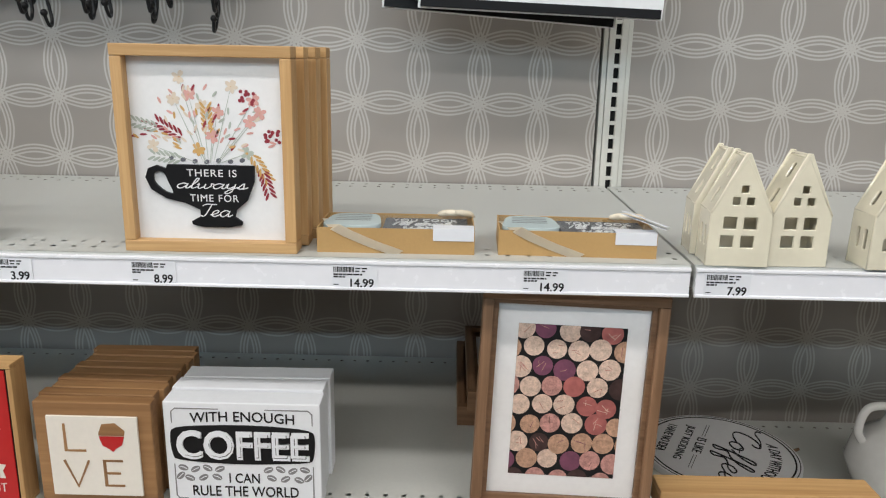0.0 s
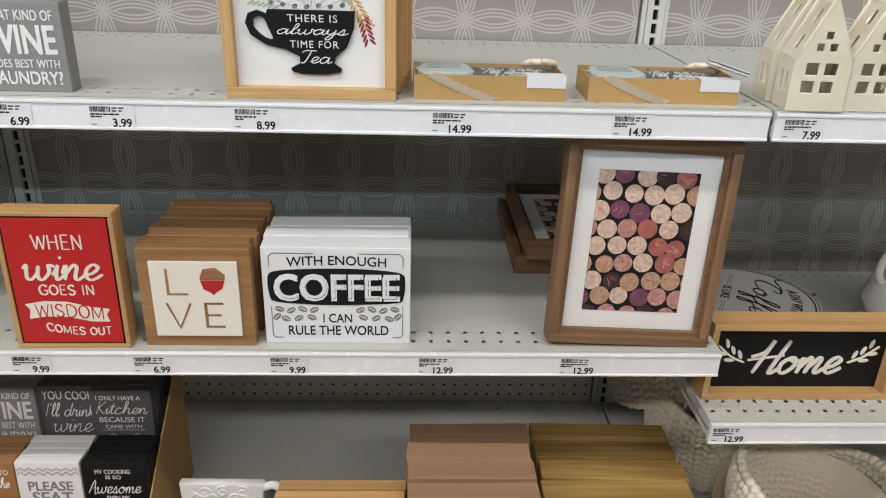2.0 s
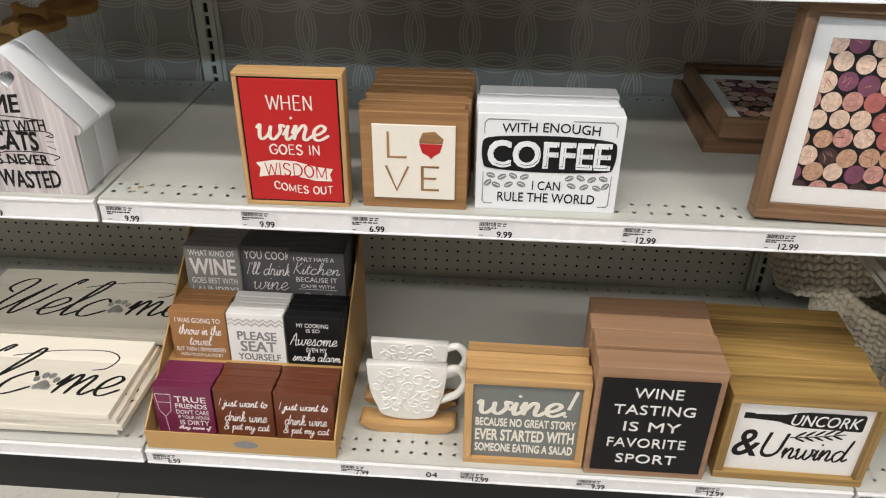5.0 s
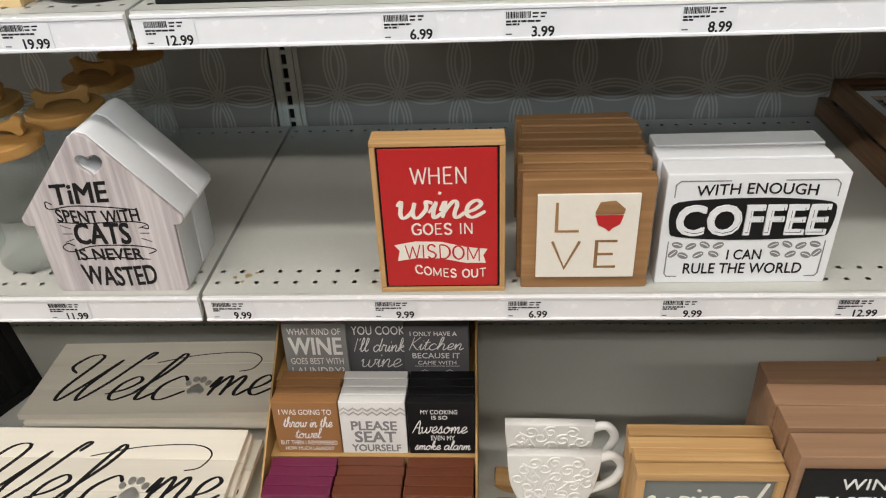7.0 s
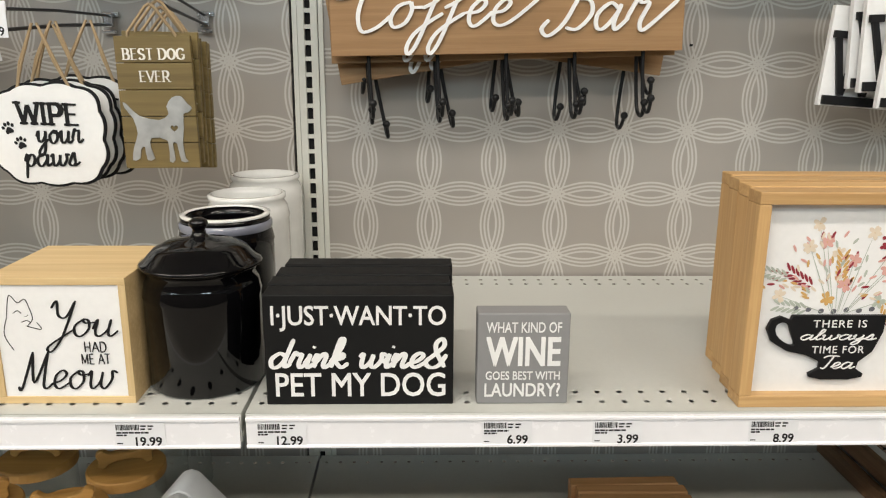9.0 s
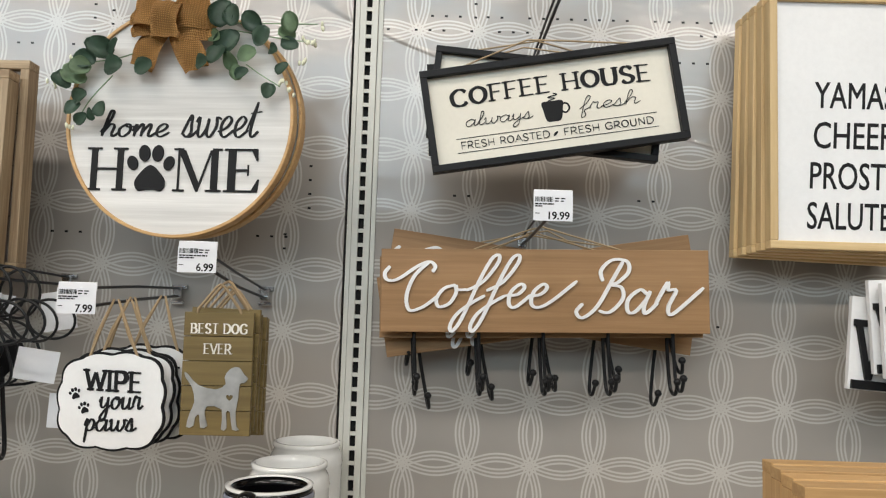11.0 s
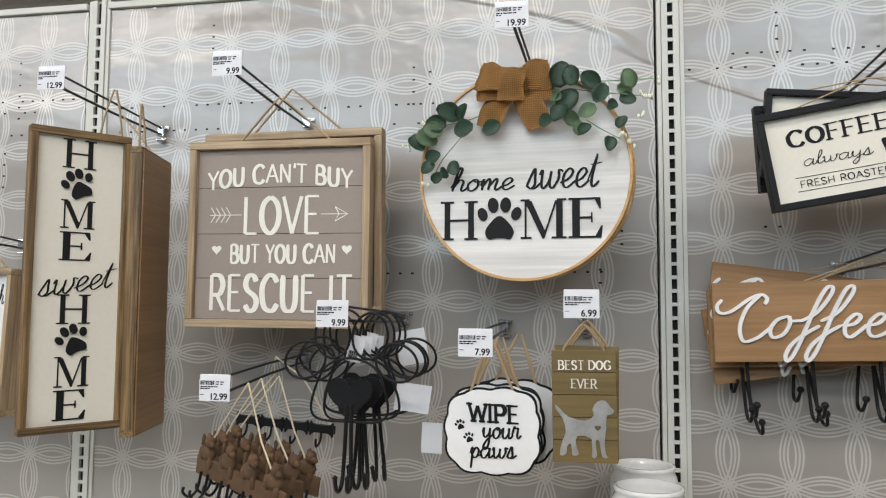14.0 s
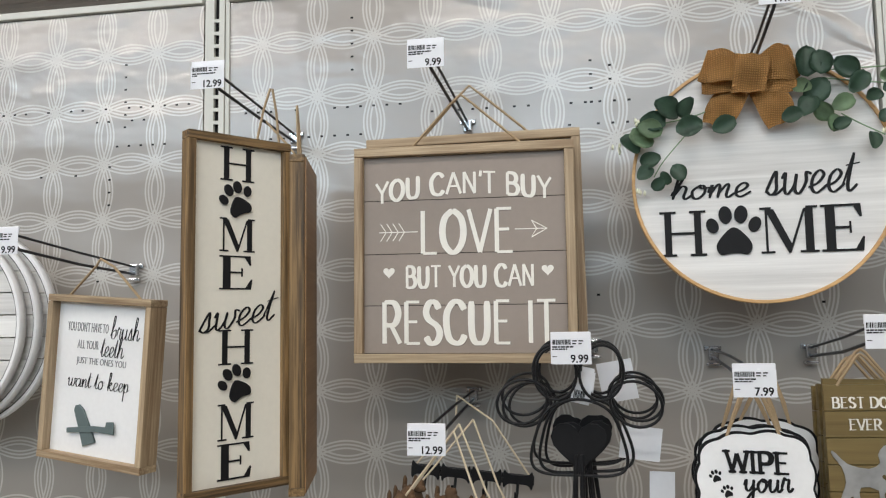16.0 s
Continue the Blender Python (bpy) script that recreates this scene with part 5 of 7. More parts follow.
words(ob, "RULE THE WORLD", -0.069, 0.071, 0.014, 0.029, INK, 0, 0.006)
for s in (-1, 1):
    for bx, bz, tn in ((0.032, 0.054, 0.4), (0.048, 0.055, -0.5), (0.064, 0.053, 0.5), (0.080, 0.055, -0.3), (0.036, 0.042, -0.4), (0.054, 0.041, 0.5), (0.072, 0.040, -0.4), (0.084, 0.043, 0.8)):
        part("coffee_bean", plate([oval(s * bx, bz, 0.0068, 0.0042, tn, 10)], -0.0006, 0), INK_GREY, ob)
        stroke(ob, [(s * bx - 0.005 * math.cos(tn), bz - 0.005 * math.sin(tn)), (s * bx + 0.0006, bz + 0.0008), (s * bx + 0.005 * math.cos(tn), bz + 0.005 * math.sin(tn))], 0.0010, WHITE_COOL, -0.0006, 0.0002, name="bean_crease")
for sx in (-1, 1):
    for pts in ([(sx * 0.030, 0.140), (sx * 0.086, 0.140), (sx * 0.091, 0.135), (sx * 0.091, 0.119)], [(sx * 0.076, 0.010), (sx * 0.088, 0.010), (sx * 0.091, 0.014), (sx * 0.091, 0.060)]):
        stroke(ob, pts, 0.0016, INK_GREY, 0, 0.0006, smooth=False, name="border_line")
stack(ob, m, 3, 0.0395, 0.005, 1.8)


def cork_frame(m):
    ob = thing("picture_frame", m, "walnut box frame with wine cork photo in white mat", "picture frame", "cork picture frames")
    w, h, d = 0.234, 0.300, 0.034
    frame_parts(ob, w, h, d, 0.0135, WALNUT_X, WALNUT_Z, 0.016, WHITE)
    part("lip", plate([rounded(-w / 2 + 0.0137, w / 2 - 0.0137, 0.0137, h - 0.0137, 0.0005, 1), rounded(-w / 2 + 0.020, w / 2 - 0.020, 0.020, h - 0.020, 0.0005, 1)], 0.008, 0.0155), WALNUT_X, ob)
    x0, x1, z0, z1, y = -0.0695, 0.0695, 0.047, 0.253, 0.0158
    part("photo", box(x0, x1, y - 0.0005, y, z0, z1), INK, ob)
    rng = random.Random(9)
    r, k = 0.0143, 0
    row = 0
    z = z0 - 0.004
    while z < z1 + 0.012:
        x = x0 - (0.007 if row % 2 else -0.0074)
        while x < x1 + 0.012:
            cx, cz = x + rng.uniform(-0.0022, 0.0022), z + rng.uniform(-0.0026, 0.0026)
            rr = r * rng.uniform(0.90, 1.04)
            pts = [(min(max(px, x0), x1), min(max(pz, z0), z1)) for px, pz in oval(cx, cz, rr, rr, 0, 18)]
            area = abs(sum(a[0] * b[1] - b[0] * a[1] for a, b in zip(pts, pts[1:] + pts[:1])))
            if area > 1.5e-5:
                mat_i = rng.choices((0, 1, 2, 3, 4, 5), (4, 4.5, 7, 2.2, 2.0, 3))[0]
                lvl = y - 0.0005 - 0.00002 * (1 + k % 7)
                bm = bmesh.new()
                bm.faces.new([bm.verts.new((p[0], lvl - 0.0001, p[1])) for p in pts])
                part("cork", bm, CORKS[mat_i], ob)
                # streaks on the cork's face
                if rng.random() < 0.65:
                    for s in range(rng.randint(1, 4)):
                        a = rng.uniform(0, math.pi)
                        ox, oz, ln = cx + rng.uniform(-0.4, 0.4) * rr, cz + rng.uniform(-0.4, 0.4) * rr, rr * rng.uniform(0.25, 0.5)
                        q = [(ox - ln * math.cos(a), oz - ln * math.sin(a)), (ox + ln * math.cos(a), oz + ln * math.sin(a))]
                        if all(x0 < p[0] < x1 and z0 < p[1] < z1 for p in q):
                            stroke(ob, q, 0.0009, CORKS[(mat_i + 3) % 6], lvl - 0.0001, 0.0001, smooth=False, name="cork_streak")
                k += 1
            x += 0.0287
        z += 0.0255
        row += 1
    return ob


cf = cork_frame(pose(0.1625, 1.014, MID + 0.004, -4, 2, 0))
copy_thing(cf, pose(0.146, 1.258, MID + 0.034, -90, 0, 0))
copy_thing(cf, pose(0.162, 1.240, MID + 0.0685, -90, 0, 0))

# round coffee plaque lying on the lower neighbouring shelf
ob = thing("round_sign", pose(0.515, 1.392, RIGHT_MID, -90, 0, 0) @ pose(0, 0, 0, 0, 118, 0), "round white coffee plaque lying flat on a shelf", "sign")
part("disc", plate([oval(0, 0, 0.140, 0.140, 0, 64)], -0.012, 0, 0.0012), WHITE, ob)
part("ring", plate([oval(0, 0, 0.136, 0.136, 0, 64), oval(0, 0, 0.1345, 0.1345, 0, 64)], -0.0124, -0.012), INK, ob)
part("ring", plate([oval(0, 0, 0.130, 0.130, 0, 64), oval(0, 0, 0.127, 0.127, 0, 64)], -0.0124, -0.012), INK, ob)
words(ob, "A DAY WITHOUT", -0.070, 0.070, 0.070, 0.090, INK, -0.012, arch=0.015)
script(ob, "Coffee", -0.110, 0.105, -0.015, 0.065, INK, -0.012, 0.0028, 0.3)
words(ob, "IS LIKE", -0.030, 0.030, -0.045, -0.028, INK, -0.012)
words(ob, "JUST KIDDING", -0.070, 0.070, -0.075, -0.056, INK, -0.012)
words(ob, "I HAVE NO IDEA", -0.056, 0.056, -0.105, -0.088, INK, -0.012)
for s in (-1, 1):
    for o in (0, 0.005):
        stroke(ob, [(s * 0.040, -0.034 - o), (s * 0.090, -0.034 - o)], 0.0014, INK, -0.012, 0.0003, smooth=False)
ob = part("wooden_peg", lathe([(0, 0), (0.003, 0), (0.003, 0.045), (0, 0.045)], 10), WALNUT_X)
ob.matrix_world = pose(0.672, 1.42, RIGHT_MID + 0.003, 90, 0, -60) 
tagged(ob, "small brown wooden peg lying on the shelf", "peg")
# white glazed jug at the back
ob = thing("ceramic_jug", pose(0.775, 1.275, RIGHT_MID), "glossy white ceramic jug with a round belly", "jug")
part("body", lathe([(0, 0), (0.045, 0), (0.075, 0.020), (0.090, 0.060), (0.080, 0.100), (0.045, 0.125), (0.036, 0.150), (0.040, 0.185), (0.036, 0.186), (0.031, 0.150), (0.030, 0.130), (0, 0.128)]), CERAMIC_WHITE, ob, smooth=True)
part("handle", wire([(catmull([(-0.036, 0, 0.165), (-0.075, 0, 0.160), (-0.085, 0, 0.120), (-0.070, 0, 0.095)]), False)], 0.007, 3), CERAMIC_WHITE, ob, smooth=True)

# Home sign
m = pose(0.4570, 1.058, RIGHT_MID, 0, 0, 0)
ob = thing("framed_sign", m, "long black Home sign in a pine box frame", "sign")
w, h, d = 0.300, 0.134, 0.045
frame_parts(ob, w, h, d, 0.0105, PINE_X, PINE_Z, 0.022, BLACK)
script(ob, "Home", -0.078, 0.075, 0.036, 0.096, WARM_WHITE, 0.0218, 0.0060, 0.35, 0.3, thick=0.0025, name="yarn_lettering")
for s in (-1, 1):
    stroke(ob, [(s * 0.083, 0.056), (s * 0.105, 0.066), (s * 0.128, 0.086)], 0.003, WARM_WHITE, 0.0218, 0.002, name="yarn_sprig")
    for bx, bz, tn in ((0.092, 0.070, 1.2), (0.104, 0.078, 1.2), (0.115, 0.090, 1.3), (0.108, 0.060, 0.1), (0.120, 0.072, 0.2)):
        part("yarn_leaf", plate([oval(s * bx, bz, 0.0085, 0.0032, s * tn if s > 0 else math.pi - tn, 10)], 0.0198, 0.0218, 0.0006), WARM_WHITE, ob)

# cat house box
m = pose(-1.0195, 1.012, MID, 0, 0, 0)
ob = thing("house_box", m, "whitewashed house-shaped box about cats with a heart cut-out", "sign")
hw, ew, ez, nz, az = 0.0845, 0.0985, 0.108, 0.096, 0.212
shape_out = [(-hw + 0.004, 0), (hw - 0.004, 0), (hw, 0.004), (hw + 0.002, nz), (ew - 0.004, nz), (ew, nz + 0.005), (ew, ez), (0.010, az), (0, az + 0.004), (-0.010, az), (-ew, ez), (-ew, nz + 0.005), (-ew + 0.004, nz), (-hw - 0.002, nz), (-hw, 0.004)]
part("front_board", plate([shape_out, heart_outline(0.006, 0.177, 0.034)[::-1]], 0, 0.006, 0.0012), CAT_GRAIN, ob)
part("body", plate([shape_out, heart_outline(0.006, 0.177, 0.034)[::-1]], 0.0065, 0.058, 0.002), WHITE_COOL, ob)
part("back_body", plate([shape_out], 0.0600, 0.112, 0.002), WHITE_COOL, ob)
words(ob, "TiME", -0.051, 0.018, 0.127, 0.154, INK, 0, 0.02, slant=0.1, tilt=0.002)
words(ob, "SPENT WITH", -0.054, 0.047, 0.102, 0.120, INK, 0, 0.008, arch=-0.003)
words(ob, "CATS", -0.040, 0.030, 0.070, 0.100, INK, 0, 0.025, slant=0.1)
words(ob, "IS NEVER", -0.046, 0.038, 0.047, 0.064, INK, 0, 0.012)
words(ob, "WASTED", -0.046, 0.048, 0.012, 0.041, INK, 0, 0.016, arch=-0.004)
for pts in ([(-0.055, 0.118), (-0.062, 0.122), (-0.060, 0.112), (-0.030, 0.116), (0.010, 0.114), (0.046, 0.110)], [(-0.056, 0.094), (-0.020, 0.092), (0.030, 0.094), (0.052, 0.091), (0.054, 0.084), (0.046, 0.086)],
            [(-0.044, 0.060), (-0.052, 0.064), (-0.060, 0.058), (-0.050, 0.052), (-0.020, 0.060), (0.030, 0.060), (0.056, 0.054), (0.046, 0.048)], [(-0.044, 0.041), (0, 0.043), (0.046, 0.040)]):
    stroke(ob, [(px, pz + 0.0075) for px, pz in pts], 0.0014, INK, 0, 0.0003, name="drawn_line")
for s in (-1, 1):
    for k in range(3):
        stroke(ob, [(s * 0.042, 0.085 + (k - 1) * 0.007), (s * 0.054, 0.085 + (k - 1) * 0.012)], 0.0014, INK, 0, 0.0003, smooth=False, name="drawn_line")


def treat_jar(m):
    ob = thing("treat_jar", m, "clear glass jar with a bamboo lid and bone handle", "jar", "glass treat jars")
    r, h = 0.049, 0.160
    part("jar", lathe([(0, 0.0005), (r - 0.004, 0.0005), (r, 0.005), (r, h)], 36), GLASS, ob, smooth=True)
    part("lid", lathe([(0, h + 0.001), (r + 0.002, h + 0.001), (r + 0.003, h + 0.004), (r + 0.003, h + 0.014), (r + 0.001, h + 0.016), (0, h + 0.016)], 36), BAMBOO, ob)
    bone = [(p.x, p.y) for p in catmull([(-0.020, 0.008), (-0.027, 0.001), (-0.035, 0.005), (-0.034, 0.014), (-0.037, 0.023), (-0.028, 0.028), (-0.020, 0.022), (0, 0.019), (0.020, 0.022), (0.028, 0.028), (0.037, 0.023), (0.034, 0.014), (0.035, 0.005), (0.027, 0.001), (0.020, 0.008), (0, 0.011)], True, 3)]
    o = part("bone_handle", plate([bone], -0.006, 0.006, 0.0015), BAMBOO, ob)
    o.matrix_local = pose(0, 0, h + 0.0155)
    return ob


jar = treat_jar(pose(-1.172, 1.098, MID, 0, 0, 12))
for m in (pose(-1.136, 1.204, MID, 0, 0, 20), pose(-1.146, 1.330, MID, 0, 0, -8), pose(-1.145, 1.450, MID, 0, 0, 5), pose(-1.285, 1.110, MID, 0, 0, 30), pose(-1.270, 1.23, MID, 0, 0, 0)):
    copy_thing(jar, m)

# ---- things on the base shelf ----
random.seed(41)
ob = thing("display_tray", pose(0, 0, 0), "kraft cardboard counter display holding small lettered blocks", "display box")
x0, x1, y0, y1 = -0.911, -0.576, 0.952, 1.300
part("front_wall", box(x0, x1, y0, y0 + 0.003, LOW + 0.0005, LOW + 0.040, 0.0006), KRAFT, ob)
part("back_wall", box(x0, x1, y1 - 0.003, y1, LOW + 0.0005, LOW + 0.262), KRAFT, ob)
for a in (x0, x1 - 0.003):
    bm = bmesh.new()
    prof = [(y0 + 0.0031, LOW + 0.0005), (y1 - 0.0031, LOW + 0.0005), (y1 - 0.0031, LOW + 0.265), (y1 - 0.020, LOW + 0.265), (y0 + 0.0031, LOW + 0.042)]
    fa = [bm.verts.new((a, p[0], p[1])) for p in prof]
    fb = [bm.verts.new((a + 0.003, p[0], p[1])) for p in prof]
    bm.faces.new(fa)
    bm.faces.new(fb[::-1])
    for k in range(5):
        bm.faces.new((fa[k], fa[(k + 1) % 5], fb[(k + 1) % 5], fb[k]))
    bmesh.ops.recalc_face_normals(bm, faces=bm.faces[:])
    part("side_wall", bm, KRAFT, ob)
part("step", box(x0 + 0.004, x1 - 0.004, y0 + 0.0035, 1.075, LOW + 0.001, LOW + 0.010), KRAFT, ob)
part("step", box(x0 + 0.004, x1 - 0.004, 1.077, 1.165, LOW + 0.001, LOW + 0.095), KRAFT, ob)
part("step", box(x0 + 0.004, x1 - 0.004, 1.167, y1 - 0.004, LOW + 0.001, LOW + 0.175), KRAFT, ob)
part("maker_mark", plate([oval((x0 + x1) / 2 + 0.01, LOW + 0.021, 0.022, 0.0085, 0, 24)], y0 - 0.0006, y0 - 0.0001), INK_GREY, ob)


def block(m, material, label, lines, group):
    s = 0.103
    ob = thing("lettered_block", m, label, "wooden block", group)
    part("body", box(-s / 2, s / 2, 0, 0.0185, 0, s, 0.0012), material, ob)
    for kind, body, a, b, c, e in lines:
        a, b, c, e = ((v - 0.5) * s if i < 2 else v * s for i, v in enumerate((a, b, c, e)))
        if kind == "w":
            words(ob, body, a, b, c, e, WHITE, 0, 0.004, thick=0.0004)
        elif kind == "b":
            words(ob, body, a, b, c, e, WHITE, 0, 0.025, thick=0.0004)
        elif kind == "g":
            words(ob, body, a, b, c, e, INK_GREY, 0, 0.025, thick=0.0004)
        elif kind == "s":
            script(ob, body, a, b, c, e, WHITE, 0, 0.0016, 0.3, thick=0.0005)
        elif kind == "l":
            stroke(ob, [(a, c), (b, e)], 0.001, WHITE, 0, 0.0004, smooth=False)
    return ob


LAUNDRY = [("w", "WHAT KIND OF", 0.08, 0.92, 0.80, 0.92), ("b", "WINE", 0.08, 0.92, 0.42, 0.75), ("w", "GOES BEST WITH", 0.08, 0.92, 0.24, 0.36), ("w", "LAUNDRY?", 0.08, 0.92, 0.02, 0.18)]
YOUCOOK = [("w", "YOU COOK", 0.08, 0.92, 0.74, 0.90), ("s", "I'll drink", 0.10, 0.92, 0.42, 0.68), ("s", "wine", 0.2, 0.85, 0.12, 0.36)]
KITCHEN = [("w", "I ONLY HAVE A", 0.10, 0.82, 0.82, 0.90), ("s", "Kitchen", 0.08, 0.92, 0.56, 0.80), ("w", "BECAUSE IT", 0.12, 0.86, 0.40, 0.50), ("w", "CAME WITH", 0.2, 0.8, 0.28, 0.35), ("l", "", 0.15, 0.85, 0.25, 0.25), ("l", "", 0.1, 0.3, 0.05, 0.18), ("l", "", 0.3, 0.5, 0.18, 0.08), ("l", "", 0.5, 0.7, 0.08, 0.18), ("l", "", 0.7, 0.9, 0.18, 0.05)]
TOWEL = [("w", "I WAS GOING TO", 0.10, 0.90, 0.76, 0.86), ("s", "throw in the", 0.14, 0.90, 0.52, 0.72), ("s", "towel", 0.3, 0.72, 0.30, 0.50), ("w", "BUT THEN I REMEMBERED", 0.06, 0.94, 0.17, 0.25), ("w", "HOW MUCH LAUNDRY", 0.12, 0.88, 0.06, 0.13)]
SEAT = [("g", "PLEASE", 0.16, 0.86, 0.46, 0.64), ("g", "SEAT", 0.20, 0.84, 0.22, 0.44), ("g", "YOURSELF", 0.14, 0.90, 0.04, 0.18)]
ALARM = [("w", "MY COOKING", 0.2, 0.75, 0.78, 0.86), ("w", "IS SO", 0.36, 0.6, 0.68, 0.75), ("s", "Awesome", 0.06, 0.90, 0.40, 0.66), ("w", "EVEN MY", 0.34, 0.70, 0.27, 0.36), ("s", "smoke alarm", 0.08, 0.94, 0.08, 0.26)]
FRIENDS = [("w", "TRUE", 0.36, 0.90, 0.70, 0.82), ("w", "FRIENDS", 0.36, 0.90, 0.57, 0.67), ("w", "DON'T CARE", 0.36, 0.92, 0.45, 0.54), ("w", "IF YOUR HOUSE", 0.38, 0.92, 0.35, 0.42), ("w", "IS DIRTY", 0.40, 0.90, 0.22, 0.32), ("s", "they care if", 0.36, 0.92, 0.10, 0.20), ("l", "", 0.03, 0.07, 0.85, 0.50), ("l", "", 0.07, 0.16, 0.50, 0.38), ("l", "", 0.16, 0.27, 0.38, 0.50), ("l", "", 0.27, 0.30, 0.50, 0.85), ("l", "", 0.03, 0.30, 0.85, 0.85), ("l", "", 0.05, 0.29, 0.68, 0.68), ("l", "", 0.16, 0.18, 0.38, 0.06)]
PETCAT = [("s", "I just want to", 0.08, 0.92, 0.58, 0.82), ("s", "drink wine", 0.16, 0.88, 0.34, 0.56), ("s", "& pet my cat", 0.12, 0.92, 0.08, 0.32)]
for mat_b, label, lines, x, y, z, n in (
        (PLUM, "plum block with a wine glass and white lettering", FRIENDS, -0.846, 0.978, 0.0105, 4), (BROWN_BLOCK, "brown block with white script about a cat", PETCAT, -0.740, 0.980, 0.0105, 4), (BROWN_BLOCK, "brown block with white script about a cat", PETCAT, -0.634, 0.979, 0.0105, 4),
        (TAN_BLOCK, "tan block with white lettering about a towel", TOWEL, -0.843, 1.084, 0.0955, 4), (WHITE, "white block with grey lettering about a seat", SEAT, -0.738, 1.084, 0.0955, 4), (BLACK, "black block with white lettering about cooking", ALARM, -0.632, 1.084, 0.0955, 4),
        (CHARCOAL, "grey block with white lettering about laundry", LAUNDRY, -0.836, 1.176, 0.1755, 5), (CHARCOAL, "charcoal block with white script about cooking", YOUCOOK, -0.734, 1.184, 0.1755, 5), (CHARCOAL, "charcoal block with white lettering about a kitchen", KITCHEN, -0.640, 1.170, 0.1755, 5)):
    m = pose(x, y, LOW + z, -4)
    if mat_b is CHARCOAL and lines is LAUNDRY:
        mat_b = GREY_SIGN
    b = block(m, mat_b, label, lines, "display blocks")
    if lines is SEAT:
        for zz in (0.078, 0.086):
            stroke(b, [(-0.051 + 0.0073 * k, zz + 0.006 * (k % 2)) for k in range(15)], 0.003, GALVANISED, 0, 0.0003, smooth=False, name="zigzag")
    stack(b, m, n, 0.0200, 0.0015, 0.0)


def cup_sign(m):
    ob = thing("cup_ornament", m, "white carved cup ornament on a wooden foot", "ornament", "carved cup ornaments")
    body = [(-0.071, 0.147), (0.069, 0.147)] + [(p.x, p.y) for p in catmull([(0.068, 0.120), (0.063, 0.084), (0.054, 0.052), (0.042, 0.030), (0.0, 0.022), (-0.044, 0.030), (-0.056, 0.052), (-0.066, 0.084), (-0.070, 0.120)], False, 4)]
    part("cup", plate([body], 0, 0.016, 0.002), RESIN_WHITE, ob)
    part("handle", wire([(catmull([(0.062, 0.008, 0.132), (0.086, 0.008, 0.140), (0.101, 0.008, 0.116), (0.088, 0.008, 0.084), (0.056, 0.008, 0.066)]), False)], 0.0072, 3), RESIN_WHITE, ob, smooth=True)
    foot = [(p.x, p.y) for p in catmull([(-0.085, 0.022), (-0.030, 0.019), (0.040, 0.019), (0.085, 0.022), (0.075, 0.008), (0.050, 0.0), (0, 0.0), (-0.050, 0.0), (-0.076, 0.008)], True, 3)]
    part("foot", plate([foot], -0.012, 0.028, 0.002), PINE_X, ob)
    rng = random.Random(3)
    for cx, cz, s, tn in ((-0.045, 0.115, 1, 0.2), (-0.015, 0.120, -1, 0.6), (0.020, 0.115, 1, 1.2), (0.048, 0.112, -1, 0.1), (-0.040, 0.080, -1, 1.0), (-0.005, 0.082, 1, 2.0), (0.030, 0.080, -1, 2.6), (-0.020, 0.050, 1, 0.4), (0.015, 0.048, -1, 1.4), (-0.030, 0.098, 1, 2.4), (0.003, 0.100, -1, 3.4), (0.036, 0.098, 1, 4.4), (-0.055, 0.098, -1, 0.9), (0.050, 0.088, 1, 1.9), (-0.022, 0.066, -1, 0), (0.012, 0.064, 1, 3), (0.034, 0.058, -1, 5), (-0.038, 0.060, 1, 5), (0.0, 0.132, 1, 1), (0.034, 0.131, -1, 2), (-0.030, 0.132, 1, 4)):
        pts = []
        for k in range(16):
            a, rr = tn + s * k * 0.50, 0.0125 * (1 - k / 20)
            pts.append((cx + rr * math.cos(a), -0.0005, cz + rr * math.sin(a)))
        tail = [(cx + 0.0125 * math.cos(tn) - s * q * math.sin(tn + s * 0.4 * q / 0.02) * -1, -0.0005, cz + 0.0125 * math.sin(tn) - s * q * math.cos(tn)) for q in (0.0, 0.006, 0.012, 0.018)]
        inside = [p for p in tail if abs(p[0]) < 0.052 and 0.040 < p[2] < 0.138]
        curls = [(pts, False)] + ([(inside, False)] if len(inside) > 2 else [])
        part("scroll_relief", wire(curls, 0.0017, 1), RESIN_WHITE, ob, smooth=True)
    return ob


cp = cup_sign(pose(-0.460, 1.034, LOW))
copy_thing(cp, pose(-0.462, 1.096, LOW, 0, 0, -1))

m = pose(-0.2555, 0.962, LOW)
ob = thing("framed_sign", m, "pine box sign with grey board about wine and salad", "sign", "wine salad signs")
w, h, d = 0.203, 0.191, 0.0215
frame_parts(ob, w, h, d, 0.013, PINE_X, PINE_Z, 0.006, GREY_WINE)
script(ob, "wine!", -0.080, 0.080, 0.112, 0.168, WARM_WHITE, 0.006, 0.0080, 0.6, 0.08)
words(ob, "BECAUSE NO GREAT STORY", -0.083, 0.083, 0.084, 0.102, WARM_WHITE, 0.006, 0.026)
words(ob, "EVER STARTED WITH", -0.083, 0.083, 0.051, 0.077, WARM_WHITE, 0.006, 0.030)
words(ob, "SOMEONE EATING A SALAD", -0.083, 0.083, 0.025, 0.044, WARM_WHITE, 0.006, 0.026)
stack(ob, m, 4, 0.0235, 0.003, 0.8)

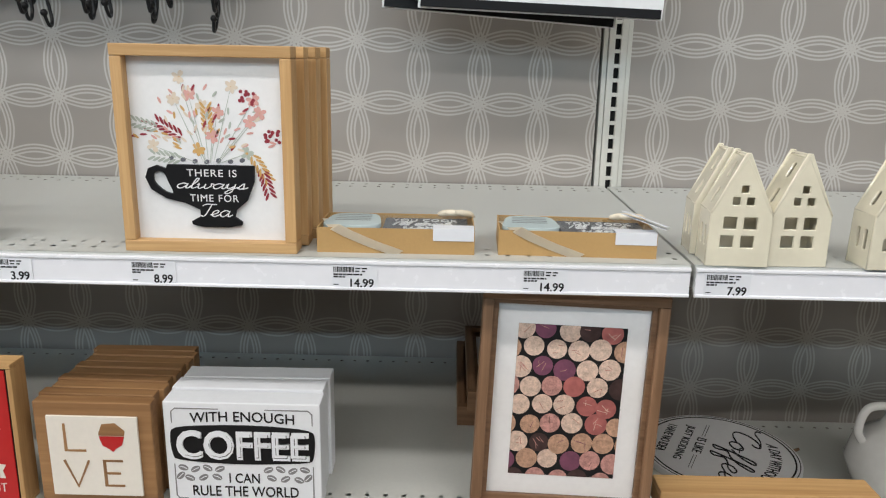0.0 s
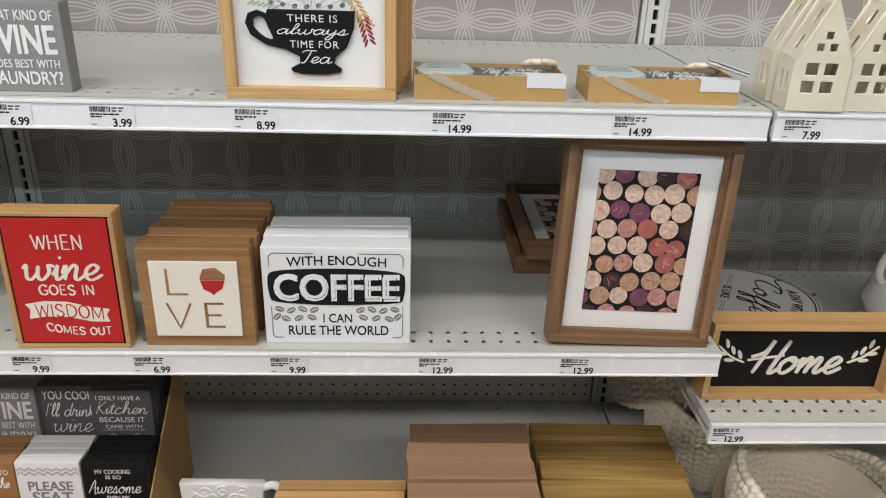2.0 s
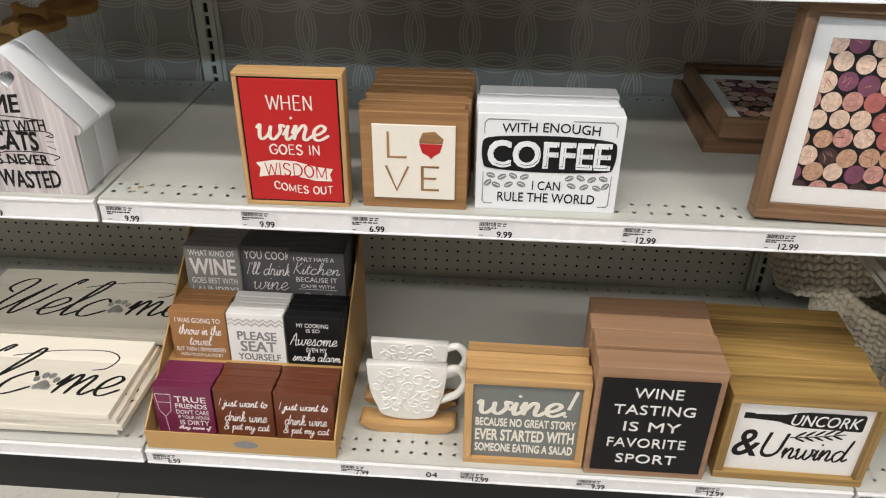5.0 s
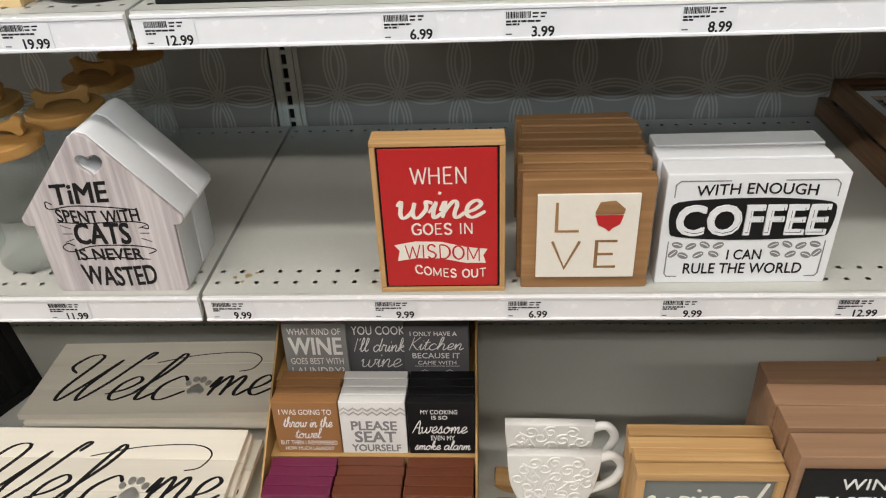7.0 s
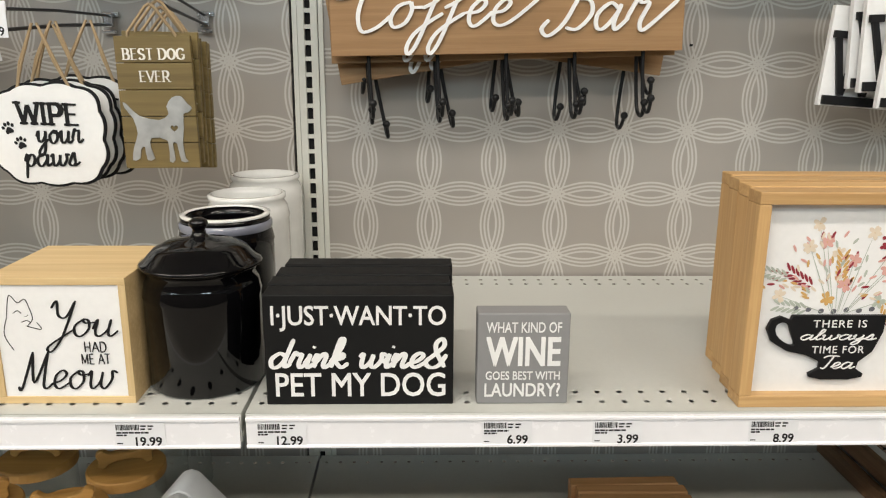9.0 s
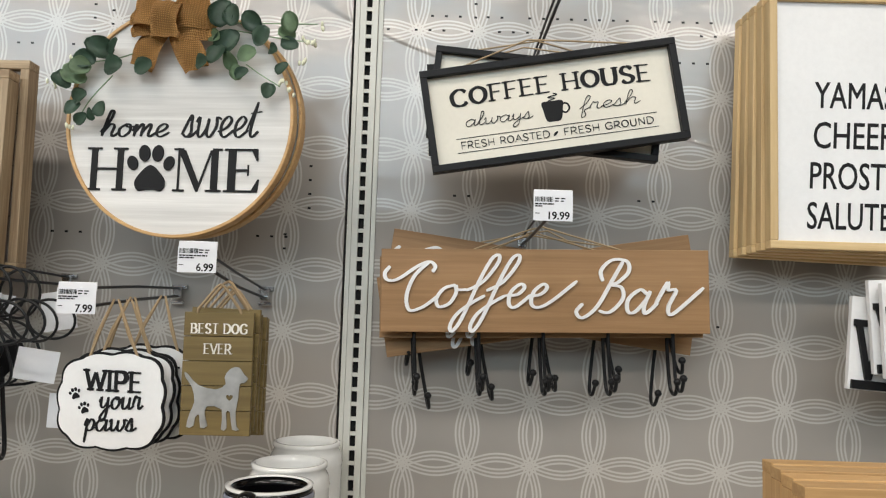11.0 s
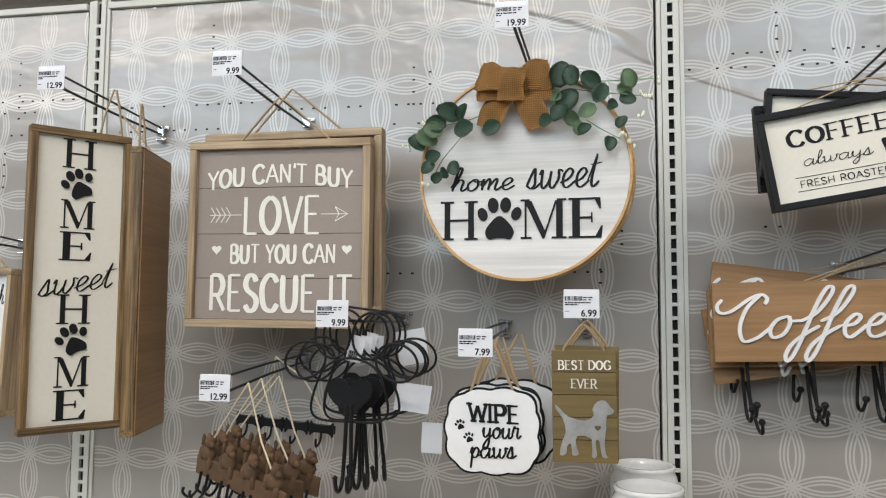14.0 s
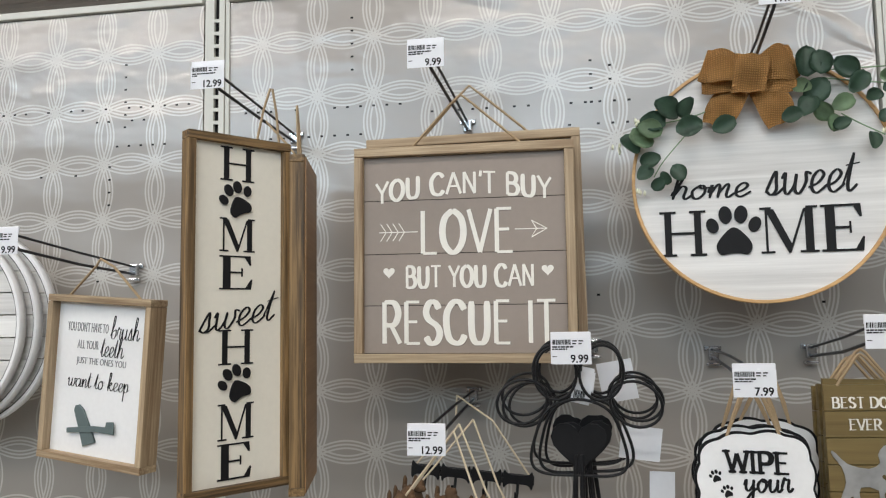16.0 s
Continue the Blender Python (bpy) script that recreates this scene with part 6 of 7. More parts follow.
m = pose(-0.0515, 0.954, LOW)
ob = block_sign(m, 0.200, 0.236, 0.043, ROSY_X, "rosy wood box sign with black board about wine tasting", "wine tasting signs")
part("black_board", box(-0.091, 0.089, -0.005, -0.0002, 0.017, 0.215, 0.0008), BLACK, ob)
for body, a, b, c in (("WINE", -0.040, 0.036, 0.192), ("TASTING", -0.068, 0.060, 0.157), ("IS MY", -0.048, 0.042, 0.121), ("FAVORITE", -0.070, 0.056, 0.085), ("SPORT", -0.052, 0.046, 0.049)):
    words(ob, body, a, b, c - 0.012, c + 0.008, WHITE, -0.005, 0.0, gap=1.05, thick=0.0012)
stack(ob, m, 4, 0.0475, 0.004, 1.6)

m = pose(0.1875, 0.960, LOW, 0, 0, -1)
ob = thing("framed_sign", m, "honey-stained wooden box sign reading uncork and unwind", "sign", "uncork signs")
w, h, d = 0.244, 0.184, 0.047
frame_parts(ob, w, h, d, 0.0155, HONEY_X, HONEY_Z, 0.010, WHITE)
y = 0.0098
bottle = [(0.95 * px, pz - 0.010) for px, pz in ((-0.098, 0.140), (-0.098, 0.152), (-0.082, 0.152), (-0.080, 0.150), (-0.030, 0.152), (-0.010, 0.158), (0.005, 0.160), (0.098, 0.160), (0.101, 0.156), (0.101, 0.128), (0.098, 0.125), (-0.005, 0.127), (-0.025, 0.132), (-0.040, 0.137), (-0.080, 0.140))]
part("bottle_print", plate([bottle], y - 0.0005, y), INK, ob)
words(ob, "UNCORK", -0.018, 0.090, 0.121, 0.144, WHITE, y - 0.0005, 0.006, slant=0.2, thick=0.0004)
words(ob, "&", -0.098, -0.056, 0.046, 0.106, INK, y, 0.01, slant=0.15)
words(ob, "U", -0.052, -0.012, 0.046, 0.102, INK, y, -0.005, slant=0.3)
script(ob, "nwind", -0.016, 0.090, 0.046, 0.096, INK, y, 0.0032, 0.5, 0.15)
stroke(ob, [(-0.012, 0.094), (0.030, 0.099), (0.074, 0.108)], 0.0012, INK, y, name="sprig")
for k in range(5):
    for s in (-1, 1):
        part("leaf_print", plate([oval(0.004 + k * 0.0145, 0.096 + k * 0.0025 + s * 0.006, 0.010, 0.0020, s * 0.55 + 0.15, 8)], y - 0.0004, y), INK, ob)
stack(ob, m, 5, 0.0510, 0.004, 1.8)


def cord_basket(m, tassel, label):
    """Chunky knitted cotton basket: rings of plump slanted stitches, a rolled rim and a plain floor."""
    ob = thing("cord_basket", m, label, "basket", "knitted cord baskets")
    R, rows, n, hgt = 0.124, 11, 32, 0.160
    unit = bmesh.new()
    bmesh.ops.create_uvsphere(unit, u_segments=7, v_segments=5, radius=1.0)
    uv = [v.co.copy() for v in unit.verts]
    uf = [[v.index for v in f.verts] for f in unit.faces]
    unit.free()
    verts, faces = [], []

    def stitch(c, a, tilt_s, sz):
        base = len(verts)
        rot = Matrix.Rotation(a, 3, "Z") @ Matrix.Rotation(tilt_s, 3, "X")
        for p in uv:
            q = rot @ Vector((p.x * sz[0], p.y * sz[1], p.z * sz[2]))
            verts.append(q + c)
        faces.extend([[base + k for k in f] for f in uf])
    rng = random.Random(8)
    for r in range(rows):
        zz = 0.012 + r * (hgt - 0.012) / (rows - 1)
        rad = R * (0.84 + 0.20 * math.sin(math.pi * min(1, (r + 1) / rows * 0.62)))
        for k in range(n):
            for s in (-1, 1):
                a = 2 * math.pi * (k + 0.25 * s + 0.02 * rng.uniform(-1, 1)) / n
                c = Vector((rad * math.cos(a), rad * math.sin(a), zz + rng.uniform(-0.001, 0.001)))
                stitch(c, a, s * 0.75, (0.0088, 0.0108, 0.0062))
    for k in range(58):
        a = 2 * math.pi * k / 58
        stitch(Vector((R * 0.97 * math.cos(a), R * 0.97 * math.sin(a), hgt + 0.012 + 0.004 * math.sin(3 * a))), a, 0.5 if k % 2 else 0.2, (0.010, 0.0115, 0.008))
    for i, v in enumerate(verts):
        a = math.atan2(v.y, v.x)
        up = v.z / hgt
        k = 1 + up * (0.035 * math.sin(2 * a + 0.7) + 0.02 * math.sin(5 * a))
        verts[i] = Vector((v.x * k, v.y * k, v.z + up * up * 0.012 * math.sin(2 * a + 2.2)))
    me = bpy.data.meshes.new("knit")
    me.from_pydata([tuple(v) for v in verts], [], faces)
    tagged(part("knit_wall", me, COTTON, ob, smooth=True), kind="stuff")
    part("inner_wall", lathe([(0, 0.006), (R * 0.84, 0.006), (R * 0.92, hgt * 0.25), (R * 0.985, hgt * 0.5), (R * 0.985, hgt * 0.92)], 32), COTTON, ob, smooth=True)
    part("floor_coil", wire([([(q * math.cos(k * 0.2618), q * math.sin(k * 0.2618), 0.009) for k in range(24)], True) for q in (0.010, 0.027, 0.044, 0.061, 0.078, 0.095)], 0.0085, 2), COTTON, ob, smooth=True)
    if tassel:
        threads = []
        for k in range(28):
            a = radians(tassel) + rng.uniform(-0.06, 0.06)
            q = rng.uniform(-0.05, 0.05)
            rr = R + 0.020
            threads.append(([(rr * math.cos(a) * 0.99, rr * math.sin(a) * 0.99, hgt * 0.78), ((rr + 0.008) * math.cos(a + q * 0.5), (rr + 0.008) * math.sin(a + q * 0.5), hgt * 0.5), ((rr + 0.010) * math.cos(a + q), (rr + 0.010) * math.sin(a + q), hgt * 0.16 + rng.uniform(-0.008, 0.008))], False))
        part("tassel", wire(threads, 0.0016, 1), STRING, ob, "cream cotton tassel", smooth=True)
        a = radians(tassel)
        part("tassel_knot", wire([([((R + 0.018) * math.cos(a + t), (R + 0.018) * math.sin(a + t), hgt * 0.82 + 0.008 * math.sin(t * 40)) for t in (-0.1, -0.05, 0, 0.05, 0.1)], False)], 0.009, 2), COTTON, ob, smooth=True)
    return ob


bk = cord_basket(pose(0.541, 1.072, LOW), -112, "cream knitted cotton cord basket with a hanging tassel")
copy_thing(bk, pose(0.472, 1.336, LOW, 0, 0, 10))
copy_thing(bk, pose(0.400, 1.395, LOW + 0.115, -18, 14, 60))
tag = part("paper_tag", box(-0.012, 0.012, -0.0004, 0.0004, 0, 0.045), PAPER)
tag.matrix_world = pose(0.402, 1.060, LOW + 0.105, 0, 24, -60)
tagged(tag, "white paper tag hanging on a basket", "paper tag")


def welcome_board(m, label):
    ob = thing("welcome_sign", m, label, "sign", "welcome signs")
    w, h = 0.465, 0.205
    for k in range(3):
        z = k * h / 3
        part("plank", box(-w / 2, w / 2, -0.012, 0, z + 0.0006, z + h / 3 - 0.0006, 0.0012), CREAM_GRAIN, ob)
    y = -0.012
    script(ob, "Welc", -0.185, 0.060, 0.036, 0.172, INK, y, 0.0072, 0.75, 0.45, thick=0.0004)
    script(ob, "me", 0.105, 0.225, 0.046, 0.100, INK, y, 0.0072, 0.75, 0.3, thick=0.0004)
    stroke(ob, [(-0.020, 0.140), (0.060, 0.162), (0.150, 0.168), (0.185, 0.150), (0.175, 0.120), (0.150, 0.112)], 0.003, INK, y, 0.0004, 0.4)
    paw(ob, 0.080, 0.072, 0.050, GALVANISED, y, 0.002)
    return ob


wb = welcome_board(pose(-1.180, 1.210, LOW + 0.0125, -90, 0, 1.5), "white plank Welcome sign with a metal paw lying flat")
for k, (dx, dy, a) in enumerate(((0.006, -0.004, 0.5), (-0.004, 0.004, 1.2))):
    copy_thing(wb, pose(-1.180 + dx, 1.210 + dy, LOW + 0.0255 + 0.013 * k, -90, 0, a))
for k, (dx, dy, a) in enumerate(((0.000, 0.000, 0.5), (0.012, 0.004, -1.0), (0.004, -0.002, 1.0), (-0.006, 0.0, -0.5))):
    copy_thing(wb, pose(-1.170 + dx - 0.03, 0.962 + dy, LOW + 0.0125 + 0.013 * k, -90, 0, a))
ob = part("twine", wire([(catmull([(-1.34, 1.185, LOW + 0.028), (-1.25, 1.195, LOW + 0.032), (-1.12, 1.19, LOW + 0.034), (-1.0, 1.185, LOW + 0.028)]), False)], 0.0022), JUTE, smooth=True)
tagged(ob, "brown jute hanging twine lying beside the boards", "twine")
lean = thing("leaning_frame", pose(-1.545, 1.16, LOW, 0, 0, 62) @ pose(0, 0, 0, -14, 0, 0), "black wooden frame leaning at the back of the shelf", "frame", "leaning black frames")
frame_parts(lean, 0.26, 0.20, 0.016, 0.018, BLACK, BLACK, 0.006, BLACK_WORN)
for k in (1, 2):
    copy_thing(lean, pose(-1.545 + 0.022 * k, 1.16 + 0.035 * k, LOW, 0, 0, 62 + 2 * k) @ pose(0, 0, 0, -14, 0, 0))

# rust marks by the holes at the middle shelf's corner
rng = random.Random(77)
near = min((o for o in bpy.data.objects if o.name.startswith("deck")), key=lambda o: min(abs(v.co.z - MID) + abs(v.co.x + 0.86) * 0.2 for v in o.data.vertices))
for sx, sy, size in ((-0.868, 1.044, 0.0060), (-0.884, 1.040, 0.0035), (-0.872, 1.030, 0.0030), (-0.858, 1.050, 0.0026), (-0.876, 1.056, 0.0022)):
    bm = bmesh.new()
    bm.faces.new([bm.verts.new((sx + size * rng.uniform(0.55, 1.1) * math.cos(k * 0.57), sy + size * rng.uniform(0.55, 1.1) * math.sin(k * 0.57), MID + 0.0004)) for k in range(11)])
    part("rust_mark", bm, RUST_STAIN, near.parent)


# ---- hooks and hanging things on the wall ----
random.seed(51)
for x, z, price, sway, fall in ((-1.972, 1.812, "12.99", -0.009, 0.017), (-1.643, 1.817, "9.99", -0.015, 0.021), (-1.168, 1.863, "19.99", -0.023, 0.027), (-2.296, 1.570, "19.99", -0.010, 0.026),
                                (-1.431, 1.417, "9.99", -0.040, 0.012), (-1.641, 1.334, "12.99", -0.023, -0.024), (-1.233, 1.403, "7.99", -0.013, -0.016), (-1.079, 1.405, "6.99", -0.010, 0.041),
                                (-0.628, 1.512, "19.99", 0.009, 0.017), (-0.618, 1.830, "14.99", 0.011, 0.015)):
    hook(x, z, price, 0.34, sway, fall)
hook(-2.640, 1.665, "", 0.30, 0, 0, False)


def twine_loop(root, points, radius=0.0021, material=None, name="hanging_twine"):
    return part(name, wire([(points, False)], radius, 1), material or JUTE, root, smooth=True)


def coffee_bar(m):
    ob = thing("coffee_bar_sign", m, "brown wooden Coffee Bar sign with a row of black hooks", "sign", "coffee bar signs")
    w, h = 0.532, 0.135
    part("board", box(-w / 2, w / 2, 0, 0.010, -h / 2, h / 2, 0.0008), BAR_X, ob)
    script(ob, "CoffeE", -0.260, 0.052, -0.066, 0.058, WHITE, 0, 0.0062, 0.35, 0.28, thick=0.004, name="raised_lettering", alphabet=FLOWING)
    script(ob, "Bar", 0.050, 0.256, -0.043, 0.052, WHITE, 0, 0.0062, 0.35, 0.28, thick=0.004, name="raised_lettering", alphabet=FLOWING)
    for k in range(5):
        x = -0.212 + 0.1055 * k
        pts = catmull([(x, 0.0135, -h / 2 + 0.02), (x, 0.0135, -h / 2 - 0.02), (x + 0.002, 0.012, -h / 2 - 0.070), (x + 0.003, 0.004, -h / 2 - 0.088), (x + 0.005, -0.010, -h / 2 - 0.090), (x + 0.006, -0.018, -h / 2 - 0.074)])
        hk = part("coat_hook", merge([wire([(pts, False)], 0.0031, 2)]), IRON, ob, smooth=True)
        part("hook_knob", lathe([(0, -0.0065), (0.0045, -0.0045), (0.0065, 0), (0.0045, 0.0045), (0, 0.0065)], 12, (x + 0.006, -0.018, -h / 2 - 0.070)), IRON, hk, smooth=True)
    twine_loop(ob, [(-0.115, 0.005, h / 2), (-0.03, -0.004, h / 2 + 0.030), (-0.005, -0.01, h / 2 + 0.036), (0.03, -0.004, h / 2 + 0.026), (0.125, 0.005, h / 2)], 0.0015)
    return ob


cb = coffee_bar(pose(-0.599, 1.431, 1.421, 0, -1.4, 0))
copy_thing(cb, pose(-0.603, 1.454, 1.412, 0, -1.8, 0))
copy_thing(cb, pose(-0.604, 1.477, 1.414, 0, -9.6, 0))
copy_thing(cb, pose(-0.597, 1.500, 1.422, 0, 7.4, 0))


def coffee_house(m):
    ob = thing("framed_sign", m, "cream Coffee House sign in a black wooden frame", "sign", "coffee house signs")
    w, h, d = 0.433, 0.174, 0.024
    part("top_rail", box(-w / 2, w / 2, 0, d, h / 2 - 0.012, h / 2, 0.001), BLACK, ob)
    part("bottom_rail", box(-w / 2, w / 2, 0, d, -h / 2, -h / 2 + 0.012, 0.001), BLACK, ob)
    for s in (-1, 1):
        a, b = sorted((s * w / 2, s * (w / 2 - 0.012)))
        part("side_rail", box(a, b, 0.0003, d, -h / 2 + 0.0122, h / 2 - 0.0122, 0.001), BLACK, ob)
    part("panel", box(-w / 2 + 0.012, w / 2 - 0.012, 0.012, d - 0.002, -h / 2 + 0.012, h / 2 - 0.012), CREAM, ob)
    y = 0.012
    caps(ob, "COFFEE HOUSE", -0.168, 0.168, 0.021, 0.049, INK, y, 0.0075, 0.62, 0.15, arch=0.004)
    script(ob, "always", -0.150, -0.036, -0.026, 0.008, INK, y, 0.0013, 0.2, 0.15)
    script(ob, "fresh", 0.042, 0.146, -0.026, 0.010, INK, y, 0.0013, 0.2, 0.15)
    cup = [(p.x, p.y) for p in catmull([(-0.019, 0.008), (-0.001, 0.009), (0.016, 0.008), (0.015, -0.006), (0.010, -0.024), (-0.002, -0.026), (-0.014, -0.024), (-0.018, -0.006)], True, 4)]
    part("cup_print", plate([cup], y - 0.0005, y), INK, ob)
    part("cup_print", plate([oval(0.019, -0.005, 0.0085, 0.0095), oval(0.019, -0.005, 0.0055, 0.0065)], y - 0.0004, y), INK, ob)
    stroke(ob, [(-0.008, 0.010), (0.004, 0.013), (-0.008, 0.016), (0.008, 0.019), (0.002, 0.022)], 0.0018, INK, y)
    stroke(ob, [(-0.170, -0.034), (0.170, -0.034)], 0.0015, INK, y, smooth=False)
    stroke(ob, [(-0.170, -0.058), (0.170, -0.058)], 0.0015, INK, y, smooth=False)
    caps(ob, "FRESH ROASTED", -0.162, -0.014, -0.052, -0.040, INK, y, 0.0016, 0.1)
    caps(ob, "FRESH GROUND", 0.012, 0.162, -0.052, -0.040, INK, y, 0.0016, 0.1)
    part("leaf_print", plate([oval(-0.003, -0.047, 0.0055, 0.0022, 0.7, 8)], y - 0.0004, y), INK, ob)
    twine_loop(ob, [(-0.155, 0.018, h / 2), (-0.06, 0.0, h / 2 + 0.020), (-0.030, -0.006, h / 2 + 0.026), (0.02, 0.0, h / 2 + 0.020), (0.170, 0.018, h / 2)], 0.0015)
    return ob


SMALL = Matrix.Diagonal((0.915, 0.915, 0.915, 1))
ch = coffee_house(pose(-0.602, 1.335, 1.703, 0, -9.6, 0) @ SMALL)
copy_thing(ch, pose(-0.611, 1.360, 1.712, 0, 5, 0) @ SMALL)
copy_thing(ch, pose(-0.616, 1.386, 1.714, 0, -3, 0) @ SMALL)

# toast sign, framed in pale pine
m = pose(-0.101, 1.400, 1.499)
ob = thing("framed_sign", m, "white toast sign with cut-out words in a pale pine frame", "sign", "toast signs")
w, h, d = 0.292, 0.420, 0.022
frame_parts(ob, w, h, d, 0.013, PALE_X, PALE_Z, 0.008, WHITE)
for body, a, b, z in (("YAMAS", -0.070, 0.058, 0.230), ("CHEERS", -0.073, 0.077, 0.164), ("PROST", -0.080, 0.042, 0.098), ("SALUTE", -0.085, 0.049, 0.033)):
    words(ob, body, a, b, z, z + 0.044, INK, 0.008, 0.006, slant=0.06, thick=0.0006)
for k in range(1, 5):
    copy_thing(ob, m @ pose(-0.006 * k, 0.0235 * k, -0.003 * k, 0, 0.4 * k, 0))


def wine_board(m):
    ob = thing("wine_word_sign", m, "white board with raised black slab letters on a black base", "sign", "slab letter boards")
    w, h = 0.385, 0.150
    part("board", box(0, w, 0, 0.010, 0, h, 0.0008), WHITE, ob)
    part("base_bar", box(0.004, w - 0.004, -0.006, -0.0002, 0.002, 0.016, 0.0006), BLACK, ob)
    for pts in ([(0.012, 0.105), (0.030, 0.018)], [(0.030, 0.018), (0.048, 0.090)], [(0.048, 0.090), (0.066, 0.018)], [(0.066, 0.018), (0.084, 0.105)]):
        stroke(ob, pts, 0.014, BLACK, 0, 0.006, smooth=False, name="raised_letter")
    for a in (0.004, 0.076):
        part("letter_serif", box(a, a + 0.022, -0.0062, -0.0002, 0.102, 0.113, 0.0005), BLACK, ob)
    return ob


wbs = wine_board(pose(-0.047, 1.385, 1.277, 0, 2, 0))
for k, (dx, dz, a) in enumerate(((-0.020, 0.020, -6), (-0.028, 0.025, -7), (-0.062, 0.0, 0))):
    copy_thing(wbs, pose(-0.047 + dx, 1.403 + 0.018 * k, 1.279 + dz, 0, a + 4, 0))


# round plaque with bow and greenery
def round_home(m, dressed):
    ob = thing("round_sign", m, "round whitewashed home sign with burlap bow and greenery" if dressed else "round whitewashed sign hanging behind another", "sign", "round home signs")
    R = 0.185
    part("disc", plate([oval(0, 0, R - 0.004, R - 0.004, 0, 72)], 0.004, 0.010), WHITE_GRAIN, ob)
    part("hoop", plate([oval(0, 0, R, R, 0, 72), oval(0, 0, R - 0.005, R - 0.005, 0, 72)], 0, 0.022, 0.0008), PINE_X, ob)
    if not dressed:
        return ob
    y = 0.004
    script(ob, "home", -0.128, -0.014, -0.026, 0.016, INK, y, 0.0045, 0.55, 0.2)
    script(ob, "sweet", 0.006, 0.134, -0.026, 0.030, INK, y, 0.0045, 0.55, 0.2)
    for chh, a, b in (("H", -0.146, -0.078), ("M", -0.004, 0.074), ("E", 0.078, 0.138)):
        serif_caps(ob, chh, a, b, -0.112, -0.044, INK, y, 0.002)
    paw(ob, -0.041, -0.079, 0.078, INK, y, 0.003)
    tie_bow(ob, -0.012, 0.150)
    rng = random.Random(17)
    # each sprig: its stem, then leaves by place, size and tone
    sprigs = ((((-0.050, 0.112), (-0.100, 0.095), (-0.180, 0.085)), ((-0.130, 0.112, 22, 0), (-0.151, 0.092, 19, 0), (-0.101, 0.109, 17, 0), (-0.099, 0.079, 20, 0), (-0.168, 0.068, 20, 1), (-0.185, 0.059, 18, 0), (-0.156, 0.080, 19, 1), (-0.050, 0.078, 17, 0))),
              (((-0.105, 0.068), (-0.137, 0.032), (-0.152, 0.008)), ((-0.156, 0.034, 16, 0), (-0.165, 0.014, 14, 0), (-0.117, 0.012, 15, 0), (-0.146, -0.004, 12, 0), (-0.135, 0.006, 11, 0))),
              (((0.055, 0.152), (0.130, 0.150), (0.220, 0.148)), ((0.067, 0.166, 24, 0), (0.086, 0.162, 19, 0), (0.118, 0.151, 19, 0), (0.180, 0.148, 17, 1), (0.173, 0.133, 14, 1), (0.134, 0.128, 17, 0))),
              (((0.085, 0.140), (0.150, 0.128), (0.205, 0.120)), ((0.079, 0.121, 22, 0), (0.060, 0.128, 14, 1), (0.065, 0.098, 18, 0), (0.043, 0.085, 15, 0), (0.178, 0.116, 14, 0), (0.154, 0.107, 12, 0))),
              (((0.110, 0.085), (0.135, 0.068), (0.165, 0.050)), ((0.086, 0.091, 16, 1), (0.112, 0.099, 16, 1), (0.098, 0.071, 13, 1), (0.108, 0.068, 12, 0), (0.168, 0.078, 12, 0), (0.148, 0.042, 14, 0))))
    for pts, leaves in sprigs:
        path = catmull(list(pts), steps=5)
        part("stem", wire([([(p.x, -0.012, p.y) for p in path], False)], 0.0010, 1), LEAF_PALE, ob, smooth=True)
        for i, (x, z, size, pale) in enumerate(leaves):
            r = size * 0.001
            lf = part("leaf", leaf_mesh(r), LEAF_PALE if pale else LEAF, ob, smooth=True)
            lf.matrix_local = pose(x, -0.014 - 0.003 * (i % 4), z, rng.uniform(-24, 24), rng.uniform(0, 360), rng.uniform(-32, 32)) @ pose(0, 0, -r)
    for (x, z) in ((-0.206, 0.056), (-0.172, 0.094), (-0.172, -0.012), (0.226, 0.142), (0.204, 0.120), (0.198, 0.086), (0.184, 0.042), (0.170, 0.058), (0.214, 0.122)):
        bd = bmesh.new()
        for k in range(4):
            vs = bmesh.ops.create_icosphere(bd, subdivisions=1, radius=0.0036)["verts"]
            off = Vector((rng.uniform(-0.006, 0.006), -0.012 + rng.uniform(-0.004, 0.004), rng.uniform(-0.006, 0.006)))
            for v in vs:
                v.co = Vector((v.co.x * 0.7, v.co.y * 0.7, v.co.z * 1.3)) + off + Vector((x, 0, z))
        part("bud", bd, BUD, ob, smooth=True)
    return ob


def leaf_mesh(r):
    bm = bmesh.new()
    rows = []
    for i in range(7):
        u = i / 6
        half = r * 0.86 * math.sin(math.pi * min(1, 0.06 + 0.90 * u)) ** 0.62 * (1.06 - 0.22 * u)
        rib = -0.10 * r * math.sin(math.pi * u)
        rows.append([bm.verts.new((half * w, rib - 0.30 * half * abs(w) + 0.10 * half * math.sin(5 * u + 2 * w), 2 * r * u)) for w in (-1, -0.5, 0, 0.5, 1)])
    for a, b in zip(rows, rows[1:]):
        for k in range(4):
            bm.faces.new((a[k], a[k + 1], b[k + 1], b[k]))
    bmesh.ops.solidify(bm, geom=bm.faces[:], thickness=0.0005)
    return bm


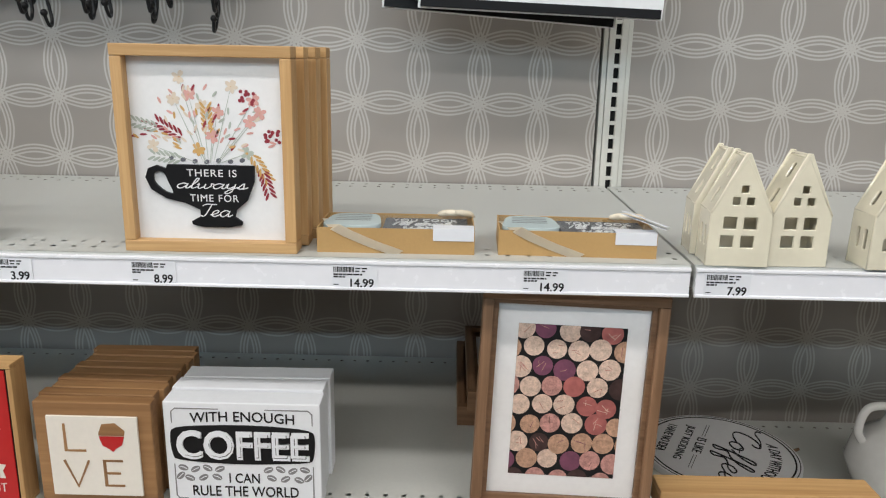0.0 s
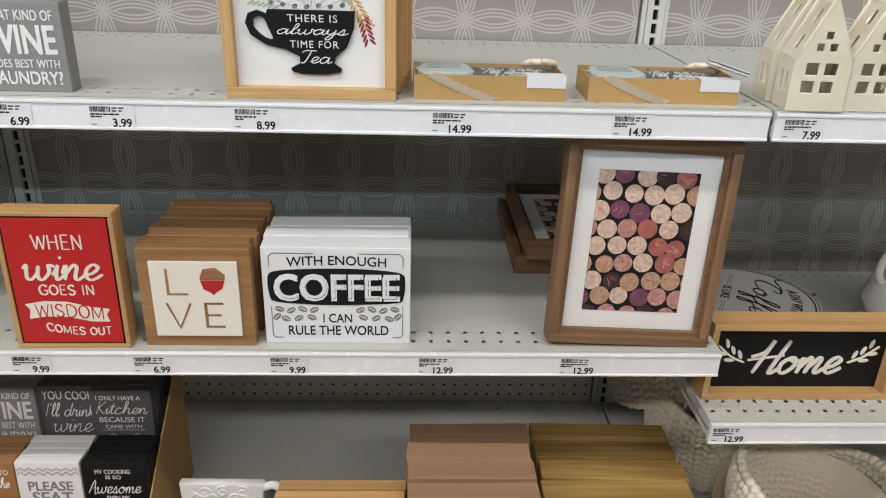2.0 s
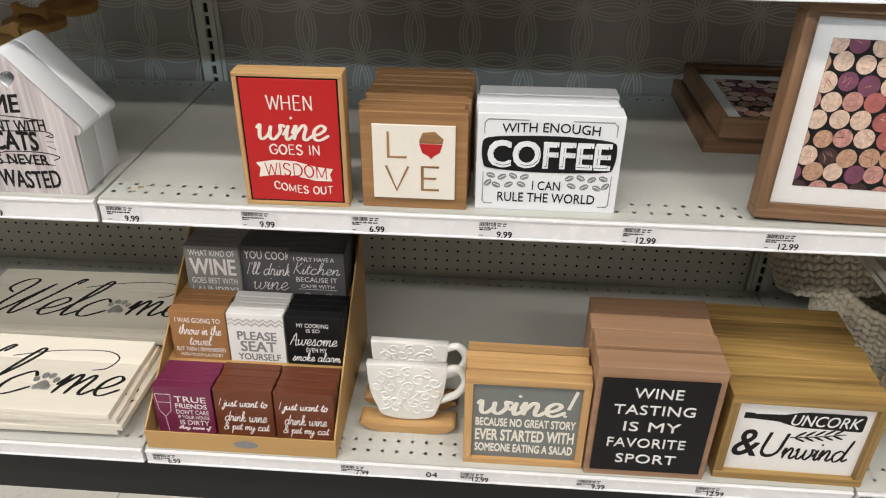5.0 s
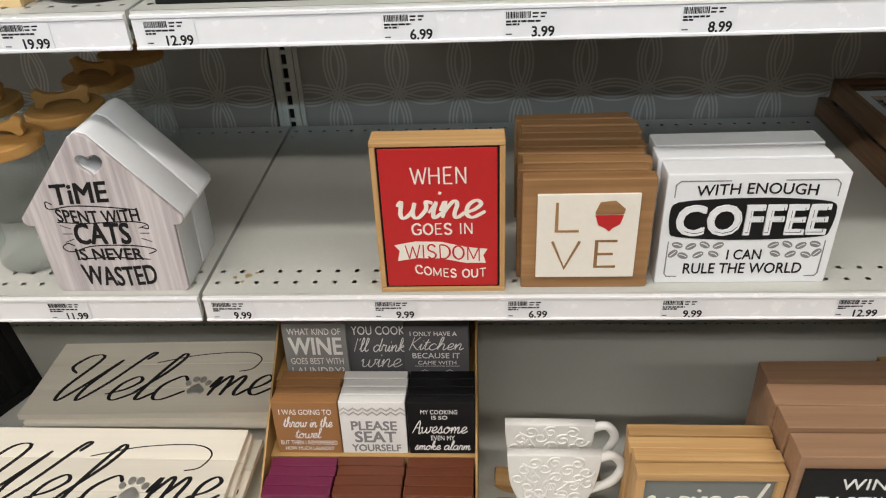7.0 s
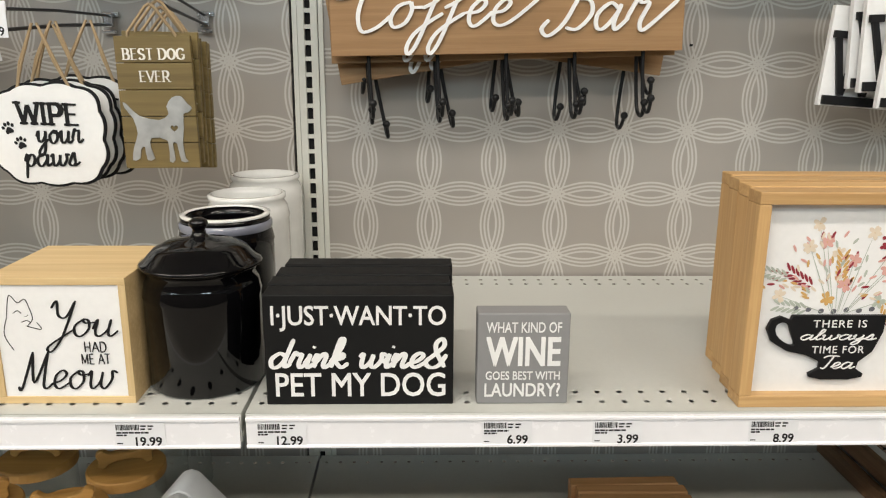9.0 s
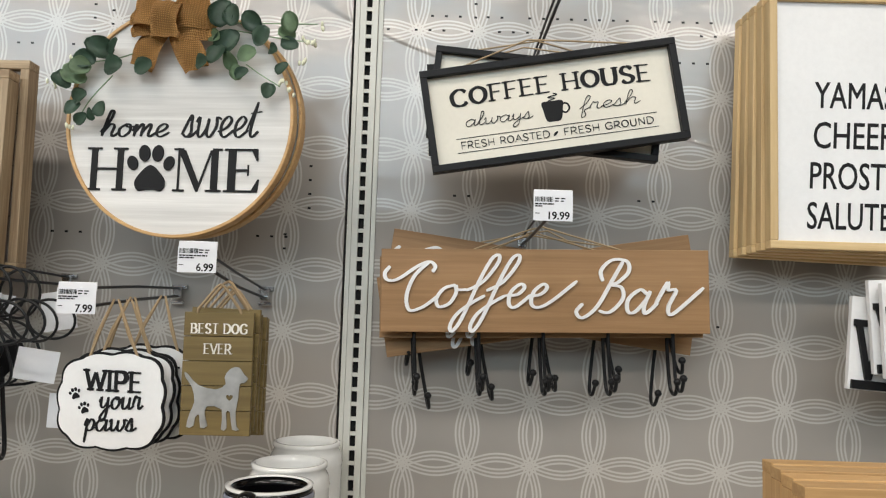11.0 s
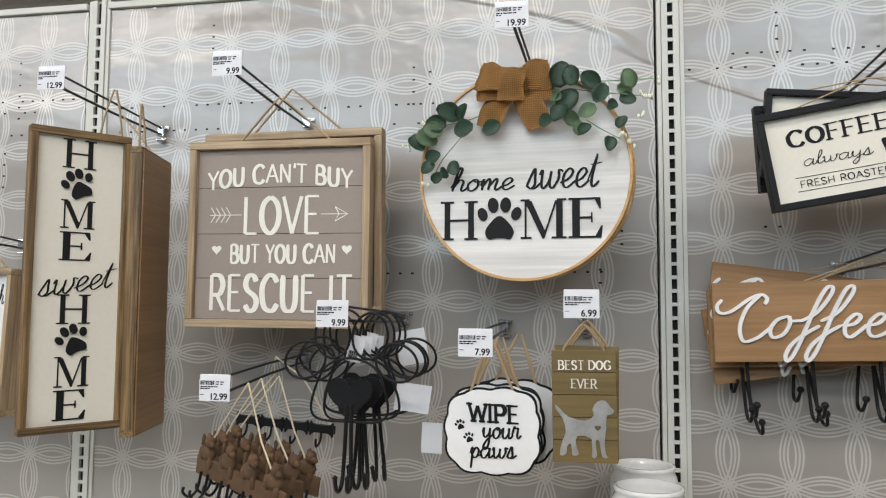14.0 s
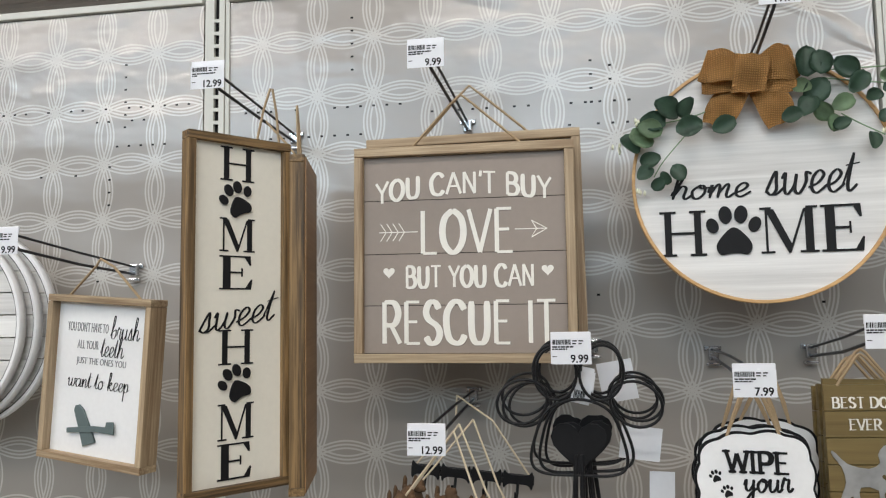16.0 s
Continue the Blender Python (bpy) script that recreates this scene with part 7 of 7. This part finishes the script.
def bow_flap(pts, depth):
    """A strip of cloth along (x, z, half width), bulging towards the viewer."""
    bm = bmesh.new()
    fine = catmull(pts, steps=5)
    n = len(fine)
    prev = None
    for i, p in enumerate(fine):
        u = i / (n - 1)
        d = fine[min(i + 1, n - 1)] - fine[max(i - 1, 0)]
        ln = math.hypot(d.x, d.y) or 1
        sx, sz = -d.y / ln * p.z, d.x / ln * p.z
        row = []
        for k in range(5):
            w = k / 2 - 1
            yy = -depth * math.sin(math.pi * min(u * 1.15, 1)) - 0.002 - 0.004 * math.cos(w * 5 + 3 * u) - 0.003 * (1 - w * w)
            row.append(bm.verts.new((p.x + sx * w, yy, p.y + sz * w)))
        if prev:
            for k in range(4):
                bm.faces.new((prev[k], prev[k + 1], row[k + 1], row[k]))
        prev = row
    bmesh.ops.solidify(bm, geom=bm.faces[:], thickness=0.0010)
    return bm


def tie_bow(parent, x, z):
    for s in (-1, 1):
        for name, flap, depth in (("bow_tail", [(s * 0.002, 0.0, 0.012), (s * 0.018, -0.022, 0.019), (s * 0.036, -0.048, 0.024), (s * 0.046, -0.072, 0.020)], 0.010),
                                  ("bow_loop", [(0, 0, 0.013), (s * 0.022, 0.008, 0.020), (s * 0.046, 0.016, 0.028), (s * 0.064, 0.022, 0.025)], 0.024),
                                  ("bow_loop", [(0, -0.004, 0.012), (s * 0.026, -0.006, 0.019), (s * 0.050, -0.004, 0.023), (s * 0.066, -0.004, 0.018)], 0.014)):
            o = part(name, bow_flap(flap, depth), BURLAP, parent, "rust-brown burlap", smooth=True)
            o.matrix_local = pose(x, -0.010, z, 0, 2, 0)
    o = part("bow_knot", bow_flap([(0.001, 0.028, 0.022), (0.0, 0.010, 0.024), (-0.001, -0.010, 0.023), (0.0, -0.029, 0.024)], 0.012), BURLAP, parent, "rust-brown burlap", smooth=True)
    o.matrix_local = pose(x, -0.030, z, 0, 6, 0)


round_home(pose(-1.186, 1.360, 1.668, 0, 0, -5), True)
round_home(pose(-1.179, 1.390, 1.670, 0, 0, -5), False)

# planked love sign
m = pose(-1.634, 1.360, 1.399, 0, 0.3, 0)
ob = thing("framed_sign", m, "taupe planked sign about rescue pets in a weathered frame", "sign", "rescue love signs")
w, h, d = 0.350, 0.344, 0.030
frame_parts(ob, w, h, d, 0.0145, WEATHER_X, WEATHER_Z, 0.012, BLACK)
cuts = (0.0146, 0.090, 0.172, 0.258, h - 0.0146)
for a, b in zip(cuts, cuts[1:]):
    part("plank", box(-w / 2 + 0.0147, w / 2 - 0.0147, 0.010, 0.0119, a + 0.0005, b - 0.0005, 0.0004), TAUPE, ob)
y = 0.010
caps(ob, "YOU CAN'T BUY", -0.140, 0.139, 0.252, 0.288, WARM_WHITE, y, 0.0068, 0.35, arch=0.014)
caps(ob, "LOVE", -0.064, 0.078, 0.172, 0.240, WARM_WHITE, y, 0.0105, 0.35)
caps(ob, "BUT YOU CAN", -0.090, 0.108, 0.118, 0.152, WARM_WHITE, y, 0.0064, 0.35)
caps(ob, "RESCUE IT", -0.127, 0.142, 0.030, 0.096, WARM_WHITE, y, 0.0105, 0.35)
for s in (-1, 1):
    part("heart_print", plate([heart_outline(s * 0.1255 + 0.006, 0.143, 0.020)], y - 0.0005, y), WARM_WHITE, ob)
stroke(ob, [(-0.135, 0.207), (-0.072, 0.207)], 0.0022, WARM_WHITE, y, smooth=False)
for k in range(4):
    for s in (-1, 1):
        stroke(ob, [(-0.133 + k * 0.010, 0.207 + s * 0.014), (-0.124 + k * 0.010, 0.207)], 0.0022, WARM_WHITE, y, 0.0006, smooth=False)
stroke(ob, [(0.082, 0.207), (0.130, 0.207)], 0.0022, WARM_WHITE, y, smooth=False)
stroke(ob, [(0.108, 0.220), (0.132, 0.207), (0.108, 0.194), (0.116, 0.207), (0.108, 0.220)], 0.0022, WARM_WHITE, y, 0.0006, smooth=False)
twine_loop(ob, [(-0.085, 0.020, h), (-0.02, 0.010, h + 0.065), (0.0, 0.0, h + 0.080), (0.02, 0.010, h + 0.065), (0.095, 0.020, h)])
copy_thing(ob, m @ pose(0.016, 0.034, 0.024, 0, -0.8, 0))


def tall_home(m, label):
    ob = thing("framed_sign", m, label, "sign", "tall home signs")
    w, h, d = 0.166, 0.523, 0.024
    frame_parts(ob, w, h, d, 0.0125, AGED_X, AGED_Z, 0.010, CREAM)
    part("backing", box(-w / 2 + 0.004, w / 2 - 0.004, d - 0.0018, d + 0.002, 0.004, h - 0.004), BAR_X, ob)
    y = 0.010
    for chh, z0, z1 in (("H", 0.456, 0.507), ("M", 0.350, 0.400), ("E", 0.294, 0.344), ("H", 0.184, 0.235), ("M", 0.076, 0.128), ("E", 0.020, 0.071)):
        serif_caps(ob, chh, -0.030, 0.026, z0, z1, INK, y, 0.0012)
    paw(ob, -0.003, 0.427, 0.054, INK, y, 0.004, 0.4)
    paw(ob, -0.002, 0.156, 0.054, INK, y, 0.004, 0.4)
    script(ob, "sweet", -0.060, 0.066, 0.240, 0.284, INK, y, 0.0032, 0.55, 0.25, tilt=0.010)
    twine_loop(ob, [(0.03, 0.012, h), (0.04, 0.010, h + 0.05), (0.05, 0.008, h + 0.085)], 0.002)
    twine_loop(ob, [(0.068, 0.012, h), (0.062, 0.010, h + 0.05), (0.054, 0.008, h + 0.085)], 0.002)
    return ob


th = tall_home(pose(-1.947, 1.247, 1.222, 0, 0, 51), "tall cream home sweet home sign in a dark-streaked wooden frame")
back_sign = copy_thing(th, pose(-1.914, 1.385, 1.205, 0, 0, 283))
twine_loop(back_sign, [(-0.020, 0.012, 0.523), (-0.024, -0.020, 0.565), (-0.0285, -0.056, 0.605)], 0.002)

m = pose(-2.247, 1.327, 1.241, 0, 4, -15)
ob = thing("framed_sign", m, "white sign about brushing teeth in a light walnut frame", "sign")
w, h, d = 0.232, 0.272, 0.036
frame_parts(ob, w, h, d, 0.0115, WEATHER_X, WEATHER_Z, 0.016, WHITE)
y = 0.016
words(ob, "YOU DON'T HAVE TO", -0.082, 0.012, 0.212, 0.228, INK_GREY, y, -0.008)
script(ob, "brush", 0.018, 0.082, 0.204, 0.242, INK, y, 0.0008, 0.6, 0.15)
words(ob, "ALL YOUR", -0.056, -0.008, 0.184, 0.198, INK_GREY, y, -0.008)
script(ob, "teeth", -0.002, 0.050, 0.174, 0.210, INK, y, 0.0008, 0.6, 0.15)
words(ob, "JUST THE ONES YOU", -0.056, 0.056, 0.156, 0.170, INK_GREY, y, -0.008)
script(ob, "want to keep", -0.072, 0.066, 0.106, 0.150, INK, y, 0.0008, 0.6, 0.1)
tube = [(-0.012, 0.024), (0.016, 0.020), (0.012, 0.078), (0.006, 0.090), (-0.002, 0.092), (-0.008, 0.086)]
o = part("toothpaste_tube", plate([tube], y - 0.004, y, 0.0008), SAGE, ob)
o.matrix_local = pose(-0.002, 0, 0.010, 0, -28, 0)
brush = [(-0.060, 0.045), (0.010, 0.046), (0.030, 0.044), (0.046, 0.042), (0.046, 0.062), (0.030, 0.062), (0.028, 0.054), (0.0, 0.056), (-0.060, 0.053)]
o = part("toothbrush", plate([brush], y - 0.006, y - 0.0041, 0.0005), SAGE, ob)
o.matrix_local = pose(0.004, 0, 0.006, 0, -6, 0)
twine_loop(ob, [(-0.085, 0.018, h), (-0.02, 0.010, h + 0.050), (0.0, 0.0, h + 0.062), (0.02, 0.010, h + 0.050), (0.075, 0.018, h)])


# scalloped plaques
def wipe_plaque(m):
    ob = thing("scalloped_plaque", m, "white scalloped metal plaque with black rim reading wipe your paws", "sign", "wipe your paws plaques")
    pts, inner = [], []
    for k in range(96):
        a = 2 * math.pi * k / 96
        e = (abs(math.cos(a)) ** 3.2 + abs(math.sin(a)) ** 3.2) ** (-1 / 3.2)
        r = 0.97 + 0.055 * abs(math.sin(5.5 * a + 0.6)) - 0.015 * math.cos(3 * a)
        pts.append((0.077 * e * r * math.cos(a), 0.069 * e * r * math.sin(a)))
        inner.append((0.0735 * e * r * math.cos(a), 0.0655 * e * r * math.sin(a)))
    part("rim", plate([pts], 0.0008, 0.004, 0.0006), BLACK, ob)
    part("face", plate([inner], -0.001, 0.0007, 0.0003), WHITE, ob)
    y = -0.001
    caps(ob, "WIPE", -0.042, 0.042, 0.015, 0.042, INK, y, 0.0075, 0.45, 0.16, tilt=-0.002)
    script(ob, "your", -0.016, 0.046, -0.028, 0.008, INK, y, 0.0036, 0.55, 0.1)
    script(ob, "paws", -0.036, 0.038, -0.058, -0.024, INK, y, 0.0036, 0.55, 0.1)
    paw(ob, -0.052, 0.010, 0.017, INK, y, 0.001, 0.3)
    paw(ob, -0.038, -0.010, 0.017, INK, y, 0.001, 0.3)
    for s in (-1, 1):
        for o in (0, 0.006):
            twine_loop(ob, [(s * 0.036, 0.002, 0.058), (s * (0.024 - o * 0.5), -0.004, 0.095), (s * 0.003, 0.0, 0.145)], 0.0018)
    return ob


wp = wipe_plaque(pose(-1.230, 1.290, 1.241, 0, -1, 0))
for k, (dx, dz, a) in enumerate(((0.003, 0.004, 3), (0.004, 0.000, -3), (0.026, 0.008, 5))):
    copy_thing(wp, pose(-1.230 + dx, 1.315 + 0.022 * k, 1.241 + dz, 0, a, 0))
tg = part("paper_tag", box(-0.030, 0.030, -0.0004, 0.0004, -0.024, 0.024), PAPER)
tg.matrix_world = pose(-1.374, 1.35, 1.283, 0, 8, 10)
tagged(tg, "blank white swing tag hanging by the plaques", "paper tag")
tg2 = part("paper_tag", box(-0.018, 0.018, -0.0004, 0.0004, -0.026, 0.026), PAPER)
tg2.matrix_world = pose(-1.344, 1.37, 1.213, 0, 2, 0)
tagged(tg2, "white swing tag half hidden behind a plaque", "paper tag")


def dog_plaque(m):
    ob = thing("slatted_dog_sign", m, "olive slatted Best Dog Ever sign with a metal dog", "sign", "best dog signs")
    w, h = 0.101, 0.177
    for k in range(5):
        z = k * h / 5
        part("slat", box(-w / 2, w / 2, 0, 0.008, z + 0.0005, z + h / 5 - 0.0005, 0.0008), OLIVE_X, ob)
    caps(ob, "BEST DOG", -0.041, 0.041, 0.146, 0.160, WARM_WHITE, 0, 0.0030, 0.6, 0.14)
    caps(ob, "EVER", -0.021, 0.021, 0.117, 0.131, WARM_WHITE, 0, 0.0030, 0.6, 0.14)
    dog = [(p.x, p.y) for p in catmull([(0.020, 0.096), (0.032, 0.098), (0.040, 0.088), (0.046, 0.082), (0.040, 0.076), (0.034, 0.074), (0.033, 0.055), (0.030, 0.035), (0.032, 0.014), (0.036, 0.010), (0.026, 0.010), (0.022, 0.034), (0.016, 0.034), (0.018, 0.012), (0.010, 0.010), (0.010, 0.038), (-0.012, 0.042), (-0.014, 0.028), (-0.010, 0.014), (-0.020, 0.012), (-0.022, 0.030), (-0.028, 0.026), (-0.030, 0.014), (-0.040, 0.012), (-0.036, 0.032), (-0.030, 0.048), (-0.034, 0.068), (-0.044, 0.082), (-0.046, 0.090), (-0.040, 0.086), (-0.026, 0.072), (0.000, 0.066), (0.014, 0.074), (0.012, 0.084)], True, 2)]
    part("metal_dog", plate([dog, heart_outline(0.020, 0.055, 0.011)[::-1]], -0.0016, -0.0001), GALVANISED, ob)
    for s in (-1, 1):
        twine_loop(ob, [(s * 0.034, 0.006, h - 0.008), (s * 0.030, -0.002, h + 0.004), (s * 0.006, 0.002, h + 0.036), (0, 0.002, h + 0.040)], 0.0022)
    return ob


dp = dog_plaque(pose(-1.084, 1.300, 1.195, 0, -0.6, 0))
for k in range(1, 5):
    copy_thing(dp, pose(-1.084 + 0.001 * k, 1.300 + 0.016 * k, 1.195 + (0.006 if k == 1 else 0.004 - 0.003 * k), 0, 0.8 * (k % 2), 0))


def paw_rack(m):
    """A bent-wire paw with a sheet-iron heart and a pair of hooks below."""
    ob = thing("wire_paw_hook", m, "black wire paw wall hook with a flat iron heart", "wall hook", "wire paw hooks")
    for cx, cz, rx, rz, tn in ((-0.078, 0.010, 0.036, 0.030, 0.4), (-0.032, 0.052, 0.030, 0.038, 0.1), (0.032, 0.052, 0.030, 0.038, -0.1), (0.078, 0.010, 0.036, 0.030, -0.4)):
        part("toe_loop", wire([([(p[0], 0, p[1]) for p in oval(cx, cz, rx, rz, tn, 28)], True)], 0.0022, 2), IRON, ob, smooth=True)
    pad = catmull([(0, 0.015), (0.042, 0.0), (0.062, -0.045), (0.064, -0.075), (0.045, -0.087), (0, -0.088), (-0.045, -0.087), (-0.064, -0.075), (-0.062, -0.045), (-0.042, 0.0)], True, 5)
    part("pad_loop", wire([([(p.x, 0, p.y) for p in pad], True)], 0.0022, 2), IRON, ob, smooth=True)
    part("heart", plate([heart_outline(0.0, -0.046, 0.082)], -0.0015, 0.0015, 0.0004), IRON, ob)
    for s in (-1, 1):
        pts = catmull([(s * 0.004, 0, -0.060), (s * 0.005, 0, -0.120), (s * 0.007, -0.002, -0.180), (s * 0.008, -0.014, -0.196), (s * 0.009, -0.028, -0.190), (s * 0.010, -0.032, -0.172)])
        hk = part("hook", wire([(pts, False)], 0.0034, 2), IRON, ob, smooth=True)
        part("hook_knob", lathe([(0, -0.005), (0.005, 0), (0, 0.005)], 10, (s * 0.010, -0.032, -0.172)), IRON, hk, smooth=True)
    tg = part("swing_tag", box(-0.013, 0.013, 0.0030, 0.0036, -0.022, 0.022), PAPER, ob, "white printed swing tag")
    tg.matrix_local = pose(0.006, 0.004, 0.030, 0, 12, 0)
    bars = bmesh.new()
    for k in range(9):
        add_box(bars, -0.010 + 0.0018 * k, -0.009 + 0.0018 * k + 0.0004 * (k % 2), 0.0025, 0.0029, -0.016, -0.004)
    tagged(part("barcode", bars, INK, tg), kind="stuff")
    return ob


pr = paw_rack(pose(-1.463, 1.275, 1.339, 0, 1, 0))
for k, (dx, dz, a) in enumerate(((0.006, -0.002, -3), (0.002, 0.003, 2), (0.010, -0.004, -5))):
    copy_thing(pr, pose(-1.463 + dx, 1.310 + 0.034 * k, 1.339 + dz, 0, a, 4 * k))
tg = part("paper_tag", box(-0.028, 0.028, -0.0004, 0.0004, -0.032, 0.032), PAPER)
tg.matrix_world = pose(-1.398, 1.45, 1.364, 0, -10, 0)
tagged(tg, "white printed swing tag behind a wire hook", "paper tag")


def dog_rack(m, iron, label):
    """A cast strip with a row of dog shapes above it and double hooks below."""
    ob = thing("cast_dog_rack", m, label, "hook rack", "cast dog hook racks")
    part("strip", box(-0.120, 0.120, 0, 0.006, 0, 0.034, 0.002), iron, ob)
    rng = random.Random(23)
    for k in range(4):
        x = -0.090 + 0.060 * k
        bm = bmesh.new()
        for (ox, oy, oz, rx, ry, rz) in ((0, 0, 0.045, 0.019, 0.010, 0.016), (0.010, -0.006, 0.066, 0.011, 0.010, 0.011), (0.020, -0.010, 0.063, 0.007, 0.006, 0.006), (-0.014, 0, 0.040, 0.010, 0.008, 0.014), (0.003, -0.004, 0.072, 0.004, 0.004, 0.007), (0.010, -0.002, 0.030, 0.006, 0.006, 0.014), (-0.018, 0.0, 0.060, 0.004, 0.004, 0.012)):
            vs = bmesh.ops.create_uvsphere(bm, u_segments=9, v_segments=6, radius=1)["verts"]
            for v in vs:
                v.co = Vector((x + ox + v.co.x * rx + rng.uniform(-0.0012, 0.0012), 0.002 + oy + v.co.y * ry, oz + v.co.z * rz + rng.uniform(-0.0012, 0.0012)))
        part("cast_dog", bm, iron, ob, smooth=True)
        for s in (-1, 1):
            pts = catmull([(x + s * 0.010, -0.002, 0.008), (x + s * 0.010, -0.006, -0.022), (x + s * 0.010, -0.020, -0.034), (x + s * 0.010, -0.034, -0.024), (x + s * 0.010, -0.034, -0.014)])
            part("hook", wire([(pts, False)], 0.0026, 1), IRON, ob, smooth=True)
    for s in (-1, 1):
        twine_loop(ob, [(s * 0.105, 0.003, 0.030), (s * 0.055, -0.004, 0.100), (0, 0.0, 0.185)], 0.0016, STRING)
    return ob


dr = dog_rack(pose(-1.660, 1.280, 1.127, 0, 8, -28), RUST, "rust-brown cast iron dog rack hanging on string")
copy_thing(dr, pose(-1.654, 1.325, 1.129, 0, 6, -24))
copy_thing(dr, pose(-1.648, 1.370, 1.131, 0, 9, -20))
ob = thing("bone_rack", pose(-1.633, 1.420, 1.217, 0, 4, -4), "black cast iron strip of bone shapes on string", "hook rack")
part("strip", box(-0.100, 0.100, 0, 0.006, -0.006, 0.010, 0.002), IRON, ob)
for k in range(4):
    bx = -0.075 + 0.05 * k
    part("bone_shape", plate([[(p.x, p.y) for p in catmull([(bx - 0.014, -0.005), (bx - 0.022, -0.012), (bx - 0.024, 0.002), (bx - 0.022, 0.016), (bx - 0.014, 0.010), (bx + 0.014, 0.010), (bx + 0.022, 0.016), (bx + 0.024, 0.002), (bx + 0.022, -0.012), (bx + 0.014, -0.005)], True, 3)]], -0.004, -0.0002, 0.0006), IRON, ob)
    part("hook", wire([(catmull([(bx, -0.002, 0), (bx, -0.006, -0.020), (bx, -0.022, -0.026), (bx, -0.026, -0.012)]), False)], 0.0024, 1), IRON, ob, smooth=True)
for s in (-1, 1):
    twine_loop(ob, [(s * 0.095, 0.002, 0.006), (s * 0.03, 0.0, 0.09), (-0.03, 0.0, 0.125)], 0.0016, STRING)
tg = part("paper_tag", box(-0.030, 0.030, -0.0004, 0.0004, -0.028, 0.028), PAPER)
tg.matrix_world = pose(-1.708, 1.41, 1.122, 0, -6, 0)
tagged(tg, "white printed swing tag behind the cast racks", "paper tag")

# edge of a round slatted sign on the next hook
ob = thing("round_slat_sign", pose(-2.616, 1.400, 1.466), "round white slatted sign with black joints", "sign", "round slatted signs")
for k in range(9):
    z0, z1 = -0.18 + 0.04 * k, -0.18 + 0.04 * (k + 1)
    zm = min(abs(z0), abs(z1)) if z0 * z1 > 0 else 0
    half0, half1 = math.sqrt(max(0.0325 - z0 * z0, 1e-6)), math.sqrt(max(0.0325 - z1 * z1, 1e-6))
    part("slat", plate([[(-half0, z0 + 0.001), (half0, z0 + 0.001), (half1, z1 - 0.001), (-half1, z1 - 0.001)]], 0, 0.010, 0.0008), WHITE_GRAIN, ob)
part("hoop", plate([oval(0, 0, 0.187, 0.187, 0, 64), oval(0, 0, 0.1815, 0.1815, 0, 64)], -0.004, 0.014), WHITE, ob)
part("hoop_line", plate([oval(0, 0, 0.1812, 0.1812, 0, 64), oval(0, 0, 0.179, 0.179, 0, 64)], -0.002, 0.012), BLACK, ob)
copy_thing(ob, pose(-2.602, 1.425, 1.466))
copy_thing(ob, pose(-2.588, 1.450, 1.466))
